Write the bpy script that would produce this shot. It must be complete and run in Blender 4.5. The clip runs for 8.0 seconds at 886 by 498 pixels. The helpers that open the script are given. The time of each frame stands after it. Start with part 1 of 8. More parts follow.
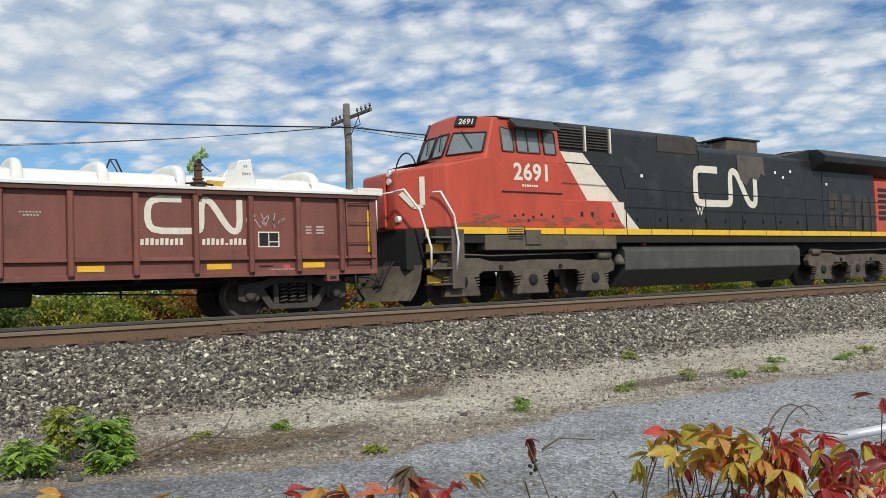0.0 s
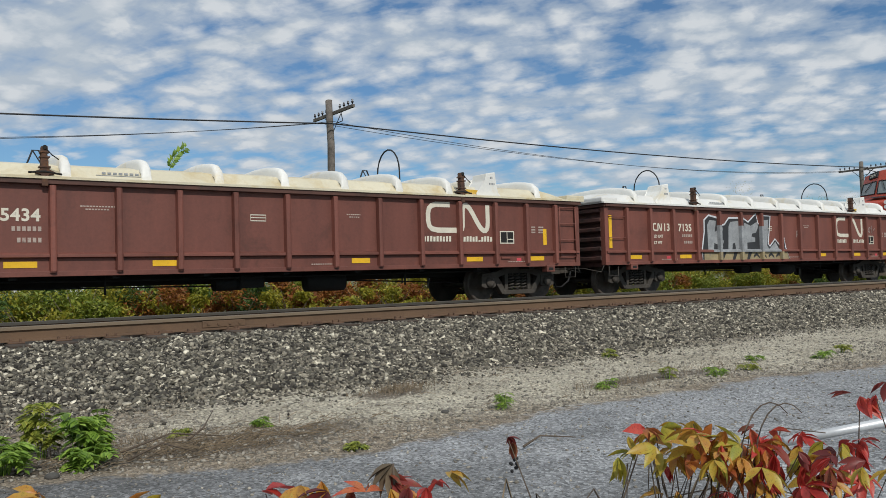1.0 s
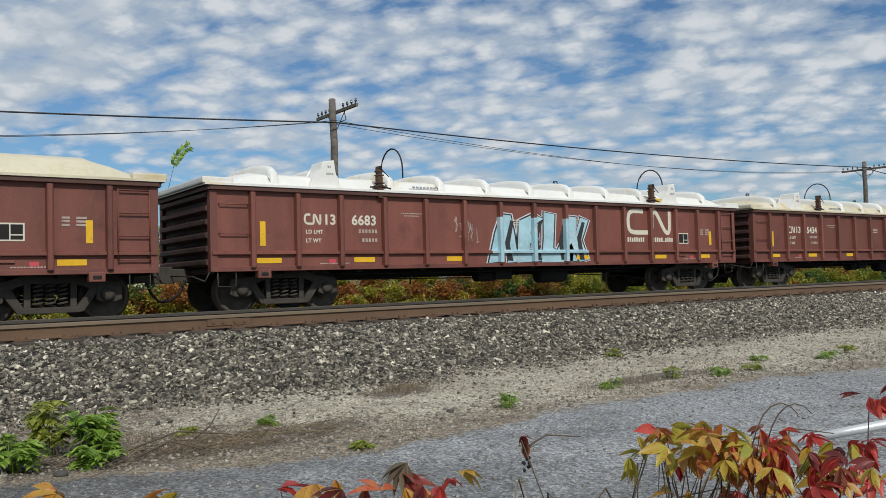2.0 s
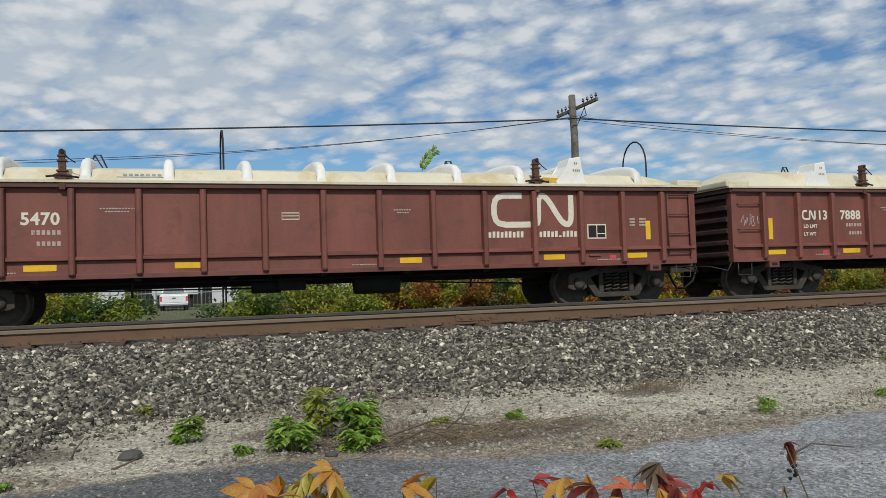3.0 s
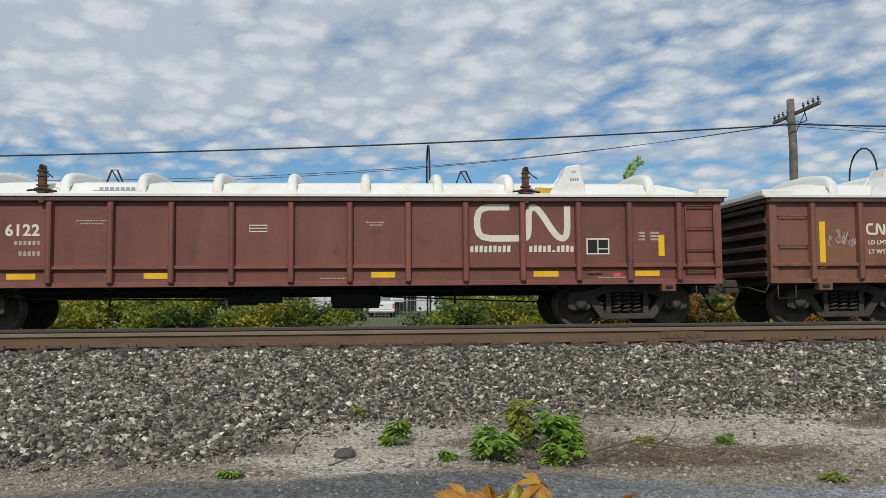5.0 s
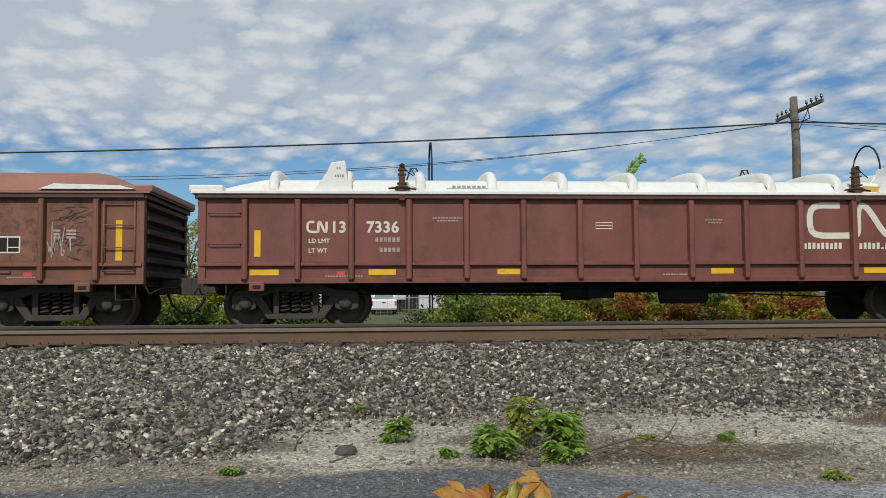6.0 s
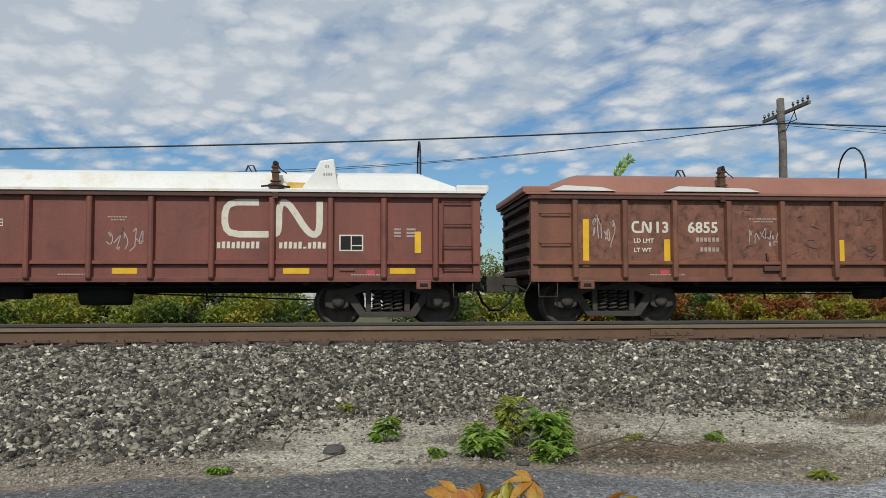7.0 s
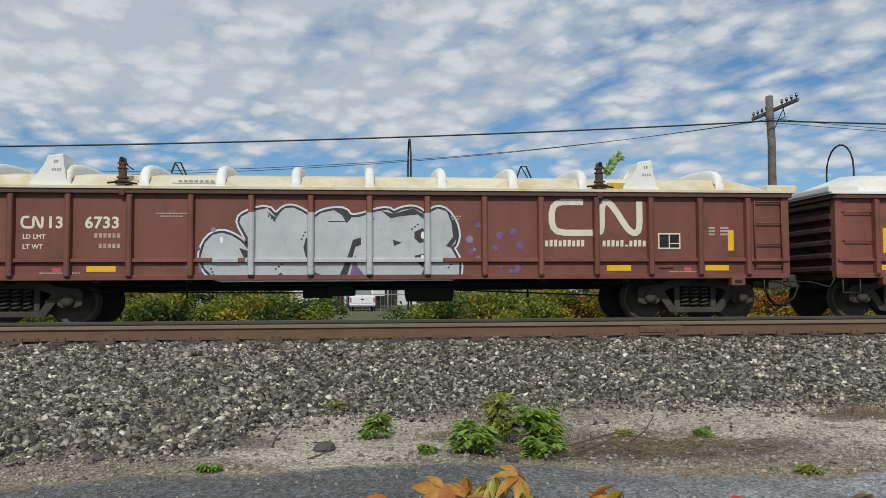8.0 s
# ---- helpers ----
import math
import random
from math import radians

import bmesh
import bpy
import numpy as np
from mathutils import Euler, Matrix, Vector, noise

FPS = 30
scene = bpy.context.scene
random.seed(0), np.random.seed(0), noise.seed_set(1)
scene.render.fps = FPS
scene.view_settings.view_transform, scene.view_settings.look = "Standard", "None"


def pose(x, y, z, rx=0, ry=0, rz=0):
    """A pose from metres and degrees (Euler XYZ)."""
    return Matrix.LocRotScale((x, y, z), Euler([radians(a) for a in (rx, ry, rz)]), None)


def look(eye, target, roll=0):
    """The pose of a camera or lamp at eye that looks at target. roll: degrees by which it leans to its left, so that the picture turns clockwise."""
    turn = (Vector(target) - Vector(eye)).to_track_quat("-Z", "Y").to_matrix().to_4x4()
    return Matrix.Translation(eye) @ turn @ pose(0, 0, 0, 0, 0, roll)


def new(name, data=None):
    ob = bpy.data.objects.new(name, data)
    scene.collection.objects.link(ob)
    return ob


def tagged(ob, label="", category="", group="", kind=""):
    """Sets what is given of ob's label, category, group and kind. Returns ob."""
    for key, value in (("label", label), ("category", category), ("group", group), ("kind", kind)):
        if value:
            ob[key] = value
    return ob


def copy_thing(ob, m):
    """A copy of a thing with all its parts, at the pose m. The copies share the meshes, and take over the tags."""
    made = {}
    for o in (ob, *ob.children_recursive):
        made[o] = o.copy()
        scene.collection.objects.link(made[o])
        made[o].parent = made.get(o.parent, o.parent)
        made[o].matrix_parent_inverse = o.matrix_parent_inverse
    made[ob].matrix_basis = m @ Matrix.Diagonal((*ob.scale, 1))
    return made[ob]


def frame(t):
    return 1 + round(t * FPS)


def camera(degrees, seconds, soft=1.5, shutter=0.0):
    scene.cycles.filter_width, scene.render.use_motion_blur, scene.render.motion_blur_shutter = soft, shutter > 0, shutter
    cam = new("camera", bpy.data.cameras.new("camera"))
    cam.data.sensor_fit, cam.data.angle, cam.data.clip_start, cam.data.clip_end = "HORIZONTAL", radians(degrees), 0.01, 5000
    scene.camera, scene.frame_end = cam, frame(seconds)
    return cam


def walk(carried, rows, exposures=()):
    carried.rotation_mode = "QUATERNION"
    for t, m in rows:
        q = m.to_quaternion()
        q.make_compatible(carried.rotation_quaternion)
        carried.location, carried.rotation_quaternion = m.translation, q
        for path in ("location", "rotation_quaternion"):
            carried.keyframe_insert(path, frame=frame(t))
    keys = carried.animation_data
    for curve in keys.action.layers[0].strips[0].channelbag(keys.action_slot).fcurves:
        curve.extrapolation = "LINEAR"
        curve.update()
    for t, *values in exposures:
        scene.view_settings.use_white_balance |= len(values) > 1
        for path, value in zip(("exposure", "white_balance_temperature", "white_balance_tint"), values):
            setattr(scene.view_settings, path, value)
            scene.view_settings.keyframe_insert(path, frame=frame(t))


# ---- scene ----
# ------------------------------------------------------------------ camera
cam = camera(57.27, 8.0, soft=0.7)
ROWS = [
    (0.0, 0.056, -15.797, 0.588, -34.21, 2.27, 1.95),
    (0.5, 0.060, -15.801, 0.588, -34.77, 2.19, 1.71),
    (1.0, 0.060, -15.790, 0.588, -35.47, 2.04, 1.65),
    (1.2, 0.047, -15.788, 0.592, -35.88, 2.00, 1.54),
    (2.3, 0.017, -15.790, 0.594, -34.44, 1.92, 1.40),
    (2.5, 0.011, -15.798, 0.591, -29.47, 1.99, 1.71),
    (3.0, -0.002, -15.799, 0.593, -18.37, 2.23, 1.77),
    (3.5, -0.022, -15.797, 0.597, -11.52, 2.62, 1.35),
    (4.0, -0.034, -15.805, 0.603, -6.76, 3.32, 0.81),
    (4.5, -0.040, -15.815, 0.603, -4.74, 3.38, 0.62),
    (6.0, -0.028, -15.812, 0.602, -4.16, 3.14, 0.33),
    (6.5, -0.031, -15.805, 0.602, -4.61, 3.09, 0.20),
    (7.0, -0.040, -15.800, 0.601, -5.02, 3.08, 0.12),
    (7.5, -0.034, -15.810, 0.602, -5.37, 3.01, 0.31),
    (8.0, -0.030, -15.815, 0.599, -5.66, 2.90, 0.27),
]
walk(cam, [(t, pose(x, y, z, 0, 0, yaw) @ pose(0, 0, 0, 90 + pitch) @ pose(0, 0, 0, 0, 0, -roll)) for t, x, y, z, yaw, pitch, roll in ROWS],
     exposures=[(0.0, 0.02), (0.5, -0.24), (1.2, -0.22), (2.5, -0.24), (8.0, -0.24)])

# ------------------------------------------------------------------ light
SUN_ELEV, SUN_AZ = 40.0, 192.0   # azimuth in degrees, clockwise from +y
sun = new("sun", bpy.data.lights.new("sun", "SUN"))
sun.data.energy, sun.data.angle, sun.data.color = 2.9, radians(0.8), (1.0, 0.97, 0.91)
_sd = Vector((math.sin(radians(SUN_AZ)) * math.cos(radians(SUN_ELEV)), math.cos(radians(SUN_AZ)) * math.cos(radians(SUN_ELEV)), math.sin(radians(SUN_ELEV))))
sun.matrix_world = look(_sd * 60, (0, 0, 0))
scene.view_settings.exposure = 0.0


def node(tree, kind, **values):
    n = tree.nodes.new(kind)
    for key, value in values.items():
        n.inputs[key.replace("_", " ")].default_value = value
    return n


def ramp(tree, fac, stops):
    r = tree.nodes.new("ShaderNodeValToRGB")
    el = r.color_ramp.elements
    while len(el) < len(stops):
        el.new(0.5)
    for e, (p, c) in zip(el, stops):
        e.position = p
        e.color = (*c, 1) if len(c) == 3 else c
    tree.links.new(fac, r.inputs[0])
    return r.outputs[0]


def maths(tree, op, a, b=None, clamp=False):
    n = tree.nodes.new("ShaderNodeMath")
    n.operation, n.use_clamp = op, clamp
    for i, v in enumerate((a, b)):
        if v is None:
            continue
        if isinstance(v, (int, float)):
            n.inputs[i].default_value = v
        else:
            tree.links.new(v, n.inputs[i])
    return n.outputs[0]


def mixed(tree, fac, a, b, blend="MIX"):
    n = tree.nodes.new("ShaderNodeMix")
    n.data_type, n.blend_type = "RGBA", blend
    for i, v in ((0, fac), (6, a), (7, b)):
        if isinstance(v, (int, float)):
            n.inputs[i].default_value = v
        elif isinstance(v, tuple):
            n.inputs[i].default_value = (*v, 1)
        else:
            tree.links.new(v, n.inputs[i])
    return n.outputs[2]


def noise_of(tree, vec, scale, detail=4.0, rough=0.55, distort=0.0):
    n = node(tree, "ShaderNodeTexNoise", Scale=scale, Detail=detail, Roughness=rough, Distortion=distort)
    if vec is not None:
        tree.links.new(vec, n.inputs["Vector"])
    return n.outputs["Fac"]


def build_world():
    world = bpy.data.worlds.new("sky")
    scene.world = world
    world.use_nodes = True
    tr = world.node_tree
    tr.nodes.clear()
    out = tr.nodes.new("ShaderNodeOutputWorld")
    sky = tr.nodes.new("ShaderNodeTexSky")
    sky.sky_type, sky.sun_disc = "NISHITA", False
    sky.sun_elevation, sky.sun_rotation = radians(SUN_ELEV), radians(SUN_AZ)
    sky.air_density, sky.dust_density, sky.ozone_density = 1.0, 0.6, 2.0
    coord = tr.nodes.new("ShaderNodeTexCoord")
    sep = tr.nodes.new("ShaderNodeSeparateXYZ")
    tr.links.new(coord.outputs["Generated"], sep.inputs[0])
    zz = maths(tr, "ADD", maths(tr, "MAXIMUM", sep.outputs[2], 0.0), 0.22)
    u, v = maths(tr, "DIVIDE", sep.outputs[0], zz), maths(tr, "DIVIDE", sep.outputs[1], zz)
    comb = tr.nodes.new("ShaderNodeCombineXYZ")
    tr.links.new(u, comb.inputs[0])
    tr.links.new(v, comb.inputs[1])
    # rows of small puffs and long streaks that rise to the right
    turn = tr.nodes.new("ShaderNodeMapping")
    turn.inputs["Rotation"].default_value = (0, 0, radians(55))
    tr.links.new(comb.outputs[0], turn.inputs[0])
    drawn = tr.nodes.new("ShaderNodeMapping")
    drawn.inputs["Scale"].default_value = (0.42, 1.0, 1.0)
    tr.links.new(turn.outputs[0], drawn.inputs[0])
    streak = noise_of(tr, drawn.outputs[0], 5.5, 5.0, 0.6, 0.35)
    wobble = tr.nodes.new("ShaderNodeTexNoise")
    wobble.inputs["Scale"].default_value, wobble.inputs["Detail"].default_value = 9.0, 3.0
    tr.links.new(comb.outputs[0], wobble.inputs["Vector"])
    shift = tr.nodes.new("ShaderNodeVectorMath")
    shift.operation = "MULTIPLY_ADD"
    shift.inputs[1].default_value = (0.12, 0.12, 0.0)
    tr.links.new(wobble.outputs["Color"], shift.inputs[0])
    tr.links.new(turn.outputs[0], shift.inputs[2])
    cell = tr.nodes.new("ShaderNodeTexVoronoi")
    cell.feature = "SMOOTH_F1"
    cell.inputs["Scale"].default_value, cell.inputs["Smoothness"].default_value = 10.5, 0.35
    tr.links.new(shift.outputs[0], cell.inputs["Vector"])
    puffs = maths(tr, "SUBTRACT", 0.85, cell.outputs["Distance"])
    fine = noise_of(tr, turn.outputs[0], 34.0, 4.0, 0.6, 0.3)
    sheet = noise_of(tr, comb.outputs[0], 1.3, 3.0, 0.5, 0.4)
    # the sheet is closed to the left and broken between the pole and the engine
    gap_u, gap_v = maths(tr, "SUBTRACT", u, 1.05), maths(tr, "SUBTRACT", v, 1.75)
    gap_r = maths(tr, "ADD", maths(tr, "MULTIPLY", maths(tr, "MULTIPLY", gap_u, gap_u), 2.6), maths(tr, "MULTIPLY", maths(tr, "MULTIPLY", gap_v, gap_v), 1.0))
    gap = maths(tr, "MULTIPLY", maths(tr, "POWER", 2.718, maths(tr, "MULTIPLY", gap_r, -1.0)), -0.17)
    west = maths(tr, "MINIMUM", maths(tr, "MULTIPLY", maths(tr, "SUBTRACT", u, 0.5), -0.10), 0.14)
    cover = maths(tr, "ADD", maths(tr, "ADD", maths(tr, "MULTIPLY", sheet, 0.45), maths(tr, "MULTIPLY", streak, 0.95)), maths(tr, "ADD", maths(tr, "MULTIPLY", puffs, 0.42), maths(tr, "MULTIPLY", fine, 0.20)))
    cover = maths(tr, "ADD", maths(tr, "ADD", maths(tr, "ADD", cover, 0.205), west), gap)
    floor_z = maths(tr, "SUBTRACT", 0.222, maths(tr, "MULTIPLY", maths(tr, "MAXIMUM", u, -0.3), 0.05))
    low = maths(tr, "MULTIPLY", maths(tr, "SUBTRACT", floor_z, sep.outputs[2]), 5.2)
    cover = maths(tr, "SUBTRACT", cover, maths(tr, "MAXIMUM", low, 0.0))
    fac = ramp(tr, maths(tr, "MULTIPLY", cover, 0.5), [(0.385, (0, 0, 0)), (0.47, (0.62, 0.62, 0.62)), (0.56, (1, 1, 1))])
    shade = ramp(tr, maths(tr, "ADD", maths(tr, "MULTIPLY", puffs, 0.75), maths(tr, "MULTIPLY", fine, 0.35)), [(0.38, (6.0, 6.9, 7.9)), (0.66, (8.5, 9.0, 9.5))])
    blue = mixed(tr, 1.0, sky.outputs[0], (0.72, 0.97, 1.16), "MULTIPLY")
    col = mixed(tr, fac, blue, shade)
    bg = tr.nodes.new("ShaderNodeBackground")
    bg.inputs["Strength"].default_value = 0.086
    tr.links.new(col, bg.inputs["Color"])
    tr.links.new(bg.outputs[0], out.inputs["Surface"])


build_world()


# ------------------------------------------------------------------ materials
def surf(name, color, rough=0.6, metal=0.0, var=0.25, scale=2.0, fine=30.0, dirt=None, dirt_amount=0.5, bump=0.15, streak=False, tone=0.0, island=0.0, coat=0.0):
    """A worn surface: broad and fine change of tone, stains of a second colour, fine relief."""
    m = bpy.data.materials.new(name)
    m.use_nodes = True
    tr = m.node_tree
    bsdf = tr.nodes["Principled BSDF"]
    coord = tr.nodes.new("ShaderNodeTexCoord").outputs["Object"]
    info = tr.nodes.new("ShaderNodeObjectInfo")
    add = tr.nodes.new("ShaderNodeVectorMath")
    add.operation = "ADD"
    tr.links.new(coord, add.inputs[0])
    off = tr.nodes.new("ShaderNodeCombineXYZ")
    for i in range(3):
        tr.links.new(maths(tr, "MULTIPLY", info.outputs["Random"], 17.0 + 9 * i), off.inputs[i])
    tr.links.new(off.outputs[0], add.inputs[1])
    vec = add.outputs[0]
    if streak:
        mp = tr.nodes.new("ShaderNodeMapping")
        mp.inputs["Scale"].default_value = (1.0, 1.0, 0.16)
        tr.links.new(vec, mp.inputs[0])
        broad = noise_of(tr, mp.outputs[0], scale * 2.2, 5.0, 0.6)
    else:
        broad = noise_of(tr, vec, scale, 5.0, 0.6)
    small = noise_of(tr, vec, fine, 4.0, 0.6)
    both = maths(tr, "ADD", maths(tr, "MULTIPLY", broad, 0.65), maths(tr, "MULTIPLY", small, 0.35))
    dark = tuple(c * (1 - var) for c in color)
    light = tuple(min(1.0, c * (1 + var)) for c in color)
    col = ramp(tr, both, [(0.36, dark), (0.64, light)])
    if dirt:
        patch = noise_of(tr, vec, scale * 1.7, 6.0, 0.68, 0.3)
        f = ramp(tr, patch, [(0.70 - 0.36 * dirt_amount, (0, 0, 0)), (0.80 - 0.2 * dirt_amount, (1, 1, 1))])
        col = mixed(tr, maths(tr, "MULTIPLY", f, 0.85), col, dirt)
    rnd = None
    if island:
        rnd, k = tr.nodes.new("ShaderNodeNewGeometry").outputs["Random Per Island"], island
    elif tone:
        rnd, k = info.outputs["Random"], tone
    if rnd is not None:
        g = ramp(tr, rnd, [(0.0, (1 - k,) * 3), (1.0, (1 + k,) * 3)] if k < 0.9 else [(0.0, (0.12, 0.11, 0.10)), (0.25, (0.44, 0.41, 0.39)), (0.5, (0.96, 0.94, 0.86)), (0.75, (1.60, 1.52, 1.40)), (0.92, (2.6, 2.5, 2.3)), (1.0, (5.4, 5.3, 5.0))])
        col = mixed(tr, 1.0, col, g, "MULTIPLY")
    tr.links.new(col, bsdf.inputs["Base Color"])
    bsdf.inputs["Metallic"].default_value = metal
    tr.links.new(ramp(tr, both, [(0.3, (max(0.03, rough - 0.12),) * 3), (0.7, (min(1, rough + 0.12),) * 3)]), bsdf.inputs["Roughness"])
    if coat:
        bsdf.inputs["Coat Weight"].default_value = coat
    if bump:
        b = node(tr, "ShaderNodeBump", Strength=bump, Distance=0.02)
        tr.links.new(both, b.inputs["Height"])
        tr.links.new(b.outputs[0], bsdf.inputs["Normal"])
    return m


M_WAGON = surf("wagon_paint", (0.180, 0.060, 0.043), 0.62, 0, 0.22, 0.9, 24, (0.105, 0.038, 0.028), 0.45, 0.12, streak=True, tone=0.15)
M_WAGON_BROWN = surf("brown_wagon_paint", (0.190, 0.078, 0.046), 0.66, 0, 0.24, 0.9, 24, (0.110, 0.042, 0.028), 0.5, 0.12, streak=True)
# chords take a darker brown than the side panels
M_CHORD = surf("dark_chord_paint", (0.095, 0.042, 0.031), 0.7, 0, 0.3, 1.2, 30, (0.045, 0.026, 0.020), 0.5, 0.15)
# end walls: the shade on them is put into a darker paint
M_END = surf("shaded_end_paint", (0.085, 0.036, 0.029), 0.75, 0, 0.35, 1.2, 24, (0.020, 0.016, 0.014), 0.75, 0.2)
M_RUST = surf("rubbed_paint", (0.20, 0.075, 0.055), 0.7, 0, 0.3, 2.0, 30, (0.07, 0.03, 0.024), 0.6, 0.2)
# near-black: grime, with the shade under the train put into the colour
M_UNDER = surf("underside_grime_and_shade", (0.013, 0.012, 0.011), 0.85, 0, 0.3, 3, 30, bump=0.2)
M_TRUCK = surf("bogie_grime", (0.062, 0.053, 0.044), 0.8, 0.1, 0.35, 4, 40, (0.055, 0.04, 0.03), 0.5, 0.3)
M_WHEEL = surf("wheel_steel", (0.085, 0.068, 0.055), 0.6, 0.2, 0.35, 4, 40, (0.045, 0.035, 0.028), 0.6, 0.15)
M_COVER = surf("white_cover", (0.74, 0.73, 0.69), 0.5, 0, 0.07, 0.8, 18, (0.66, 0.56, 0.36), 0.45, 0.08, tone=0.05)
M_COVER_CREAM = surf("cream_cover", (0.63, 0.575, 0.43), 0.5, 0, 0.08, 0.8, 18, (0.50, 0.38, 0.18), 0.6, 0.08)
M_COVER_BROWN = surf("brown_cover", (0.30, 0.130, 0.090), 0.6, 0, 0.15, 0.7, 20, (0.24, 0.11, 0.08), 0.4, 0.08)
M_LETTER = surf("cream_lettering", (0.68, 0.63, 0.52), 0.6, 0, 0.08, 6, 60, (0.40, 0.25, 0.20), 0.22, 0)
M_FADED = surf("faded_lettering", (0.42, 0.34, 0.29), 0.65, 0, 0.2, 8, 60, (0.20, 0.09, 0.07), 0.45, 0)
M_VENT = surf("dull_brown_screen", (0.045, 0.037, 0.032), 0.8, 0, 0.3, 5, 40, bump=0.2)
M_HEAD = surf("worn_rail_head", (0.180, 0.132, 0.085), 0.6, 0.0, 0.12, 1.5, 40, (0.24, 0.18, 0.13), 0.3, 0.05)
M_YELLOW = surf("yellow_reflector", (0.80, 0.46, 0.015), 0.45, 0, 0.10, 5, 50, (0.45, 0.28, 0.05), 0.3, 0)
M_PINK = surf("red_sticker", (0.60, 0.07, 0.09), 0.5, 0, 0.1, 5, 50, bump=0)
M_HOOK = surf("rusty_bracket", (0.085, 0.042, 0.026), 0.8, 0.1, 0.4, 6, 40, (0.19, 0.08, 0.03), 0.5, 0.3)
M_STAIN = surf("ochre_stain", (0.60, 0.36, 0.035), 0.6, 0, 0.25, 4, 30, (0.55, 0.50, 0.38), 0.5, 0.05)
M_RED = surf("orange_red_paint", (0.470, 0.062, 0.030), 0.42, 0, 0.14, 1.2, 24, (0.27, 0.06, 0.04), 0.42, 0.06, streak=True, coat=0.1)
M_BLACK = surf("black_hood_paint", (0.015, 0.017, 0.018), 0.5, 0, 0.28, 1.0, 24, (0.042, 0.040, 0.036), 0.45, 0.08, streak=True)
M_SOOT = surf("soot_stain", (0.090, 0.078, 0.066), 0.85, 0, 0.3, 3, 30, bump=0.1)
M_LOCO_FRAME = surf("locomotive_frame_grime", (0.105, 0.085, 0.060), 0.75, 0.05, 0.3, 2.5, 30, (0.045, 0.040, 0.036), 0.5, 0.2)
M_GRIME = surf("brown_grime_film", (0.23, 0.072, 0.038), 0.75, 0, 0.3, 3, 30, (0.33, 0.07, 0.035), 0.5, 0.05)
M_TANK = surf("fuel_tank_grime", (0.070, 0.068, 0.062), 0.6, 0.1, 0.25, 1.5, 25, (0.12, 0.105, 0.085), 0.45, 0.12, streak=True)
# window glass: the sky's reflection is put into a grey base colour
M_GLASS = surf("sky_reflection_grey_glass", (0.17, 0.20, 0.205), 0.08, 0, 0.1, 2, 20, bump=0, coat=0.6)
M_WHITE = surf("white_paint", (0.78, 0.76, 0.72), 0.5, 0, 0.08, 4, 40, (0.45, 0.38, 0.30), 0.3, 0.05)
M_DARK = surf("black_rubber", (0.012, 0.012, 0.013), 0.7, 0, 0.2, 4, 40, bump=0.05)
M_RAILSIDE = surf("rusty_rail", (0.135, 0.080, 0.046), 0.85, 0.0, 0.18, 1.4, 40, (0.095, 0.058, 0.036), 0.45, 0.15)
M_HEAD_DARK = surf("dark_rail_head", (0.055, 0.048, 0.038), 0.6, 0.0, 0.2, 1.5, 40, (0.035, 0.028, 0.022), 0.4, 0.05)
M_RAILTOP = surf("polished_rail_head", (0.30, 0.28, 0.25), 0.38, 0.8, 0.15, 2, 40, bump=0.03)
M_TIE = surf("creosoted_tie", (0.060, 0.042, 0.030), 0.9, 0, 0.4, 3, 40, (0.13, 0.10, 0.075), 0.5, 0.4, tone=0.2)
M_PLATE = surf("rusty_tie_plate", (0.120, 0.068, 0.042), 0.85, 0.0, 0.3, 5, 40, (0.06, 0.035, 0.024), 0.4, 0.3)
M_STONE = surf("ballast_stone", (0.136, 0.127, 0.107), 0.85, 0, 0.30, 9, 60, (0.15, 0.135, 0.115), 0.3, 0.3, island=1.0)
M_SLATE = surf("dark_slate_stone", (0.075, 0.070, 0.062), 0.85, 0, 0.3, 9, 60, bump=0.3)
M_PEBBLE = surf("pebble", (0.26, 0.235, 0.195), 0.85, 0, 0.3, 9, 60, bump=0.2, island=0.6)
M_POLE = surf("weathered_pole_wood", (0.150, 0.130, 0.112), 0.9, 0, 0.4, 2.5, 30, (0.07, 0.06, 0.052), 0.5, 0.5)
M_WIRE = surf("black_cable", (0.015, 0.015, 0.017), 0.6, 0, 0.1, 2, 20, bump=0)
M_GLASSY = surf("dark_insulator", (0.03, 0.028, 0.03), 0.25, 0, 0.2, 4, 20, bump=0)
M_PIPE = surf("galvanised_pipe", (0.62, 0.63, 0.64), 0.4, 0.3, 0.12, 6, 60, bump=0.03)
M_BARK = surf("stem_bark", (0.10, 0.075, 0.055), 0.9, 0, 0.3, 8, 60, bump=0.3)
M_DRY = surf("dry_grass", (0.20, 0.15, 0.095), 0.9, 0, 0.3, 6, 40, bump=0.1, island=0.4)


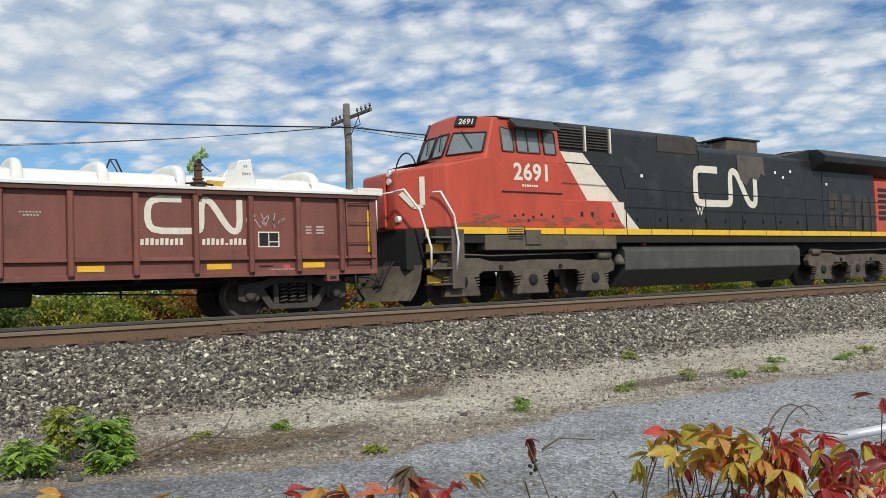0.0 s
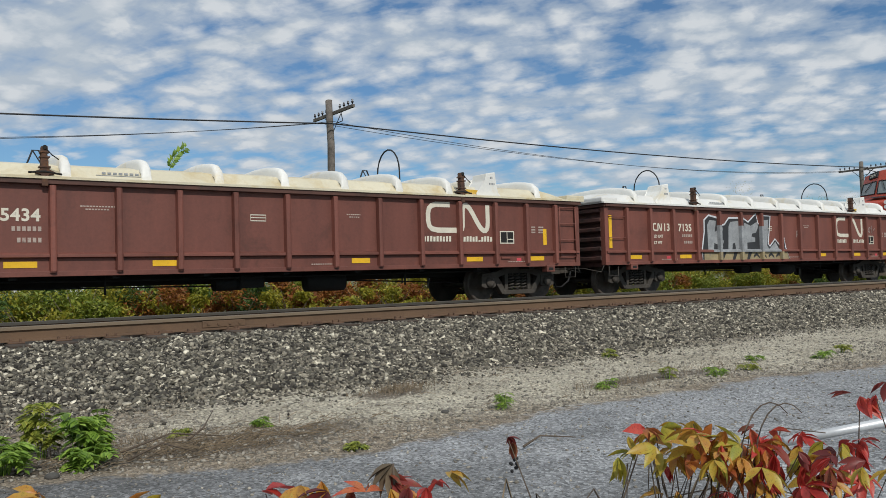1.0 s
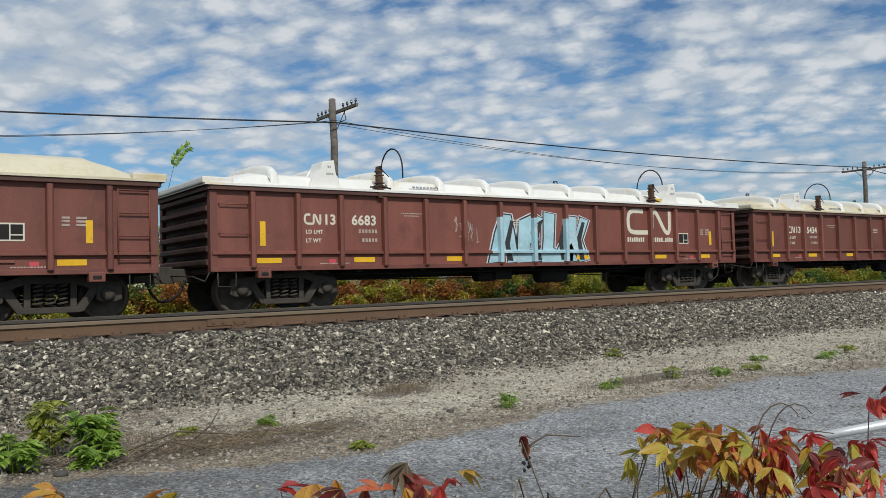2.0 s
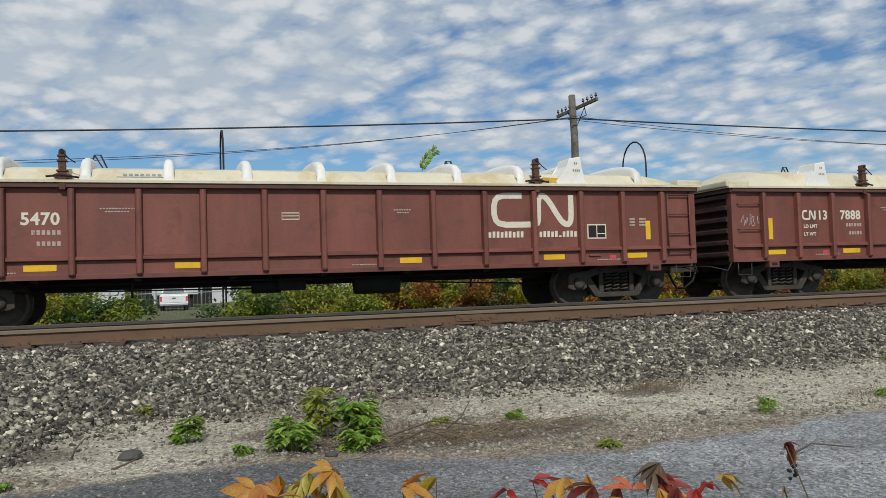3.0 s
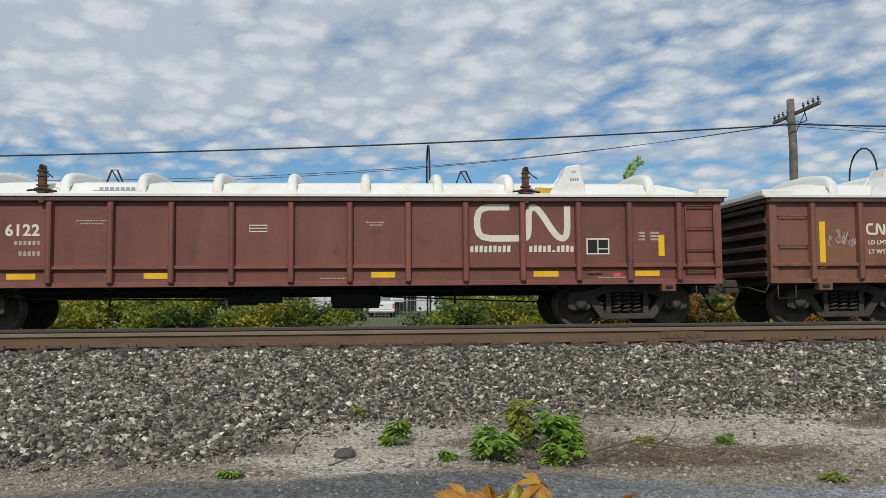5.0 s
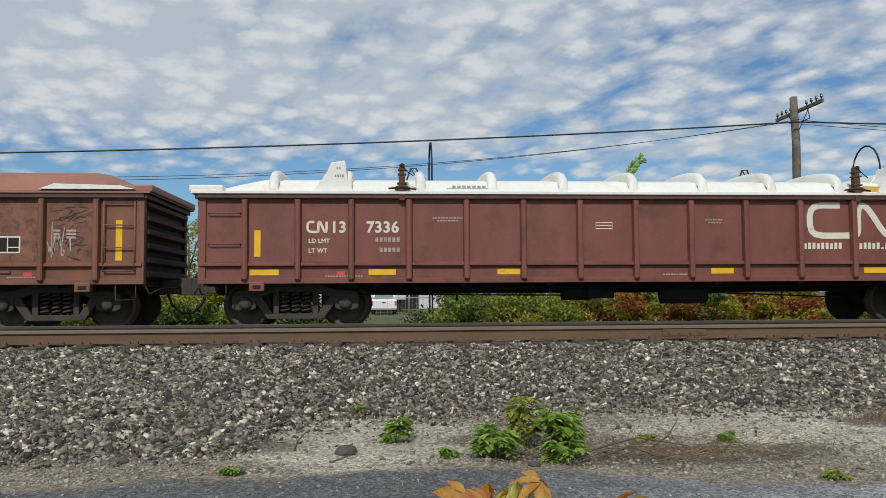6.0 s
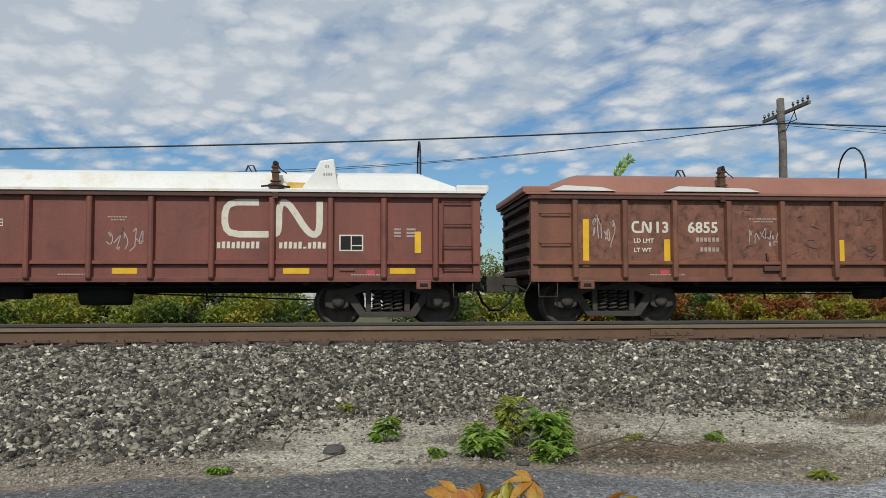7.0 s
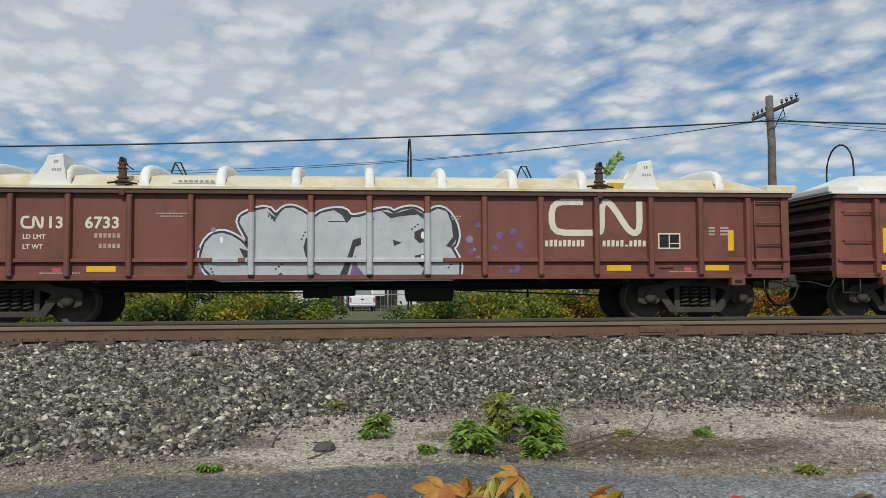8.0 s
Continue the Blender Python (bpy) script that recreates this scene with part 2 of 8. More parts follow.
def leaf_mat(name, color, var=0.35, rough=0.5, other=None):
    m = bpy.data.materials.new(name)
    m.use_nodes = True
    tr = m.node_tree
    bsdf = tr.nodes["Principled BSDF"]
    rnd = tr.nodes.new("ShaderNodeNewGeometry").outputs["Random Per Island"]
    coord = tr.nodes.new("ShaderNodeTexCoord").outputs["Object"]
    n = noise_of(tr, coord, 40.0, 3.0)
    k = maths(tr, "ADD", maths(tr, "MULTIPLY", rnd, 0.75), maths(tr, "MULTIPLY", n, 0.25))
    a, b = tuple(c * (1 - var) for c in color), (other or tuple(min(1, c * (1 + var)) for c in color))
    col = ramp(tr, k, [(0.1, a), (0.5, color), (0.9, b)])
    tr.links.new(col, bsdf.inputs["Base Color"])
    bsdf.inputs["Roughness"].default_value = rough
    # thin leaves let some light through
    tl = tr.nodes.new("ShaderNodeBsdfTranslucent")
    tr.links.new(col, tl.inputs["Color"])
    mx = tr.nodes.new("ShaderNodeMixShader")
    mx.inputs[0].default_value = 0.3
    tr.links.new(bsdf.outputs[0], mx.inputs[1])
    tr.links.new(tl.outputs[0], mx.inputs[2])
    tr.links.new(mx.outputs[0], tr.nodes["Material Output"].inputs["Surface"])
    return m


def vine_mat(name, stops, rough=0.42):
    """A turning leaf: patches of several tones within one blade, darker flecks, some light through it."""
    m = leaf_mat(name, stops[1], 0.3, rough)
    tr = m.node_tree
    coord = tr.nodes.new("ShaderNodeTexCoord").outputs["Object"]
    rnd = tr.nodes.new("ShaderNodeObjectInfo").outputs["Random"]
    broad, fleck = noise_of(tr, coord, 26.0, 3.0, 0.6, 0.4), noise_of(tr, coord, 190.0, 3.0, 0.6)
    k = maths(tr, "ADD", maths(tr, "MULTIPLY", rnd, 0.40), maths(tr, "MULTIPLY", broad, 0.62))
    col = ramp(tr, k, list(zip((0.22, 0.42, 0.60, 0.80), stops)))
    col = mixed(tr, ramp(tr, fleck, [(0.55, (0, 0, 0)), (0.75, (0.7, 0.7, 0.7))]), col, (0.09, 0.035, 0.02))
    for n in tr.nodes:
        if n.type == "BSDF_PRINCIPLED":
            tr.links.new(col, n.inputs["Base Color"])
        elif n.type == "BSDF_TRANSLUCENT":
            tr.links.new(col, n.inputs["Color"])
    return m


M_LEAF = leaf_mat("green_leaf", (0.20, 0.26, 0.030), 0.5, 0.55, (0.32, 0.33, 0.045))
M_LEAF_DARK = leaf_mat("dark_green_leaf", (0.065, 0.115, 0.024), 0.5)
M_LEAF_YEL = leaf_mat("yellowing_leaf", (0.31, 0.31, 0.035), 0.45, 0.55, (0.46, 0.36, 0.035))
M_LEAF_RUST = leaf_mat("autumn_leaf", (0.30, 0.105, 0.028), 0.5, 0.6, (0.42, 0.21, 0.035))
M_WEED = leaf_mat("weed_leaf", (0.185, 0.315, 0.040), 0.45, 0.5, (0.36, 0.50, 0.08))
M_WEED_PALE = leaf_mat("pale_weed_leaf", (0.27, 0.32, 0.050), 0.4, 0.55, (0.44, 0.43, 0.08))
M_VINE_RED = vine_mat("red_creeper_leaf", [(0.26, 0.030, 0.026), (0.50, 0.048, 0.040), (0.60, 0.090, 0.060), (0.56, 0.19, 0.07)])
M_VINE_ORANGE = vine_mat("orange_creeper_leaf", [(0.34, 0.080, 0.028), (0.48, 0.165, 0.035), (0.54, 0.29, 0.050), (0.40, 0.36, 0.06)])
M_VINE_YELLOW = vine_mat("yellow_creeper_leaf", [(0.40, 0.14, 0.03), (0.48, 0.30, 0.035), (0.46, 0.38, 0.05), (0.24, 0.28, 0.05)])
M_VINE_DARK = vine_mat("maroon_creeper_leaf", [(0.07, 0.016, 0.016), (0.17, 0.028, 0.026), (0.27, 0.045, 0.035), (0.22, 0.10, 0.04)])


# ------------------------------------------------------------------ mesh helpers
def box(bm, x0, x1, y0, y1, z0, z1, bevel=0.0):
    vs = [bm.verts.new((x, y, z)) for z in (z0, z1) for y in (y0, y1) for x in (x0, x1)]
    fs = [bm.faces.new([vs[i] for i in f]) for f in ((0, 2, 3, 1), (4, 5, 7, 6), (0, 1, 5, 4), (2, 6, 7, 3), (0, 4, 6, 2), (1, 3, 7, 5))]
    if bevel:
        bmesh.ops.bevel(bm, geom=list({e for f in fs for e in f.edges}), offset=bevel, segments=2, affect="EDGES", profile=0.6)
    return fs


def prism(bm, pts, a, b, axis="y", bevel=0.0):
    """A polygon pushed along one axis from a to b. pts are the two other coordinates, in the order x, y, z."""
    def put(p, q, d):
        return {"x": (d, p, q), "y": (p, d, q), "z": (p, q, d)}[axis]
    lo = [bm.verts.new(put(p, q, a)) for p, q in pts]
    hi = [bm.verts.new(put(p, q, b)) for p, q in pts]
    fs = [bm.faces.new(lo), bm.faces.new(list(reversed(hi)))]
    n = len(pts)
    for i in range(n):
        fs.append(bm.faces.new((lo[i], hi[i], hi[(i + 1) % n], lo[(i + 1) % n])))
    if bevel:
        bmesh.ops.bevel(bm, geom=list({e for f in fs for e in f.edges}), offset=bevel, segments=2, affect="EDGES", profile=0.6)
    return fs


def tube(bm, pts, r, sides=8, r1=None, cap=True):
    """A round bar along a line of points, thinning to r1."""
    pts = [Vector(p) for p in pts]
    rings = []
    for i, p in enumerate(pts):
        d = (pts[min(i + 1, len(pts) - 1)] - pts[max(i - 1, 0)]).normalized()
        u = d.orthogonal().normalized() if abs(d.z) > 0.95 else d.cross(Vector((0, 0, 1))).normalized()
        w = d.cross(u)
        k = r if r1 is None else r + (r1 - r) * i / max(1, len(pts) - 1)
        rings.append([bm.verts.new(p + (u * math.cos(2 * math.pi * j / sides) + w * math.sin(2 * math.pi * j / sides)) * k) for j in range(sides)])
    for a, b in zip(rings, rings[1:]):
        for j in range(sides):
            bm.faces.new((a[j], a[(j + 1) % sides], b[(j + 1) % sides], b[j])).smooth = True
    if cap:
        bm.faces.new(list(reversed(rings[0])))
        bm.faces.new(rings[-1])


def lathe(bm, profile, centre, axis="y", sides=28):
    """profile: (along the axis, radius), turned round the axis through centre."""
    cx, cy, cz = centre
    rings = []
    for a, r in profile:
        ring = []
        for j in range(sides):
            c, s = math.cos(2 * math.pi * j / sides) * r, math.sin(2 * math.pi * j / sides) * r
            ring.append(bm.verts.new({"y": (cx + c, cy + a, cz + s), "x": (cx + a, cy + c, cz + s), "z": (cx + c, cy + s, cz + a)}[axis]))
        rings.append(ring)
    for a, b in zip(rings, rings[1:]):
        for j in range(sides):
            bm.faces.new((a[j], a[(j + 1) % sides], b[(j + 1) % sides], b[j])).smooth = True
    bm.faces.new(list(reversed(rings[0])))
    bm.faces.new(rings[-1])


def mesh_of(name, bm, material):
    bmesh.ops.recalc_face_normals(bm, faces=bm.faces)
    me = bpy.data.meshes.new(name)
    bm.to_mesh(me)
    bm.free()
    for mt in (material if isinstance(material, (list, tuple)) else (material,)):
        me.materials.append(mt)
    return me


def part(name, bm, material, parent, label=""):
    """One mesh object under a thing or under a part; bm may be a ready mesh."""
    me = bm if isinstance(bm, bpy.types.Mesh) else mesh_of(name, bm, material)
    ob = new(name, me)
    ob.parent = parent
    if label:
        ob["label"] = label
    return ob


def thing(name, label, category, group="", kind="", m=None):
    ob = new(name)
    ob.empty_display_size = 0.2
    tagged(ob, label, category, group, kind)
    if m is not None:
        ob.matrix_basis = m
    return ob


def solo(name, bm, material, label, category, group="", kind=""):
    me = bm if isinstance(bm, bpy.types.Mesh) else mesh_of(name, bm, material)
    return tagged(new(name, me), label, category, group, kind)


def ribbon(bm, pts, width, y, closed=False, rounds=2):
    """A flat painted band of even width along points (x, z), facing -y."""
    pts = [Vector((p[0], p[1])) for p in pts]
    for _ in range(rounds):
        nxt = [] if closed else [pts[0]]
        last = len(pts) if closed else len(pts) - 1
        for i in range(last):
            a, b = pts[i], pts[(i + 1) % len(pts)]
            k = min(0.25, 0.12 / max((b - a).length, 1e-6))
            nxt += [a.lerp(b, k), a.lerp(b, 1 - k)]
        pts = nxt if closed else nxt + [pts[-1]]
    n = len(pts)
    rows = []
    for i, p in enumerate(pts):
        a = pts[(i - 1) % n] if closed or i else p
        b = pts[(i + 1) % n] if closed or i < n - 1 else p
        d = (b - a).normalized()
        nrm = Vector((-d.y, d.x)) * width / 2
        rows.append([bm.verts.new((q.x, y, q.y)) for q in (p + nrm, p - nrm)])
    for i in range(n if closed else n - 1):
        a, b = rows[i], rows[(i + 1) % n]
        bm.faces.new((a[0], a[1], b[1], b[0]))


def plate(bm, x0, x1, z0, z1, y, depth=0.003):
    box(bm, x0, x1, y - depth, y, z0, z1)


def flat(bm, pts, y, depth=0.003):
    prism(bm, pts, y - depth, y, "y")


def letters(text, size, x, y, z):
    """A mesh of raised letters facing -y, their lower left corner at x, z."""
    cu = bpy.data.curves.new("letters", "FONT")
    cu.body, cu.size, cu.extrude, cu.resolution_u = text, size, 0.001, 3
    cu.offset, cu.space_character = size * 0.028, 1.06
    ob = bpy.data.objects.new("letters", cu)
    me = bpy.data.meshes.new_from_object(ob)
    me.transform(Matrix.Translation((x, y, z)) @ Matrix.Rotation(radians(90), 4, "X"))
    bpy.data.objects.remove(ob)
    me.materials.clear()
    me.materials.append(M_LETTER)
    return me


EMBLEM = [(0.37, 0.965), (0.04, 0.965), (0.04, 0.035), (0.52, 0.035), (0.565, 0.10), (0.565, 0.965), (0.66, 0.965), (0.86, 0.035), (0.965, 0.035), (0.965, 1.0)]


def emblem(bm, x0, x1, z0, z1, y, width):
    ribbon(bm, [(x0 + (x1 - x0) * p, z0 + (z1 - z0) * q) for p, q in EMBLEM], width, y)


# ------------------------------------------------------------------ the ground
# foot of the ballast slope and edge of the gravel lane, as y along x
TOE = [(-60, -9.4), (-2.7, -9.45), (-1.3, -9.45), (-1.0, -9.0), (-0.9, -8.45), (-0.5, -8.0), (0.0, -7.8), (2.0, -7.35), (3.2, -7.5), (4.0, -7.6), (5.0, -7.7), (6.2, -7.45), (7.3, -7.3), (9.0, -7.25), (12.0, -7.0), (80, -7.0)]
LANE = [(-60, -10.4), (-2.4, -10.4), (-0.8, -10.2), (0.3, -10.1), (1.2, -10.25), (2.0, -10.5), (3.0, -10.75), (4.0, -10.55), (5.5, -10.3), (7.0, -10.4), (8.2, -10.5), (9.7, -10.7), (80, -10.7)]
# pale sand, dark soil and matted litter lie in patches: x, y, half-length, half-width
SAND = [(-0.3, -9.0, 1.05, 1.2), (3.8, -8.75, 1.5, 1.25), (6.4, -8.9, 1.9, 1.3), (10.0, -8.6, 3.2, 1.5), (16.0, -8.6, 4.5, 1.5)]
SOIL = [(2.3, -9.85, 1.3, 0.34), (1.15, -9.85, 0.55, 0.35), (4.55, -8.55, 0.42, 0.30), (-2.0, -9.25, 1.4, 0.45), (7.3, -9.7, 1.2, 0.22), (0.9, -9.1, 0.5, 0.25)]


NEAR = 0.747        # scale of the soil's texture
LANE_Z = -0.60      # level of the sandy strip and the lane
SIDING_Y, SIDING_Z = -4.2, 0.154


def toe(x):
    return float(np.interp(x, [p[0] for p in TOE], [p[1] for p in TOE]))


def lane_edge(x):
    return float(np.interp(x, [p[0] for p in LANE], [p[1] for p in LANE]))


def patchy(spots, x, y):
    """How far inside the nearest of the patches: 1 at its heart, 0 well outside."""
    best = 0.0
    for cx, cy, a, b in spots:
        q = math.sqrt(((x - cx) / a) ** 2 + ((y - cy) / b) ** 2)
        best = max(best, 1.0 - 0.5 * q)
    return best


def ragged_toe(x):
    return toe(x) + 0.10 * noise.noise((x * 0.9, 0.0, 1.3)) + 0.11 * noise.noise((x * 2.4, 0.0, 5.3))


def ground_z(x, y):
    """Height of the ground: the ballast bed, its slope, the sandy strip and the gravel lane."""
    wob = 0.05 * noise.noise((x * 0.55, y * 0.55, 3.1)) + 0.028 * noise.noise((x * 2.3, y * 2.3, 7.7))
    bed, high, flat_z = -0.235, -0.085, LANE_Z
    if y > 1.9:
        k = min(1.0, (y - 1.9) / 2.4)
        return bed + (-0.9 - bed) * k + wob * 1.5
    if y > -1.8:
        return bed
    if y > -5.6:
        return bed + (high - bed) * min(1.0, (-1.8 - y) / 0.9)
    k = (y + 5.6) / (min(-6.2, ragged_toe(x)) + 5.6)
    if k < 1.0:
        return high + (flat_z - high) * (k * (1.04 - 0.04 * k)) + wob * 0.8 * k
    return flat_z + wob * 0.8 - 0.02 * min(1.0, max(0.0, (-10.1 - y) / 1.2))


def build_ground():
    xs = np.concatenate([[-3000, -900, -300, -120, -60, -35], np.arange(-20, -5, 0.3), np.arange(-5, 12, 0.085), np.arange(12, 34, 0.25), np.arange(34, 80, 0.8), [90, 120, 200, 400, 1000, 3000]])
    ys = np.concatenate([[-3000, -900, -300, -100, -50, -30, -22], np.arange(-18, -13, 0.25), np.arange(-13, -6.5, 0.07), np.arange(-6.5, -1.6, 0.18), np.arange(-1.6, 2.0, 0.6), np.arange(2, 7, 0.35), [8, 10, 14, 20, 30, 45, 70, 120, 300, 900, 3000]])
    verts = [(x, y, ground_z(x, y) if abs(x) < 100 and -40 < y < 60 else (LANE_Z if y < -2 else -0.98)) for y in ys for x in xs]
    nx = len(xs)
    faces = [(j * nx + i, j * nx + i + 1, (j + 1) * nx + i + 1, (j + 1) * nx + i) for j in range(len(ys) - 1) for i in range(nx - 1)]
    me = bpy.data.meshes.new("ground")
    me.from_pydata(verts, [], faces)
    me.polygons.foreach_set("use_smooth", [True] * len(faces))
    # which soil lies where: lane, pale sand, dark soil
    zone = me.attributes.new("soil_zone", "FLOAT_COLOR", "POINT")
    tint = []
    for vx, vy, _ in verts:
        if abs(vx) < 60 and -20 < vy < -5:
            tint += [min(1.0, max(0.0, 0.5 + (lane_edge(vx) - 0.12 - vy) * 0.8)), patchy(SAND, vx, vy), patchy(SOIL, vx, vy), 1.0]
        else:
            tint += [1.0 if vy < -10 else 0.0, 0.4, 0.0, 1.0]
    zone.data.foreach_set("color", tint)
    m = bpy.data.materials.new("sand_gravel_and_grass")
    m.use_nodes = True
    tr = m.node_tree
    bsdf = tr.nodes["Principled BSDF"]
    raw = tr.nodes.new("ShaderNodeTexCoord").outputs["Object"]
    true_place = tr.nodes.new("ShaderNodeSeparateXYZ")
    tr.links.new(raw, true_place.inputs[0])
    drawn = tr.nodes.new("ShaderNodeMapping")
    drawn.inputs["Scale"].default_value = (1 / NEAR, 1 / NEAR, 1 / NEAR)
    drawn.inputs["Location"].default_value = (0, -15.8 * (1 - 1 / NEAR), 0)
    tr.links.new(raw, drawn.inputs[0])
    pos = drawn.outputs[0]
    sep = tr.nodes.new("ShaderNodeSeparateXYZ")
    tr.links.new(pos, sep.inputs[0])
    x, y = sep.outputs[0], sep.outputs[1]
    n1, n2, n3 = noise_of(tr, pos, 0.9, 5, 0.6), noise_of(tr, pos, 7.0, 5, 0.65), noise_of(tr, pos, 60.0, 4, 0.7)
    speck = node(tr, "ShaderNodeTexVoronoi", Scale=38.0)
    tr.links.new(pos, speck.inputs["Vector"])
    grain = ramp(tr, speck.outputs["Color"], [(0.12, (0.38,) * 3), (0.5, (0.95,) * 3), (0.9, (1.9,) * 3)])
    sand = ramp(tr, maths(tr, "ADD", maths(tr, "ADD", maths(tr, "MULTIPLY", n1, 0.4), maths(tr, "MULTIPLY", n2, 0.3)), maths(tr, "MULTIPLY", n3, 0.3)), [(0.36, (0.25, 0.215, 0.158)), (0.50, (0.41, 0.37, 0.285)), (0.62, (0.52, 0.475, 0.375))])
    zones = tr.nodes.new("ShaderNodeAttribute")
    zones.attribute_name = "soil_zone"
    zsep = tr.nodes.new("ShaderNodeSeparateColor")
    tr.links.new(zones.outputs["Color"], zsep.inputs[0])
    ragged = maths(tr, "ADD", maths(tr, "MULTIPLY", maths(tr, "SUBTRACT", n1, 0.5), 0.45), maths(tr, "MULTIPLY", maths(tr, "SUBTRACT", n2, 0.5), 0.55))
    # brown pebbly earth, with sand and soil laid over it in ragged patches
    dirt = ramp(tr, maths(tr, "ADD", maths(tr, "MULTIPLY", n2, 0.5), maths(tr, "MULTIPLY", n3, 0.5)), [(0.36, (0.13, 0.100, 0.070)), (0.5, (0.24, 0.195, 0.140)), (0.66, (0.36, 0.30, 0.225))])
    sand = mixed(tr, ramp(tr, maths(tr, "ADD", zsep.outputs[1], ragged), [(0.34, (0, 0, 0)), (0.52, (1, 1, 1))]), dirt, sand)
    soil = ramp(tr, n3, [(0.36, (0.050, 0.038, 0.027)), (0.64, (0.150, 0.115, 0.082))])
    humus = ramp(tr, maths(tr, "ADD", zsep.outputs[2], ragged), [(0.45, (0, 0, 0)), (0.62, (1, 1, 1))])
    sand = mixed(tr, maths(tr, "MULTIPLY", humus, 0.85), sand, soil)
    lane = ramp(tr, maths(tr, "ADD", maths(tr, "MULTIPLY", n1, 0.45), maths(tr, "MULTIPLY", n3, 0.55)), [(0.36, (0.17, 0.175, 0.178)), (0.52, (0.29, 0.295, 0.30)), (0.68, (0.44, 0.445, 0.45))])
    dark_lane = ramp(tr, maths(tr, "ADD", maths(tr, "MULTIPLY", n2, 0.4), maths(tr, "MULTIPLY", n3, 0.6)), [(0.38, (0.060, 0.060, 0.058)), (0.52, (0.115, 0.114, 0.112)), (0.68, (0.21, 0.21, 0.21))])
    lane = mixed(tr, ramp(tr, maths(tr, "ADD", maths(tr, "MULTIPLY", x, 0.1), maths(tr, "MULTIPLY", n1, 0.5)), [(0.35, (0, 0, 0)), (0.85, (1, 1, 1))]), dark_lane, lane)
    # bed under the ballast, darkened in colour for the shade between stones
    stone_gap_shade = ramp(tr, n3, [(0.35, (0.020, 0.018, 0.015)), (0.65, (0.060, 0.053, 0.045))])
    grass = ramp(tr, n2, [(0.35, (0.045, 0.060, 0.018)), (0.65, (0.15, 0.14, 0.05))])
    # lane edge, ballast foot and far grass meet along ragged lines
    is_lane = ramp(tr, maths(tr, "ADD", zsep.outputs[0], maths(tr, "MULTIPLY", ragged, 0.9)), [(0.44, (0, 0, 0)), (0.56, (1, 1, 1))])
    col = mixed(tr, is_lane, sand, lane)
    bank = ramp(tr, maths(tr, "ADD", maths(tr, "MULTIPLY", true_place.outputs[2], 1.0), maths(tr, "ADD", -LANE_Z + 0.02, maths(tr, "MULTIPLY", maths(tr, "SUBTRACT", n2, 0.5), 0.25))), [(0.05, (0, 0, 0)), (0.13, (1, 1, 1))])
    col = mixed(tr, bank, col, stone_gap_shade)
    col = mixed(tr, ramp(tr, maths(tr, "MULTIPLY", true_place.outputs[1], 0.1), [(0.28, (0, 0, 0)), (0.4, (1, 1, 1))]), col, grass)
    col = mixed(tr, 0.8, col, grain, "MULTIPLY")
    tr.links.new(col, bsdf.inputs["Base Color"])
    bsdf.inputs["Roughness"].default_value = 0.92
    b = node(tr, "ShaderNodeBump", Strength=0.6, Distance=0.02)
    tr.links.new(maths(tr, "ADD", n3, maths(tr, "MULTIPLY", speck.outputs["Distance"], 0.9)), b.inputs["Height"])
    tr.links.new(b.outputs[0], bsdf.inputs["Normal"])
    me.materials.append(m)
    return tagged(new("ground", me), "sandy strip and grey gravel lane beside a railway", "ground", kind="structure")


build_ground()


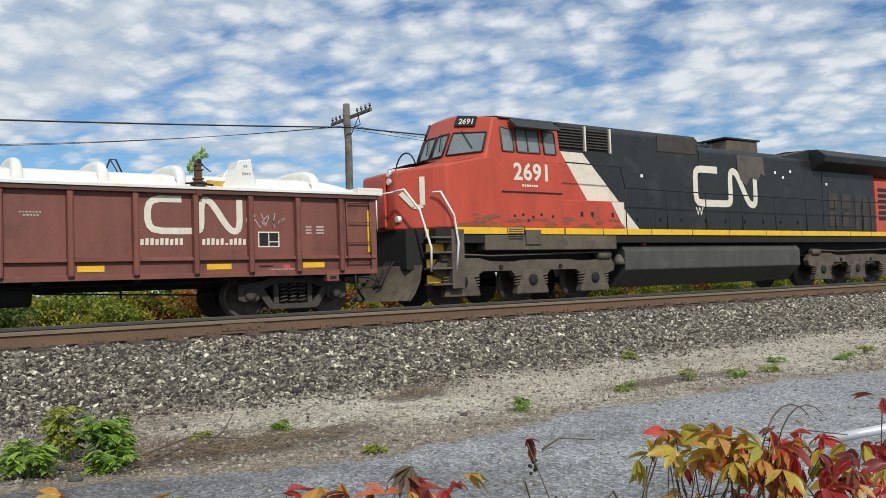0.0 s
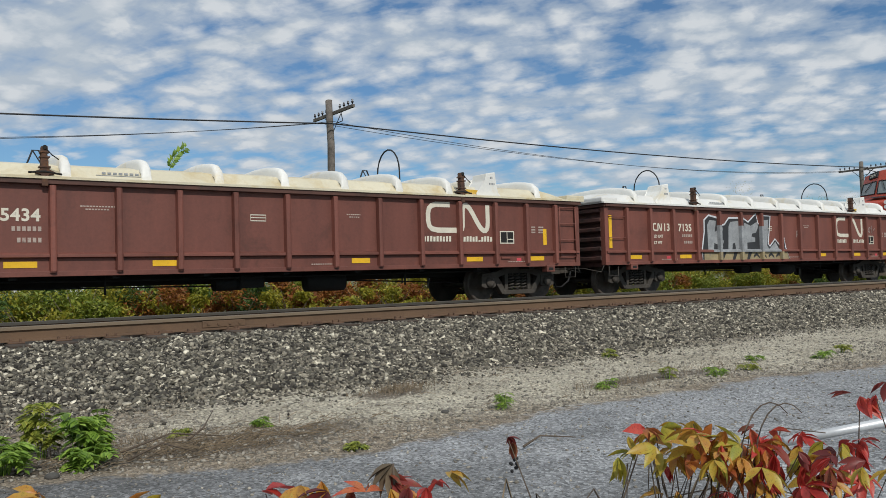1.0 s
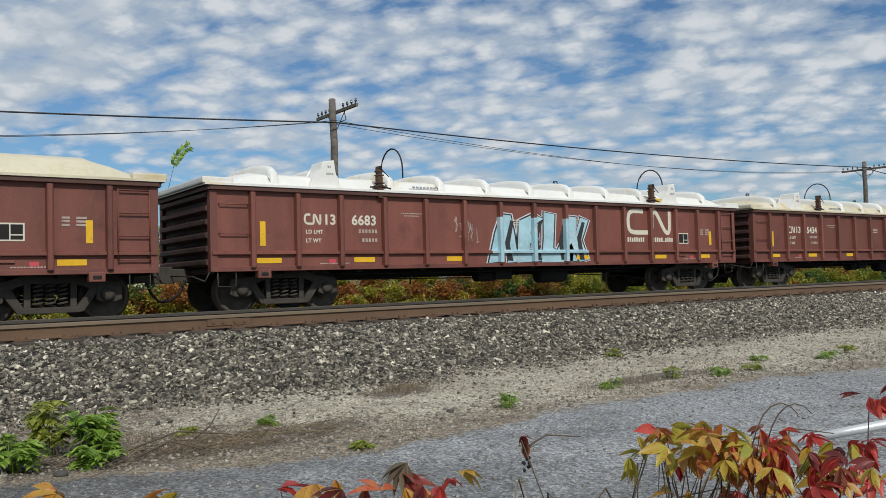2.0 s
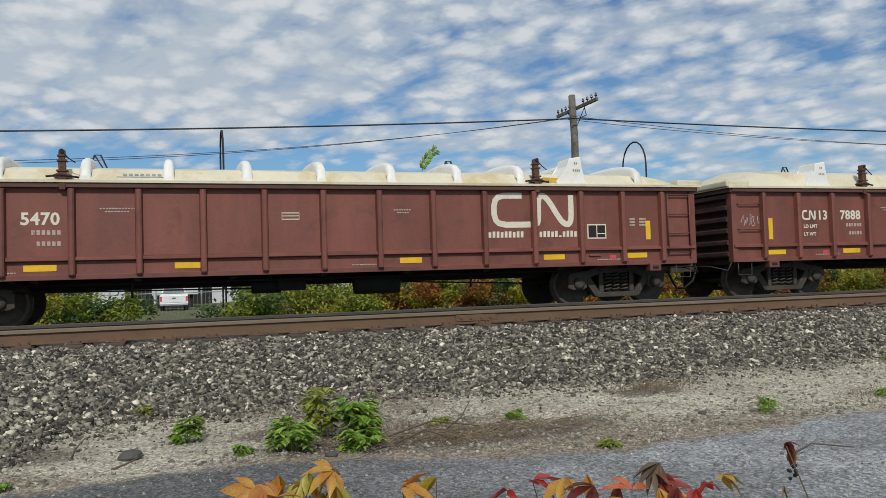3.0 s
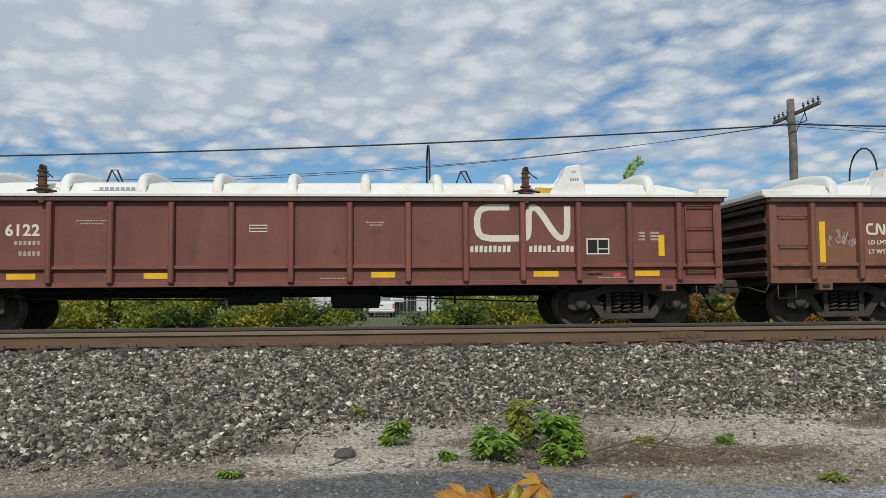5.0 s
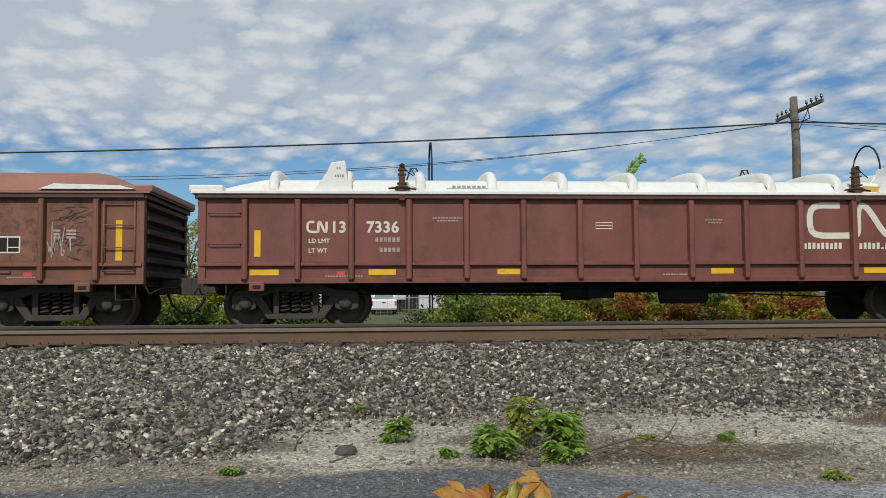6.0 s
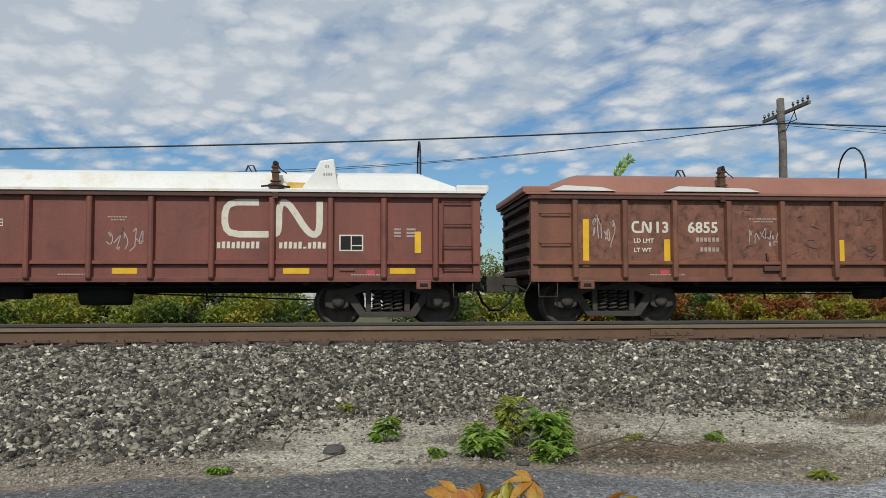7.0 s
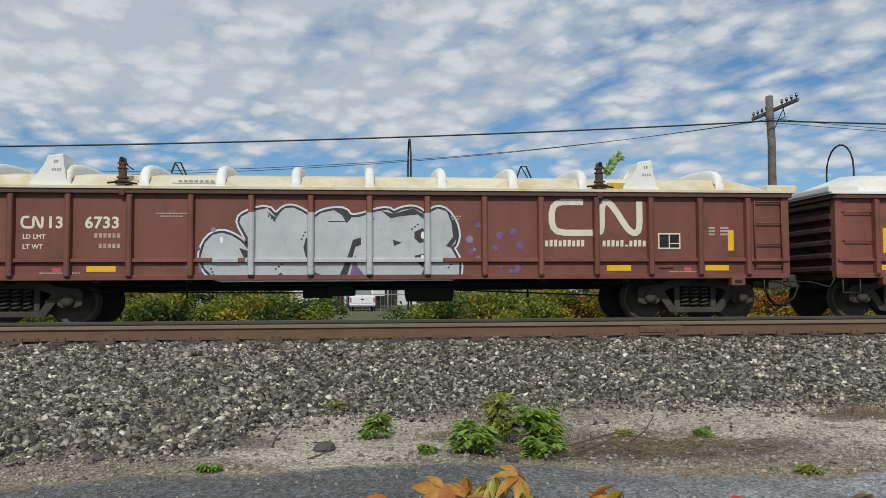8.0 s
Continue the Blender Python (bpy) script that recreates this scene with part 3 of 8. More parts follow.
def lumps(name, places, material, label, category, coarse=False):
    """Many small stones in one mesh: places are (x, y, z, size)."""
    rng = np.random.default_rng(11)
    octa = np.array([(1, 0, 0), (-1, 0, 0), (0, 1, 0), (0, -1, 0), (0, 0, 1), (0, 0, -1)], float)
    otri = np.array([(0, 2, 4), (2, 1, 4), (1, 3, 4), (3, 0, 4), (2, 0, 5), (1, 2, 5), (3, 1, 5), (0, 3, 5)])
    cube = np.array([(x, y, z) for z in (-0.75, 0.75) for y in (-0.75, 0.75) for x in (-0.75, 0.75)], float)
    ctri = np.array([(0, 2, 3), (0, 3, 1), (4, 5, 7), (4, 7, 6), (0, 1, 5), (0, 5, 4), (2, 6, 7), (2, 7, 3), (0, 4, 6), (0, 6, 2), (1, 3, 7), (1, 7, 5)])
    base, tri = (octa, otri) if coarse else (cube, ctri)
    P = np.array(places)
    n = len(P)
    shape = base[None] * (1 + rng.uniform(-0.45, 0.40, (n, len(base), 1))) * np.stack([rng.uniform(0.9, 1.7, n), rng.uniform(0.6, 1.2, n), rng.uniform(0.35, 0.95, n)], 1)[:, None, :]
    a, b, c = rng.uniform(0, 2 * np.pi, n), rng.normal(0, 0.5, n), rng.normal(0, 0.5, n)
    def rot(i, j, ang):
        R = np.zeros((n, 3, 3))
        R[:, range(3), range(3)] = 1
        R[:, i, i] = R[:, j, j] = np.cos(ang)
        R[:, i, j], R[:, j, i] = -np.sin(ang), np.sin(ang)
        return R
    R = rot(0, 1, a) @ rot(1, 2, b) @ rot(0, 2, c)
    V = np.einsum("nij,nkj->nki", R, shape) * P[:, 3][:, None, None] + P[:, None, :3]
    Fc = (tri[None] + (np.arange(n) * len(base))[:, None, None]).reshape(-1, 3)
    me = bpy.data.meshes.new(name)
    me.vertices.add(n * len(base))
    me.vertices.foreach_set("co", V.ravel())
    me.loops.add(Fc.size)
    me.loops.foreach_set("vertex_index", Fc.ravel())
    me.polygons.add(len(Fc))
    me.polygons.foreach_set("loop_start", np.arange(0, Fc.size, 3))
    me.update(calc_edges=True)
    me.materials.append(material)
    return tagged(new(name, me), label, category, kind="stuff")


def build_ballast():
    rng = random.Random(5)
    near, far = [], []
    while len(near) < 145000:
        x = rng.uniform(-7, 21)
        y = rng.uniform(-9.9, -5.0)
        over = min(-6.2, ragged_toe(x)) - y
        if over > 0 and rng.random() > math.exp(-over * 3.6) * 0.6:
            continue
        if y > -5.5 and min((x + 16) % 0.53, 0.53 - (x + 16) % 0.53) < 0.12:
            continue
        s = rng.choice((0.009, 0.012, 0.014, 0.017, 0.020, 0.027)) * rng.uniform(0.85, 1.15) * (1.0 if over < 0 else 0.72)
        near.append((x, y, ground_z(x, y) + s * rng.uniform(0.0, 0.6), s))
    lumps("ballast", near, M_STONE, "crushed grey stone ballast along the track", "ballast")
    while len(far) < 9000:
        x = rng.uniform(21, 62) if rng.random() < 0.8 else rng.uniform(-20, -7)
        y = rng.uniform(-7.0, -5.0)
        s = rng.uniform(0.03, 0.055)
        far.append((x, y, ground_z(x, y) + s * 0.3, s))
    for _ in range(5000):
        x, y = rng.uniform(-12, 30), rng.uniform(-4.8, 3.2)
        s = rng.uniform(0.025, 0.045)
        far.append((x, y, ground_z(x, y) + s * 0.3, s))
    lumps("ballast", far, M_STONE, "crushed grey stone ballast between and beyond the rails", "ballast", coarse=True)
    small = []
    while len(small) < 36000:
        x, y = rng.uniform(-6, 17), rng.uniform(-13.3, -6.2)
        if y > toe(x) - 0.1:
            continue
        if y > lane_edge(x) and patchy(SAND, x, y) > 0.55 and rng.random() < 0.7:
            continue
        if y < lane_edge(x) and rng.random() < 0.72:
            continue
        s = (0.004 + 0.015 * rng.random() ** 3) * (1.25 if y > lane_edge(x) else 0.8)
        small.append((x, y, ground_z(x, y) + s * 0.2, s))
    lumps("pebbles", small, M_PEBBLE, "small loose pebbles on sand and gravel", "pebbles", coarse=True)


build_ballast()


# ------------------------------------------------------------------ the track
def build_track(yc, zc, label):
    track = thing("railway_track", label, "railway track", "parallel tracks", kind="structure", m=pose(0, yc, zc))
    prof = [(-0.075, -0.178), (0.075, -0.178), (0.075, -0.166), (0.014, -0.150), (0.009, -0.05), (0.037, -0.038), (0.037, -0.004), (0.030, 0.0), (-0.030, 0.0), (-0.037, -0.004), (-0.037, -0.038), (-0.009, -0.05), (-0.014, -0.150), (-0.075, -0.166)]
    for y in (-0.755, 0.755):
        bm = bmesh.new()
        prism(bm, [(y + a, b) for a, b in prof], -60, 130, "x")
        rail = part("rail", bm, M_RAILSIDE, track, "rusty steel rail with a polished head")
        bm = bmesh.new()
        prism(bm, [(y - 0.039, -0.042), (y - 0.039, -0.006), (y - 0.033, 0.0), (y + 0.033, 0.0), (y + 0.039, -0.006), (y + 0.039, -0.042)], -60, 130, "x")
        # the far rail's head takes a darker colour than the near one's
        part("rail_head", bm, M_HEAD if y < 0 else M_HEAD_DARK, rail, "worn brown-grey rail head" if y < 0 else "dark rail head")
        bm = bmesh.new()
        box(bm, -60, 130, y - 0.028, y + 0.028, 0.0005, 0.002)
        part("running_surface", bm, M_RAILTOP, rail, "polished steel running surface")
        bm = bmesh.new()
        for x in (4.05, 22.5):
            box(bm, x - 0.3, x + 0.3, y - 0.034, y - 0.012, -0.145, -0.055, 0.006)
            for k in (-0.22, -0.08, 0.08, 0.22):
                lathe(bm, [(-0.05, 0.018), (-0.03, 0.018)], (x + k, y, -0.10), "y", 6)
        part("joint_bar", bm, M_RAILSIDE, rail)
    bm = bmesh.new()
    box(bm, -0.11, 0.11, -1.3, 1.3, -0.36, -0.190, 0.012)
    tie = mesh_of("tie", bm, M_TIE)
    bm = bmesh.new()
    box(bm, -0.09, 0.09, -0.18, 0.18, -0.192, -0.176, 0.004)
    for sx in (-0.05, 0.05):
        for sy in (-0.10, 0.10):
            box(bm, sx - 0.012, sx + 0.012, sy - 0.016, sy + 0.016, -0.178, -0.140, 0.004)
    tplate = mesh_of("tie_plate", bm, M_PLATE)
    bm = bmesh.new()
    prism(bm, [(-0.10, -0.182), (0.10, -0.182), (0.075, -0.145), (-0.075, -0.145)], -0.14, -0.075, "y", 0.006)
    anchor = mesh_of("rail_anchor", bm, M_PLATE)
    rng = random.Random(3)
    for i in range(150):
        x = -16 + i * 0.53 + rng.uniform(-0.04, 0.04)
        t = part("tie", tie, None, track)
        t.matrix_basis = pose(x, rng.uniform(-0.05, 0.05), rng.uniform(-0.006, 0.0), 0, 0, rng.uniform(-1.5, 1.5))
        q = part("tie_plate", tplate, None, track)
        q.matrix_basis = pose(x, -0.755, 0.0, 0, 0, 0)
        if i % 2 == 0:
            a = part("rail_anchor", anchor, None, track)
            a.matrix_basis = pose(x + 0.17, -0.755, 0)


build_track(0.0, 0.0, "track under the train with rusty rails on wooden ties")
build_track(SIDING_Y, SIDING_Z, "empty track with rusty brown rails on wooden ties")


# ------------------------------------------------------------------ poles and wires
def telegraph_pole(x, y, lean, label):
    pole = thing("telegraph_pole", label, "utility pole", "poles along the line", m=pose(x, y, -0.95, 0, lean, 0))
    bm = bmesh.new()
    tube(bm, [(0.02 * math.sin(i * 1.7), 0.02 * math.cos(i * 2.1), i * 0.9) for i in range(11)], 0.185, 10, 0.14)
    part("shaft", bm, M_POLE, pole)
    bm = bmesh.new()
    box(bm, 0.12, 0.22, -1.75, 1.75, 8.42, 8.55, 0.01)
    arm = part("crossarm", bm, M_POLE, pole)
    for s in (-1, 1):
        bm = bmesh.new()
        tube(bm, [(0.17, s * 0.75, 8.43), (0.16, 0.0, 7.75)], 0.018, 6)
        part("brace", bm, M_WIRE, arm)
    for k in (-1.65, -1.3, -0.95, -0.6, 0.6, 0.95, 1.3, 1.65):
        bm = bmesh.new()
        lathe(bm, [(0, 0.022), (0.07, 0.022), (0.075, 0.05), (0.12, 0.055), (0.15, 0.03), (0.19, 0.045), (0.21, 0.02)], (0.17, k, 8.55), "z", 10)
        part("insulator", bm, M_GLASSY, arm)
    bm = bmesh.new()
    lathe(bm, [(0.0, 0.14), (0.05, 0.12), (0.07, 0.03)], (0, 0, 8.98), "z", 10)
    part("pole_cap", bm, M_POLE, pole)
    bm = bmesh.new()
    tube(bm, [(0.17, -0.6, 8.6), (0.45, -0.3, 8.15), (0.10, 0.0, 8.0)], 0.02, 6)
    part("loop_wire", bm, M_WIRE, pole)
    return pole


telegraph_pole(15.85, 14.0, -0.9, "weathered grey wooden telegraph pole with one crossarm")
telegraph_pole(58.4, 14.0, 0.0, "weathered wooden telegraph pole farther along the line")


def wire(a, b, sag, r, label):
    bm = bmesh.new()
    a, b = Vector(a), Vector(b)
    pts = []
    for i in range(33):
        t = i / 32
        p = a.lerp(b, t)
        p.z -= sag * 4 * t * (1 - t)
        pts.append(p)
    tube(bm, pts, r, 6)
    solo("overhead_wire", bm, M_WIRE, label, "wire", "wires on the poles")


wire((-28.5, 13.6, 5.42), (15.6, 13.6, 7.02), 0.36, 0.030, "thick black overhead cable sagging between poles")
wire((15.6, 13.6, 7.02), (58.5, 13.6, 7.62), 0.30, 0.030, "thick black overhead cable sagging between poles")
wire((-28.5, 14.2, 5.6), (15.6, 14.2, 7.15), 1.40, 0.011, "thin overhead wire between poles")
wire((-28.5, 13.2, 5.3), (15.6, 13.2, 7.05), 1.45, 0.011, "thin overhead wire between poles")
wire((15.6, 14.2, 7.1), (58.5, 14.2, 7.5), 0.85, 0.011, "thin overhead wire between poles")
wire((15.6, 13.2, 7.0), (58.5, 13.2, 7.4), 0.95, 0.011, "thin overhead wire between poles")
wire((58.5, 13.6, 7.45), (101, 13.6, 7.5), 0.9, 0.030, "thick black overhead cable running on from the far pole")


def pipe_hoop(x):
    bm = bmesh.new()
    pts = [(x, 9 - 0.75, -0.95), (x, 9 - 0.75, 1.5), (x, 9 - 0.75, 4.3)]
    pts += [(x, 9 - 0.75 * math.cos(a * math.pi / 10), 4.4 + 0.85 * math.sin(a * math.pi / 10)) for a in range(11)]
    pts += [(x, 9.75, 4.3), (x, 9.75, 1.5), (x, 9.75, -0.95)]
    tube(bm, pts, 0.028, 8)
    solo("pipe_hoop", bm, M_DARK, "tall black pipe hoop standing behind the track", "pipe hoop", "row of pipe hoops")


for hx in (1.4, 15.4, 29.3, 43.3):
    pipe_hoop(hx)


# ------------------------------------------------------------------ plants behind the track
def leaf_cloud(bm, rng, centre, radius, count, size, droop=0.0):
    """Loose folded leaves filling a ragged clump."""
    for _ in range(count):
        while True:
            v = Vector((rng.uniform(-1, 1), rng.uniform(-1, 1), rng.uniform(-1, 1)))
            if v.length < 1:
                break
        v *= (0.55 + 0.45 * rng.random())
        p = Vector(centre) + Vector((v.x * radius[0], v.y * radius[1], v.z * radius[2]))
        s = size * rng.uniform(0.6, 1.3)
        q = Euler((rng.uniform(-0.9, 0.9), rng.uniform(-0.9, 0.9), rng.uniform(0, 6.28))).to_matrix()
        vs = [bm.verts.new(p + q @ (Vector(c) * s)) for c in ((-1, 0, -0.15 - droop), (0, -0.42, 0.12), (1, 0, -0.2 - droop), (0, 0.42, 0.12))]
        bm.faces.new((vs[0], vs[1], vs[2]))
        bm.faces.new((vs[0], vs[2], vs[3]))


def shrub(seed, width, height, mats, label, leaf=0.075, count=2600):
    rng = random.Random(seed)
    bush = thing("shrub", label, "shrub", "shrubs behind the track")
    bm = bmesh.new()
    tips = []
    for i in range(7):
        a, r = rng.uniform(0, 6.28), rng.uniform(0.2, 0.5) * width
        top = Vector((math.cos(a) * r, math.sin(a) * r, height * rng.uniform(0.55, 0.95)))
        tube(bm, [(0.06 * math.cos(a), 0.06 * math.sin(a), 0), top * 0.5 + Vector((0, 0, 0.12)), top], 0.018, 5, 0.005)
        tips.append(top)
    part("trunk", bm, M_BARK, bush)
    for k, (mt, share) in enumerate(mats):
        bm = bmesh.new()
        n = max(3, int(9 * share + 1))
        for j in range(n):
            tip = tips[(j + k * 3) % 7]
            c = tip * rng.uniform(0.45, 1.0) + Vector((rng.uniform(-0.25, 0.25) * width, rng.uniform(-0.25, 0.25) * width, 0))
            rad = width * rng.uniform(0.16, 0.30)
            leaf_cloud(bm, rng, c, (rad, rad, rad * rng.uniform(0.6, 1.0)), int(count * share / n), leaf)
        for j in range(max(2, int(5 * share))):
            a = rng.uniform(0, 6.28)
            leaf_cloud(bm, rng, (math.cos(a) * width * 0.35, math.sin(a) * width * 0.3, height * rng.uniform(0.12, 0.35)), (0.3 * width, 0.3 * width, 0.2 * height), int(count * share / 7), leaf)
        tagged(part("foliage", bm, mt, bush), kind="stuff")
    return bush


def build_shrubs():
    kinds = [
        shrub(1, 2.3, 1.9, [(M_LEAF, 0.7), (M_LEAF_YEL, 0.4)], "green leafy shrub turning yellow behind the track"),
        shrub(2, 2.2, 1.7, [(M_LEAF_DARK, 0.6), (M_LEAF, 0.5)], "dark green leafy shrub behind the track"),
        shrub(3, 2.0, 1.5, [(M_LEAF_RUST, 0.6), (M_LEAF_YEL, 0.4)], "rusty autumn shrub with yellow leaves behind the track"),
        shrub(4, 2.4, 1.6, [(M_LEAF_YEL, 0.8), (M_LEAF, 0.3)], "yellow-green shrub behind the track"),
        shrub(5, 2.1, 1.8, [(M_LEAF_RUST, 0.4), (M_LEAF_DARK, 0.5), (M_LEAF_YEL, 0.2)], "mixed autumn shrub in green and russet behind the track"),
    ]
    rng = random.Random(21)
    used = set()
    def put(k, x, y, z=-0.95):
        m = pose(x, y, z, 0, 0, rng.uniform(0, 360))
        if k in used:
            copy_thing(kinds[k], m)
        else:
            used.add(k)
            kinds[k].matrix_basis = m
    x = -17.0
    while x < 62:
        gap = -1.5 < x < 0.9
        if x < 6:
            k = rng.choice((0, 1, 3, 0, 1))
        elif x < 26:
            k = rng.choice((2, 2, 4, 3, 0, 2))
        else:
            k = rng.choice((0, 3, 2, 1))
        if not gap:
            put(k, x, rng.uniform(6.8, 8.0))
            if rng.random() < 0.9:
                put(rng.choice((0, 1, 3)) if x < 8 else rng.choice((2, 3, 0, 4)), x + 0.6, rng.uniform(8.8, 10.4), -0.55)
        else:
            put(3, x, 7.0, -1.75)
        x += rng.uniform(1.15, 1.6)


build_shrubs()


def sapling(x, y, height, seed, label):
    """A thin stem with a feathery leafy tip."""
    rng = random.Random(seed)
    tree = thing("sapling", label, "sapling", "saplings behind the track", m=pose(x - 0.4, y, -0.95, 0, 5, 0))
    bm = bmesh.new()
    pts = [Vector((0.06 * math.sin(i * 0.9), 0.04 * math.cos(i * 1.3), height * i / 8)) + Vector((0.022 * i * i * 0.18, 0, 0)) for i in range(9)]
    tube(bm, pts, 0.03, 6, 0.006)
    part("trunk", bm, M_BARK, tree)
    bm = bmesh.new()
    # a leaning tip with broad leaves set along both sides
    tip = pts[8]
    bow = [tip + Vector((0.38 * t * t + 0.05 * t, 0, 0.86 * t - 0.10 * t * t)) for t in (0, 0.2, 0.4, 0.6, 0.8, 1.0)]
    tube(bm, bow, 0.010, 5, 0.004)
    for k in range(26):
        t = 0.08 + 0.92 * k / 25
        i = min(4, int(t * 5))
        p = bow[i].lerp(bow[i + 1], t * 5 - i)
        along = (bow[i + 1] - bow[i]).normalized()
        out = (along * 0.7 + Vector((-along.z, rng.uniform(-0.6, 0.6), along.x)) * (1 if k % 2 else -1) + Vector((0, 0, rng.uniform(-0.3, 0.1)))).normalized()
        s, wide = rng.uniform(0.15, 0.24), out.cross(Vector((rng.uniform(-0.4, 0.4), 1, rng.uniform(-0.4, 0.4)))).normalized() * 0.055
        vs = [bm.verts.new(q) for q in (p, p + out * s * 0.45 + wide, p + out * s, p + out * s * 0.45 - wide, p + out * s * 0.5 + Vector((0, -0.015, 0)))]
        for f in ((0, 1, 4), (1, 2, 4), (2, 3, 4), (3, 0, 4)):
            bm.faces.new([vs[j] for j in f])
    for i in range(50):
        t = rng.uniform(0.25, 0.75)
        a = pts[int(t * 8)]
        leaf_cloud(bm, rng, a + Vector((rng.uniform(-0.3, 0.3), rng.uniform(-0.3, 0.3), 0)), (0.12, 0.12, 0.1), 4, 0.07)
    part("crown", bm, M_WEED, tree)


sapling(7.28, 9.1, 5.12, 8, "tall thin green sapling rising behind the train")
sapling(5.9, 9.8, 3.0, 9, "thin green sapling behind the track")


def bush_tree(x, y, height, width, seed, mat, label):
    rng = random.Random(seed)
    tree = thing("tree", label, "tree", "trees behind the track", m=pose(x, y, -0.95))
    bm = bmesh.new()
    tube(bm, [(0, 0, 0), (0.05, 0.03, height * 0.4), (0.0, 0.08, height * 0.85)], 0.09, 7, 0.02)
    ends = []
    for i in range(8):
        a, z = rng.uniform(0, 6.28), height * rng.uniform(0.25, 0.6)
        e = Vector((math.cos(a) * width * 0.4, math.sin(a) * width * 0.4, z + height * rng.uniform(0.15, 0.35)))
        tube(bm, [(0.03, 0.02, z), e * 0.6 + Vector((0, 0, z * 0.4)), e], 0.035, 5, 0.008)
        ends.append(e)
    part("trunk", bm, M_BARK, tree)
    bm = bmesh.new()
    for e in ends + [Vector((0, 0, height * 0.9))]:
        for _ in range(3):
            c = e + Vector((rng.uniform(-0.3, 0.3) * width, rng.uniform(-0.3, 0.3) * width, rng.uniform(-0.22, 0.12) * height))
            r = width * rng.uniform(0.12, 0.24)
            leaf_cloud(bm, rng, c, (r, r, r * 0.8), 130, 0.075)
    tagged(part("crown", bm, mat, tree), kind="stuff")


bush_tree(-11.0, 12.5, 4.6, 3.6, 31, M_LEAF, "leafy green tree behind the track")
bush_tree(-6.8, 12.8, 4.3, 3.2, 32, M_LEAF_YEL, "yellow-green tree behind the track")
bush_tree(3.6, 13.5, 4.4, 3.4, 33, M_LEAF, "leafy green tree behind the track")
bush_tree(9.5, 13.5, 4.2, 3.4, 34, M_LEAF_DARK, "dark green tree behind the track")
bush_tree(16.8, 12.0, 4.0, 3.6, 35, M_LEAF_YEL, "yellow-green tree behind the track")
bush_tree(24.5, 13.0, 4.2, 3.6, 36, M_LEAF, "leafy green tree behind the track")
for i, (tx, ty, th) in enumerate(((92, 44, 9.5), (101, 47, 11.5), (112, 49, 11), (124, 52, 12.5), (138, 55, 12))):
    bush_tree(tx, ty, th, 11.0, 50 + i, M_LEAF_YEL if i % 2 else M_LEAF, "distant green tree by the line")


# ------------------------------------------------------------------ gondola wagons
POSTS = [0.0, 1.02, 2.04, 3.06, 4.08, 5.09, 6.02, 6.93]
POSTS = [-p for p in reversed(POSTS[1:])] + POSTS
HALF, TOP, SILL, SIDE = 7.72, 2.36, 0.80, 1.50
PITCH, SPEED, FIRST = 16.37, 22.5, 0.41


M_G_GREY = surf("grey_spray", (0.30, 0.31, 0.32), 0.6, 0, 0.25, 3, 30, (0.19, 0.20, 0.21), 0.5, 0)
M_G_DARK = surf("black_spray", (0.030, 0.030, 0.033), 0.6, 0, 0.25, 3, 30, bump=0)
M_G_WHITE = surf("white_spray", (0.62, 0.64, 0.66), 0.6, 0, 0.14, 2, 30, (0.42, 0.44, 0.48), 0.35, 0)
M_G_SILVER = surf("silver_spray", (0.44, 0.46, 0.47), 0.55, 0, 0.14, 2, 30, (0.34, 0.36, 0.38), 0.35, 0)
M_G_BLUE = surf("pale_blue_spray", (0.36, 0.56, 0.63), 0.6, 0, 0.2, 2, 30, (0.60, 0.66, 0.68), 0.5, 0)
M_G_OCHRE = surf("ochre_spray", (0.34, 0.27, 0.15), 0.6, 0, 0.25, 3, 30, (0.24, 0.22, 0.18), 0.5, 0)
M_G_PURPLE = surf("purple_spray", (0.17, 0.085, 0.20), 0.6, 0, 0.2, 6, 30, bump=0)
M_G_VIOLET = surf("violet_spray", (0.24, 0.19, 0.33), 0.6, 0, 0.2, 6, 30, bump=0)
M_SCRIB = surf("chalky_scribble", (0.44, 0.38, 0.35), 0.7, 0, 0.25, 8, 50, (0.22, 0.10, 0.09), 0.5, 0)


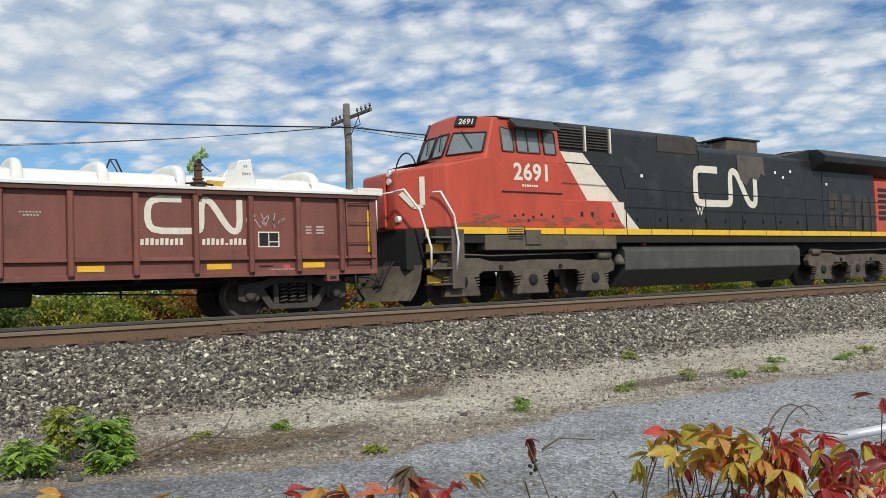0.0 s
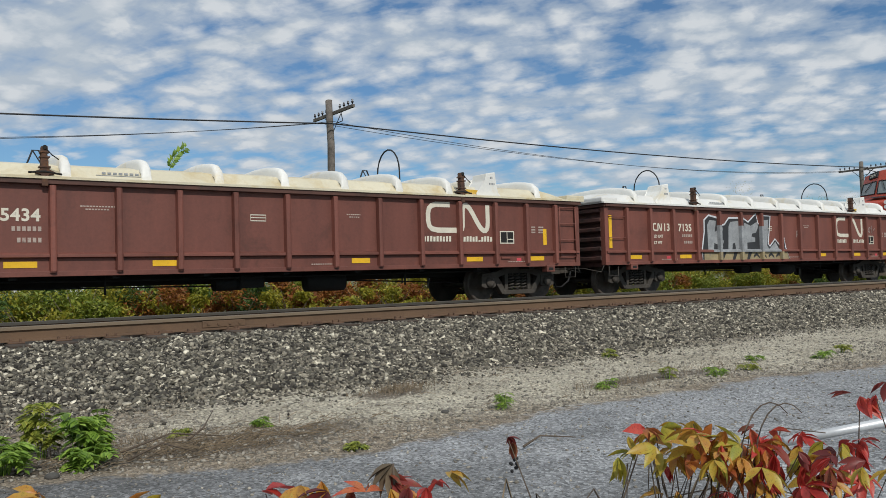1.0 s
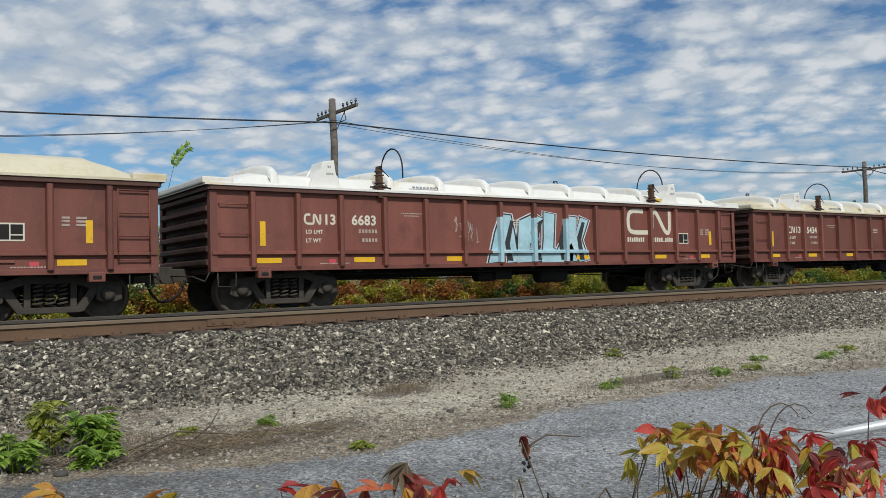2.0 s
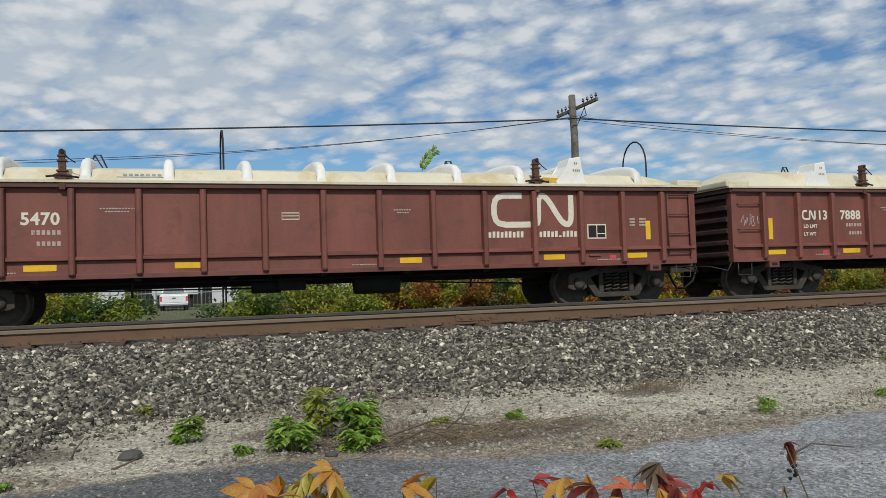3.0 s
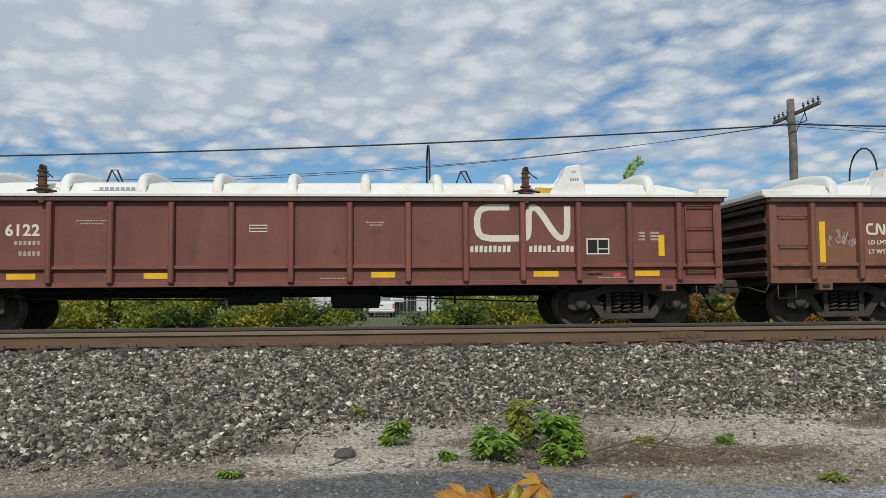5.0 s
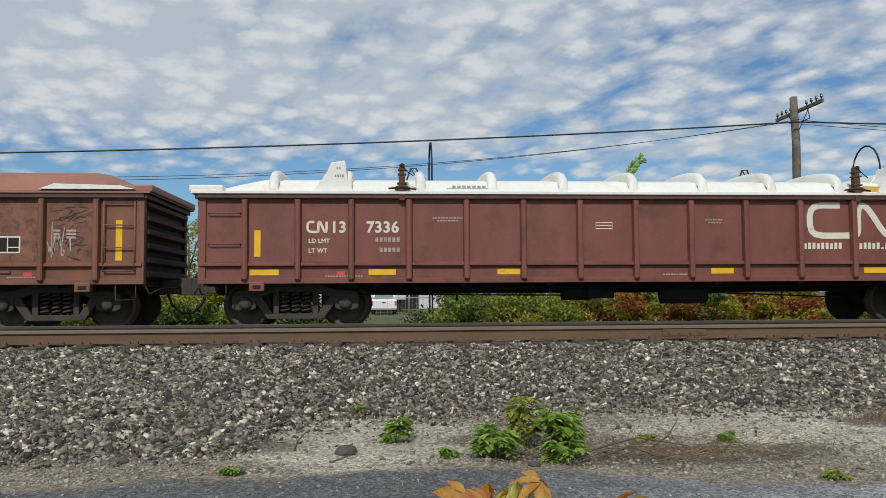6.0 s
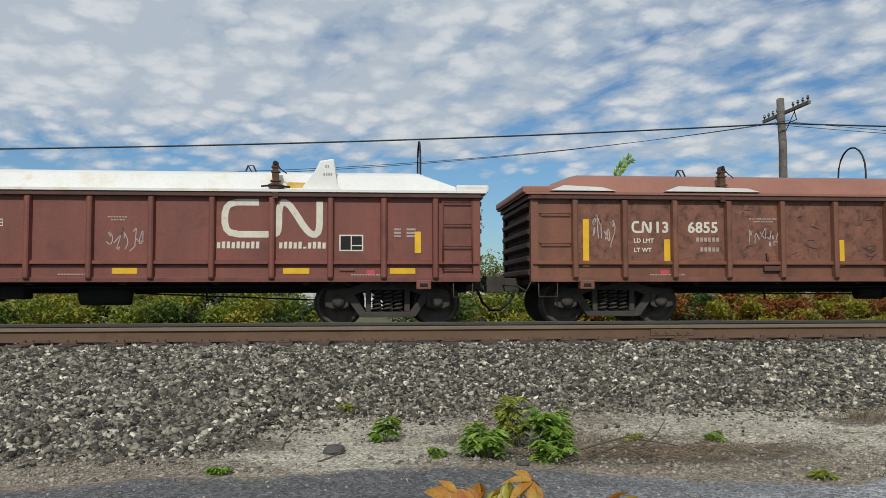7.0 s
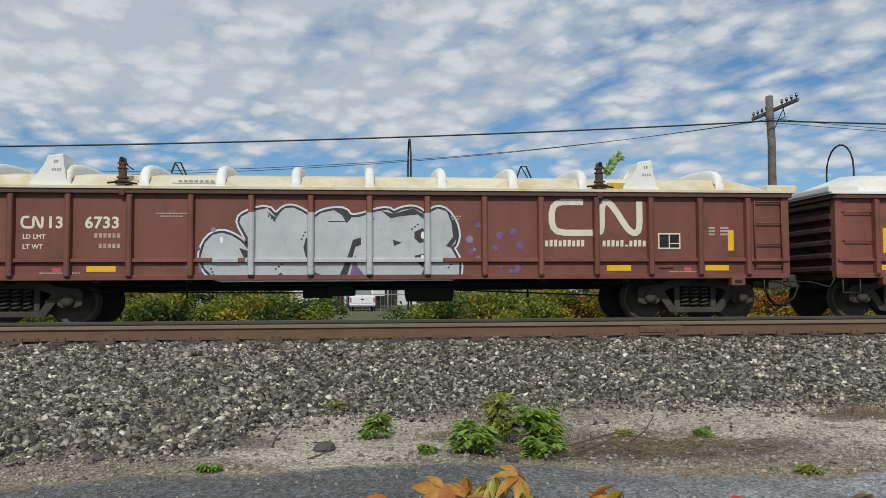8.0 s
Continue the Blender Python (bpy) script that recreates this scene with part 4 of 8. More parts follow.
def bogie(parent, x):
    """A two-axle freight bogie with cast side frames and coil springs."""
    b = new("bogie")
    b.parent, b.location, b.empty_display_size = parent, (x, 0, 0), 0.2
    for s in (-1, 1):
        bm = bmesh.new()
        # the frame is made of its upper bar, lower bar, two slanting legs and axle boxes
        prism(bm, [(-1.12, 0.55), (-1.08, 0.65), (-0.68, 0.68), (-0.40, 0.80), (0.40, 0.80), (0.68, 0.68), (1.08, 0.65), (1.12, 0.55), (0.62, 0.55), (0.36, 0.66), (-0.36, 0.66), (-0.62, 0.55)], s * 0.95, s * 1.10, "y", 0.012)
        prism(bm, [(-0.46, 0.16), (0.46, 0.16), (0.46, 0.26), (-0.46, 0.26)], s * 0.94, s * 1.11, "y", 0.012)
        for k in (-1, 1):
            prism(bm, [(k * 0.78, 0.56), (k * 0.60, 0.56), (k * 0.34, 0.17), (k * 0.50, 0.17)], s * 0.95, s * 1.10, "y", 0.012)
            prism(bm, [(k * 0.40, 0.26), (k * 0.30, 0.26), (k * 0.30, 0.68), (k * 0.40, 0.68)], s * 0.97, s * 1.08, "y", 0.01)
            prism(bm, [(k * 1.12, 0.36), (k * 1.12, 0.60), (k * 0.70, 0.60), (k * 0.70, 0.36), (k * 0.78, 0.32), (k * 1.02, 0.32)], s * 0.98, s * 1.12, "y", 0.02)
            lathe(bm, [(0, 0.12), (s * 0.06, 0.11), (s * 0.08, 0.05)], (k * 0.885, s * 1.11, 0.45), "y", 14)
        frame_part = part("side_frame", bm, M_TRUCK, b, "cast steel side frame, grimy")
        for k in (-0.19, 0.0, 0.19):
            bm = bmesh.new()
            turns = 5
            pts = [(k + 0.075 * math.cos(i * math.pi / 4), s * 1.03 + 0.075 * math.sin(i * math.pi / 4), 0.27 + 0.36 * i / (turns * 8)) for i in range(turns * 8 + 1)]
            tube(bm, pts, 0.020, 5)
            part("spring", bm, M_TRUCK, frame_part)
    bm = bmesh.new()
    box(bm, -0.22, 0.22, -1.0, 1.0, 0.46, 0.76, 0.02)
    part("bolster", bm, M_UNDER, b)
    sets = []
    for k in (-0.885, 0.885):
        bm = bmesh.new()
        lathe(bm, [(-1.02, 0.07), (1.02, 0.07)], (0, 0, 0), "y", 12)
        for s in (-1, 1):
            lathe(bm, [(s * 0.69, 0.455), (s * 0.715, 0.455), (s * 0.72, 0.43), (s * 0.79, 0.42), (s * 0.815, 0.40), (s * 0.812, 0.355), (s * 0.775, 0.33), (s * 0.765, 0.20), (s * 0.80, 0.13), (s * 0.82, 0.12), (s * 0.82, 0.05)], (0, 0, 0), "y", 36)
        for a in range(4):
            c, sn = math.cos(a * math.pi / 2) * 0.27, math.sin(a * math.pi / 2) * 0.27
            lathe(bm, [(-0.775, 0.022), (-0.760, 0.022)], (c, 0, sn), "y", 8)
        w = part("wheelset", bm, M_WHEEL, b, "steel wheelset with rusty discs and bright treads")
        w.location = (k, 0, 0.42)
        sets.append(w)
    return b


def build_gondola():
    car = thing("gondola_wagon", "brown-red ribbed steel gondola wagon", "railway wagon", "wagons of the train")
    bm = bmesh.new()
    box(bm, -HALF + 0.06, HALF - 0.06, -SIDE + 0.02, SIDE - 0.02, SILL + 0.05, SILL + 0.12)
    part("floor", bm, M_WAGON, car)
    panels = {}
    for s in (-1, 1):
        bm = bmesh.new()
        box(bm, -HALF + 0.06, HALF - 0.06, s * SIDE, s * (SIDE - 0.02), SILL + 0.02, TOP - 0.03)
        panels[s] = part("side_wall", bm, M_WAGON, car)
    for s in (-1, 1):
        bm = bmesh.new()
        box(bm, -HALF - 0.02, HALF + 0.02, s * 1.44, s * 1.605, TOP - 0.085, TOP, 0.008)
        part("top_chord", bm, M_CHORD, car, "dark brown top chord")
        bm = bmesh.new()
        box(bm, -HALF, HALF, s * 1.46, s * 1.545, SILL - 0.01, SILL + 0.075, 0.006)
        part("side_sill", bm, M_WAGON, car)
        for a, b in zip([-HALF] + POSTS, POSTS + [HALF]):
            bm = bmesh.new()
            prism(bm, [(s * SIDE, 1.085), (s * (SIDE + 0.075), 1.10), (s * (SIDE + 0.075), 1.145), (s * SIDE, 1.175)], a + (0.055 if a > -HALF else 0.02), b - (0.055 if b < HALF else 0.02), "x", 0.004)
            part("belt_rail", bm, M_WAGON, panels[s])
    bm = bmesh.new()
    pts = [(-0.062, 0), (-0.045, -0.105), (-0.02, -0.12), (0.02, -0.12), (0.045, -0.105), (0.062, 0)]
    prism(bm, pts, SILL + 0.05, TOP - 0.10, "z")
    bmesh.ops.bevel(bm, geom=[e for e in bm.edges if abs(e.verts[0].co.z - e.verts[1].co.z) < 1e-4 and e.verts[0].co.y < -0.05 and e.verts[1].co.y < -0.05], offset=0.02, segments=2, affect="EDGES")
    post = mesh_of("side_post", bm, M_WAGON)
    for s, turn in ((-1, 0), (1, 180)):
        for x in POSTS:
            p = part("side_post", post, None, panels[s])
            p.matrix_basis = pose(x, s * (SIDE - 0.002), 0, 0, 0, turn)
    # corrugated ends
    for e in (-1, 1):
        bm = bmesh.new()
        prof = [(HALF - 0.06, SILL - 0.05)]
        z = SILL + 0.08
        for k in range(6):
            prof += [(HALF - 0.06, z), (HALF + 0.05, z + 0.05), (HALF + 0.05, z + 0.12), (HALF - 0.06, z + 0.17)]
            z += 0.245
        prof += [(HALF - 0.06, TOP - 0.03), (HALF - 0.10, TOP - 0.03), (HALF - 0.10, SILL - 0.05)]
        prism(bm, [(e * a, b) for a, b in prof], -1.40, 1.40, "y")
        part("end_wall", bm, M_END, car, "corrugated end wall with horizontal ribs, shade painted dark")
        bm = bmesh.new()
        box(bm, e * (HALF - 0.1), e * (HALF + 0.06), -1.58, 1.58, TOP - 0.09, TOP - 0.001, 0.008)
        part("end_chord", bm, M_CHORD, car)
        for s in (-1, 1):
            bm = bmesh.new()
            prism(bm, [(e * (HALF - 0.12), s * 1.54), (e * (HALF + 0.01), s * 1.54), (e * (HALF + 0.01), s * 1.38), (e * (HALF - 0.02), s * 1.38), (e * (HALF - 0.02), s * 1.50), (e * (HALF - 0.12), s * 1.50)], SILL, TOP - 0.09, "z", 0.004)
            part("corner_post", bm, M_WAGON, car)
        # coupler, air hose and uncoupling lever
        bm = bmesh.new()
        box(bm, e * (HALF - 0.5), e * (HALF + 0.30), -0.12, 0.12, 0.62, 0.88, 0.02)
        prism(bm, [(e * (HALF + 0.26), -0.14), (e * (HALF + 0.50), -0.17), (e * (HALF + 0.58), -0.02), (e * (HALF + 0.44), 0.02), (e * (HALF + 0.46), 0.12), (e * (HALF + 0.26), 0.14)], 0.60, 0.92, "z", 0.02)
        part("coupler", bm, M_TRUCK, car)
        bm = bmesh.new()
        tube(bm, [(e * (HALF + 0.1), -0.35, 0.66), (e * (HALF + 0.2), -0.36, 0.42), (e * (HALF + 0.36), -0.28, 0.27), (e * (HALF + 0.47), -0.1, 0.26)], 0.026, 8)
        part("air_hose", bm, M_DARK, car)
        bm = bmesh.new()
        tube(bm, [(e * (HALF - 0.02), -1.46, 0.84), (e * (HALF + 0.08), -1.44, 0.62), (e * (HALF + 0.14), -0.9, 0.72), (e * (HALF + 0.3), -0.15, 0.74)], 0.014, 6)
        part("uncoupling_lever", bm, M_TRUCK, car, "bent steel lever")
        # corner step hanging below the sill
        bm = bmesh.new()
        xs = e * (HALF - 0.30)
        tube(bm, [(xs - 0.17, -1.50, 0.82), (xs - 0.17, -1.50, 0.52), (xs + 0.17, -1.50, 0.52), (xs + 0.17, -1.50, 0.82)], 0.013, 6)
        part("sill_step", bm, M_TRUCK, car)
        # jacking pad
        bm = bmesh.new()
        xj = e * (HALF - 1.0)
        box(bm, xj - 0.13, xj + 0.13, -1.58, -1.40, 0.66, 0.82, 0.015)
        pad = part("jacking_pad", bm, M_WAGON, car)
        bm = bmesh.new()
        box(bm, xj - 0.07, xj + 0.07, -1.588, -1.57, 0.70, 0.765, 0.01)
        part("pad_slot", bm, M_UNDER, pad)
    # ladder at the leading end, grab irons at the trailing end
    bm = bmesh.new()
    for x in (HALF - 0.66, HALF - 0.14):
        tube(bm, [(x, -1.565, 1.00), (x, -1.565, 2.22)], 0.014, 6)
    for z in (1.02, 1.42, 1.81, 2.20):
        tube(bm, [(HALF - 0.66, -1.565, z), (HALF - 0.14, -1.565, z)], 0.013, 6)
    part("ladder", bm, M_WAGON, car)
    for z in (1.48, 2.02):
        bm = bmesh.new()
        tube(bm, [(-HALF + 0.16, -1.50, z), (-HALF + 0.17, -1.57, z), (-HALF + 0.70, -1.57, z), (-HALF + 0.71, -1.50, z)], 0.012, 6)
        part("grab_iron", bm, M_WAGON, car)
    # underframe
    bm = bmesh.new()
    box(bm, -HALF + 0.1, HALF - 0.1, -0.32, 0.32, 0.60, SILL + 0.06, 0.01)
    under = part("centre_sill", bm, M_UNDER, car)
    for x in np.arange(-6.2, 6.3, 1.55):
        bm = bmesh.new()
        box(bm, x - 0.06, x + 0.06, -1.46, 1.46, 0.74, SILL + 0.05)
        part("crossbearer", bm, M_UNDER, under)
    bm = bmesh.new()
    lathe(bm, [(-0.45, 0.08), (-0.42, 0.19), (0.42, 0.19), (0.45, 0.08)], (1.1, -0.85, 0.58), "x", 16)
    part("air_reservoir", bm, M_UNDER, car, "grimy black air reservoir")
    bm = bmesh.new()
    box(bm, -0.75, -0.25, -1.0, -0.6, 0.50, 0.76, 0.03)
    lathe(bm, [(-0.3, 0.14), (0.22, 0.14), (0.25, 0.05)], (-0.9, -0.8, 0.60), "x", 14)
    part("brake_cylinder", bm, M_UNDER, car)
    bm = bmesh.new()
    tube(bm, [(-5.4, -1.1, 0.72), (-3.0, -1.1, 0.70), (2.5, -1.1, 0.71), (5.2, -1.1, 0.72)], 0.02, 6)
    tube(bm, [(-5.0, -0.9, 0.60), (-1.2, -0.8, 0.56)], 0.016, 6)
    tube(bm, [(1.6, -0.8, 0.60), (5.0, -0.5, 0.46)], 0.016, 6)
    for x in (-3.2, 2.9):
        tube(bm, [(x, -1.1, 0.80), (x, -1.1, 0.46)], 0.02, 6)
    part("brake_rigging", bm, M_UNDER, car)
    for x in (-6.1, 6.1):
        bogie(car, x)
    # lift brackets on the chords
    for s in (-1, 1):
        for x in (-4.2, 4.14):
            bm = bmesh.new()
            prism(bm, [(x - 0.13, TOP + 0.12), (x - 0.045, TOP + 0.15), (x - 0.06, TOP + 0.30), (x - 0.04, TOP + 0.40), (x - 0.055, TOP + 0.44), (x - 0.045, TOP + 0.52), (x + 0.045, TOP + 0.52), (x + 0.05, TOP + 0.44), (x + 0.03, TOP + 0.40), (x + 0.055, TOP + 0.28), (x + 0.045, TOP + 0.15), (x + 0.15, TOP + 0.11), (x + 0.14, TOP + 0.07), (x + 0.05, TOP + 0.07), (x + 0.045, TOP - 0.12), (x - 0.045, TOP - 0.12), (x - 0.05, TOP + 0.07), (x - 0.13, TOP + 0.08)], s * 1.50, s * 1.62, "y", 0.006)
            hook = part("lift_bracket", bm, M_HOOK, car, "rusty brown lifting bracket")
            bm = bmesh.new()
            lathe(bm, [(-0.08, 0.035), (0.08, 0.035)], (x, s * 1.56, TOP + 0.50), "y", 10)
            part("bracket_pin", bm, M_UNDER, hook)
            for w, z in ((0.085, 0.17), (0.075, 0.33), (0.07, 0.41)):
                bm = bmesh.new()
                box(bm, x - w, x + w, s * 1.485, s * 1.635, TOP + z, TOP + z + 0.028, 0.006)
                part("bracket_collar", bm, M_HOOK, hook)
            bm = bmesh.new()
            tube(bm, [(x - 0.24, s * 1.60, TOP + 0.09), (x, s * 1.62, TOP + 0.11), (x + 0.25, s * 1.60, TOP + 0.075)], 0.018, 6)
            tube(bm, [(x + 0.03, s * 1.63, TOP + 0.46), (x + 0.10, s * 1.64, TOP + 0.38), (x + 0.20, s * 1.63, TOP + 0.31)], 0.010, 5)
            part("locking_bar", bm, M_UNDER, hook)
    return car


def add_cover(car, style):
    """The fibreglass lid: ribbed white, plain white or brown."""
    mat_c = {"ribbed": M_COVER, "cream": M_COVER_CREAM, "plain": M_COVER, "old": M_COVER_CREAM, "brown": M_COVER_BROWN}[style]
    ha, hb, hc = (0.25, 0.36, 0.40) if style in ("ribbed", "cream") else (0.33, 0.47, 0.53)
    prof = [(-1.63, TOP - 0.005), (-1.63, TOP + 0.035), (-1.50, TOP + 0.06), (-1.30, TOP + ha), (-0.7, TOP + hb), (0.0, TOP + hc), (0.7, TOP + hb), (1.30, TOP + ha), (1.50, TOP + 0.06), (1.63, TOP + 0.035), (1.63, TOP - 0.005)]
    bm = bmesh.new()
    rows = []
    stations = [(-HALF - 0.12, 0.0), (-HALF + 0.10, 0.04), (-HALF + 0.42, 0.35), (-HALF + 0.72, 0.72), (-HALF + 1.05, 1.0)]
    stations += [(x, 1.0) for x in np.arange(-6.4, 6.5, 0.8)]
    stations += [(-x, k) for x, k in reversed(stations[:5])]
    for x, k in stations:
        rows.append([bm.verts.new((x, y, z if z < TOP + 0.06 else TOP + 0.05 + (z - TOP - 0.05) * k)) for y, z in prof])
    for a, b in zip(rows, rows[1:]):
        for i in range(len(prof) - 1):
            bm.faces.new((a[i], a[i + 1], b[i + 1], b[i])).smooth = 2 < i < 7
    for r in (rows[0], rows[-1]):
        bm.faces.new(r)
    cover = part("cover", bm, mat_c, car, {"brown": "brown fibreglass cover with patched white edges", "plain": "smooth white fibreglass cover, stained", "old": "smooth yellowed fibreglass cover, stained", "cream": "yellowed ribbed fibreglass cover", "ribbed": "white fibreglass cover with arched ribs"}[style])
    for e in (-1, 1):
        bm = bmesh.new()
        box(bm, e * (HALF - 0.42), e * (HALF + 0.16), -1.60, 1.60, TOP + 0.02, TOP + 0.145, 0.03)
        part("end_cap", bm, mat_c, cover, "thick moulded end lip")
    if style in ("ribbed", "cream"):
        for k in range(11):
            x = -6.45 + k * 1.29
            bm = bmesh.new()
            rib = []
            for dx, up in ((-0.085, -0.03), (-0.08, 0.08), (-0.06, 0.135), (-0.025, 0.155), (0.025, 0.155), (0.06, 0.135), (0.08, 0.08), (0.085, -0.03)):
                ring = []
                for j in range(13):
                    a = math.pi * j / 12
                    y = -1.50 * math.cos(a)
                    base = TOP + 0.06 + 0.36 * math.sin(a) ** 0.62
                    fade = min(1.0, math.sin(a) * 2.2)
                    ring.append(bm.verts.new((x + dx, y, base - 0.03 + up * (0.55 + 0.45 * fade))))
                rib.append(ring)
            for a, b in zip(rib, rib[1:]):
                for j in range(12):
                    bm.faces.new((a[j], a[j + 1], b[j + 1], b[j])).smooth = True
            for j in (0, 12):
                bm.faces.new([r[j] for r in rib])
            part("rib", bm, M_COVER, cover, "raised arched rib")
    if style != "brown":
        for x in (-5.32, 5.02):
            bm = bmesh.new()
            prism(bm, [(x - 0.42, TOP + 0.10), (x - 0.17, TOP + 0.40), (x - 0.13, TOP + 0.56), (x + 0.12, TOP + 0.60), (x + 0.17, TOP + 0.12), (x + 0.30, TOP + 0.05), (x - 0.42, TOP + 0.05)], -1.52, -1.02, "y", 0.02)
            fin = part("stacking_block", bm, M_COVER, cover)
            bm = bmesh.new()
            for i, z in ((0, TOP + 0.44), (1, TOP + 0.30)):
                for j in range(2 + 2 * i):
                    xx = x - 0.03 - 0.03 * i + j * 0.042
                    plate(bm, xx, xx + 0.028, z, z + 0.045, -1.522, 0.002)
            part("block_marking", bm, M_G_GREY, fin, "small dark code marks")
        bm = bmesh.new()
        prism(bm, [(4.3, TOP + 0.075), (4.75, TOP + 0.075), (4.70, TOP + 0.17), (4.34, TOP + 0.18)], -1.49, -1.38, "y")
        part("stain_patch", bm, M_STAIN, cover, "ochre rust stain")
        bm = bmesh.new()
        for k in range(7):
            plate(bm, -3.3 + k * 0.09, -3.3 + k * 0.09 + 0.06, TOP + 0.135, TOP + 0.17, -1.425, 0.01)
        plate(bm, -3.4, -2.55, TOP + 0.105, TOP + 0.118, -1.45, 0.01)
        part("maker_marking", bm, M_G_GREY, cover, "dark printed marks on the cover")
    else:
        for x0, x1 in ((-5.3, -3.5), (3.55, 4.95), (-7.4, -6.2), (6.0, 7.6)):
            bm = bmesh.new()
            prism(bm, [(x0, TOP + 0.055), (x1, TOP + 0.055), (x1 - 0.25, TOP + 0.12), (x0 + 0.25, TOP + 0.15)], -1.665, -1.46, "y", 0.004)
            part("patch", bm, M_COVER, cover, "white repair patch")
        for x in (-0.6, 2.4, 5.6):
            bm = bmesh.new()
            prism(bm, [(x, TOP + 0.20), (x + 0.5, TOP + 0.20), (x + 0.48, TOP + 0.235), (x, TOP + 0.235)], -1.30, -1.22, "y", 0.003)
            part("patch", bm, M_COVER, cover, "small white repair patch")
    # lifting sling frames on the far edge
    for x in (-3.9, 3.3):
        bm = bmesh.new()
        tube(bm, [(x - 0.30, 1.2, TOP + 0.2), (x - 0.05, 1.2, TOP + 0.88), (x + 0.06, 1.2, TOP + 0.88), (x + 0.34, 1.2, TOP + 0.25)], 0.018, 6)
        tube(bm, [(x - 0.05, 1.2, TOP + 0.88), (x + 0.14, 1.2, TOP + 0.55), (x + 0.08, 1.15, TOP + 0.25)], 0.014, 6)
        part("sling_frame", bm, M_DARK, cover, "thin black folded lifting frame")


FACE = -SIDE - 0.004   # painted marks lie on the side plates


def add_marks(car, number, prefix="13", tall_bars=False, end_bars=False):
    for text, size, x, z in ((prefix, 0.275, -5.46, 1.685), (number, 0.275, -4.83, 1.685), ("LD LMT", 0.105, -5.84, 1.50), ("LT WT", 0.105, -5.84, 1.33)):
        part("lettering", letters(text, size, x, FACE, z), None, car, "cream painted lettering")
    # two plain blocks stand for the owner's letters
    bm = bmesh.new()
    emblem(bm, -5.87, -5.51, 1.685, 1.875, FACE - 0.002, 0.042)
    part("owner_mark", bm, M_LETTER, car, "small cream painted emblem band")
    bm = bmesh.new()
    for z, n in ((1.52, 6), (1.34, 5)):
        for k in range(n):
            plate(bm, -4.22 - 0.075 * (n - k), -4.22 - 0.075 * (n - k) + 0.05, z, z + 0.075, FACE + 0.001)
    tagged(part("weight_marking", bm, M_FADED, car, "small unreadable painted figures"), kind="stuff")
    bm = bmesh.new()
    for x0, x1, z in ((-3.66, -3.1, 1.93), (-3.58, -3.2, 1.88), (1.3, 1.62, 1.90), (1.36, 1.6, 1.85), (-5.55, -4.9, 0.905), (0.5, 0.95, 0.915), (5.45, 6.0, 0.905)):
        k = x0
        while k < x1:
            plate(bm, k, min(x1, k + 0.035), z, z + 0.022, FACE + 0.001)
            k += 0.048
    tagged(part("small_marking", bm, M_FADED, car, "rows of tiny unreadable print"), kind="stuff")
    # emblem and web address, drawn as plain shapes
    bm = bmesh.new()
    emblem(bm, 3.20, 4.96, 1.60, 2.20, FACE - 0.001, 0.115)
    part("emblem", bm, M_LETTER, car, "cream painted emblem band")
    for x0, n in ((3.14, 9), (4.20, 10)):
        bm = bmesh.new()
        for k in range(n):
            x = x0 + k * 0.083
            h = 0.03 if k == n - 5 and n == 10 else 0.118 if k % 3 else 0.105
            flat(bm, [(x, 1.375), (x + 0.055, 1.375), (x + 0.06, 1.375 + h), (x + 0.005, 1.375 + h)], FACE)
        tagged(part("address_bar", bm, M_LETTER, car, "row of plain cream bars under the emblem"), kind="stuff")
    # data panel
    bm = bmesh.new()
    plate(bm, 5.24, 5.66, 1.33, 1.62, FACE)
    panel = part("data_panel", bm, M_LETTER, car, "white-framed consolidated data panel")
    bm = bmesh.new()
    plate(bm, 5.265, 5.44, 1.355, 1.595, FACE - 0.003, 0.002)
    plate(bm, 5.46, 5.635, 1.44, 1.595, FACE - 0.003, 0.002)
    plate(bm, 5.46, 5.635, 1.355, 1.42, FACE - 0.003, 0.002)
    part("panel_field", bm, M_UNDER, panel)
    bm = bmesh.new()
    for z in (1.70, 1.64, 1.58):
        plate(bm, 6.2, 6.32, z, z + 0.035, FACE)
        plate(bm, 6.42, 6.58, z, z + 0.035, FACE)
    tagged(part("capacity_marking", bm, M_FADED, car, "small unreadable painted figures"), kind="stuff")
    # white box mark near the middle
    bm = bmesh.new()
    x0, x1, z0, z1 = -0.72, -0.42, 1.75, 1.86
    ribbon(bm, [(x0, z0), (x1, z0), (x1, z1), (x0, z1)], 0.018, FACE - 0.002, True, 0)
    plate(bm, x0, x1, 1.80, 1.815, FACE)
    part("box_marking", bm, M_LETTER, car)
    # reflectors
    spots = [(-6.6, 0.50), (-4.55, 0.48), (-2.3, 0.42), (1.6, 0.42), (4.5, 0.45), (6.35, 0.45)] if not tall_bars else []
    for x, w in spots:
        if number in ("7135", "6733") and x in (-2.3, 1.6):
            if number == "6733":
                continue
            x += 0.75 if x > 0 else 0.0
            if x < 0:
                continue
        bm = bmesh.new()
        plate(bm, x - w / 2, x + w / 2, 0.935, 1.035, FACE, 0.004)
        part("reflector", bm, M_YELLOW, car, "horizontal yellow reflector strip")
    uprights = [(-6.72, 1.26, 1.72), (6.62, 1.30, 1.68)] if not tall_bars else [(-6.72, 1.06, 1.92), (-4.85, 1.08, 1.56), (-2.10, 1.08, 1.56), (0.50, 1.10, 1.58), (2.93, 1.10, 1.58), (4.97, 1.10, 1.58), (7.30, 1.2, 1.9)]
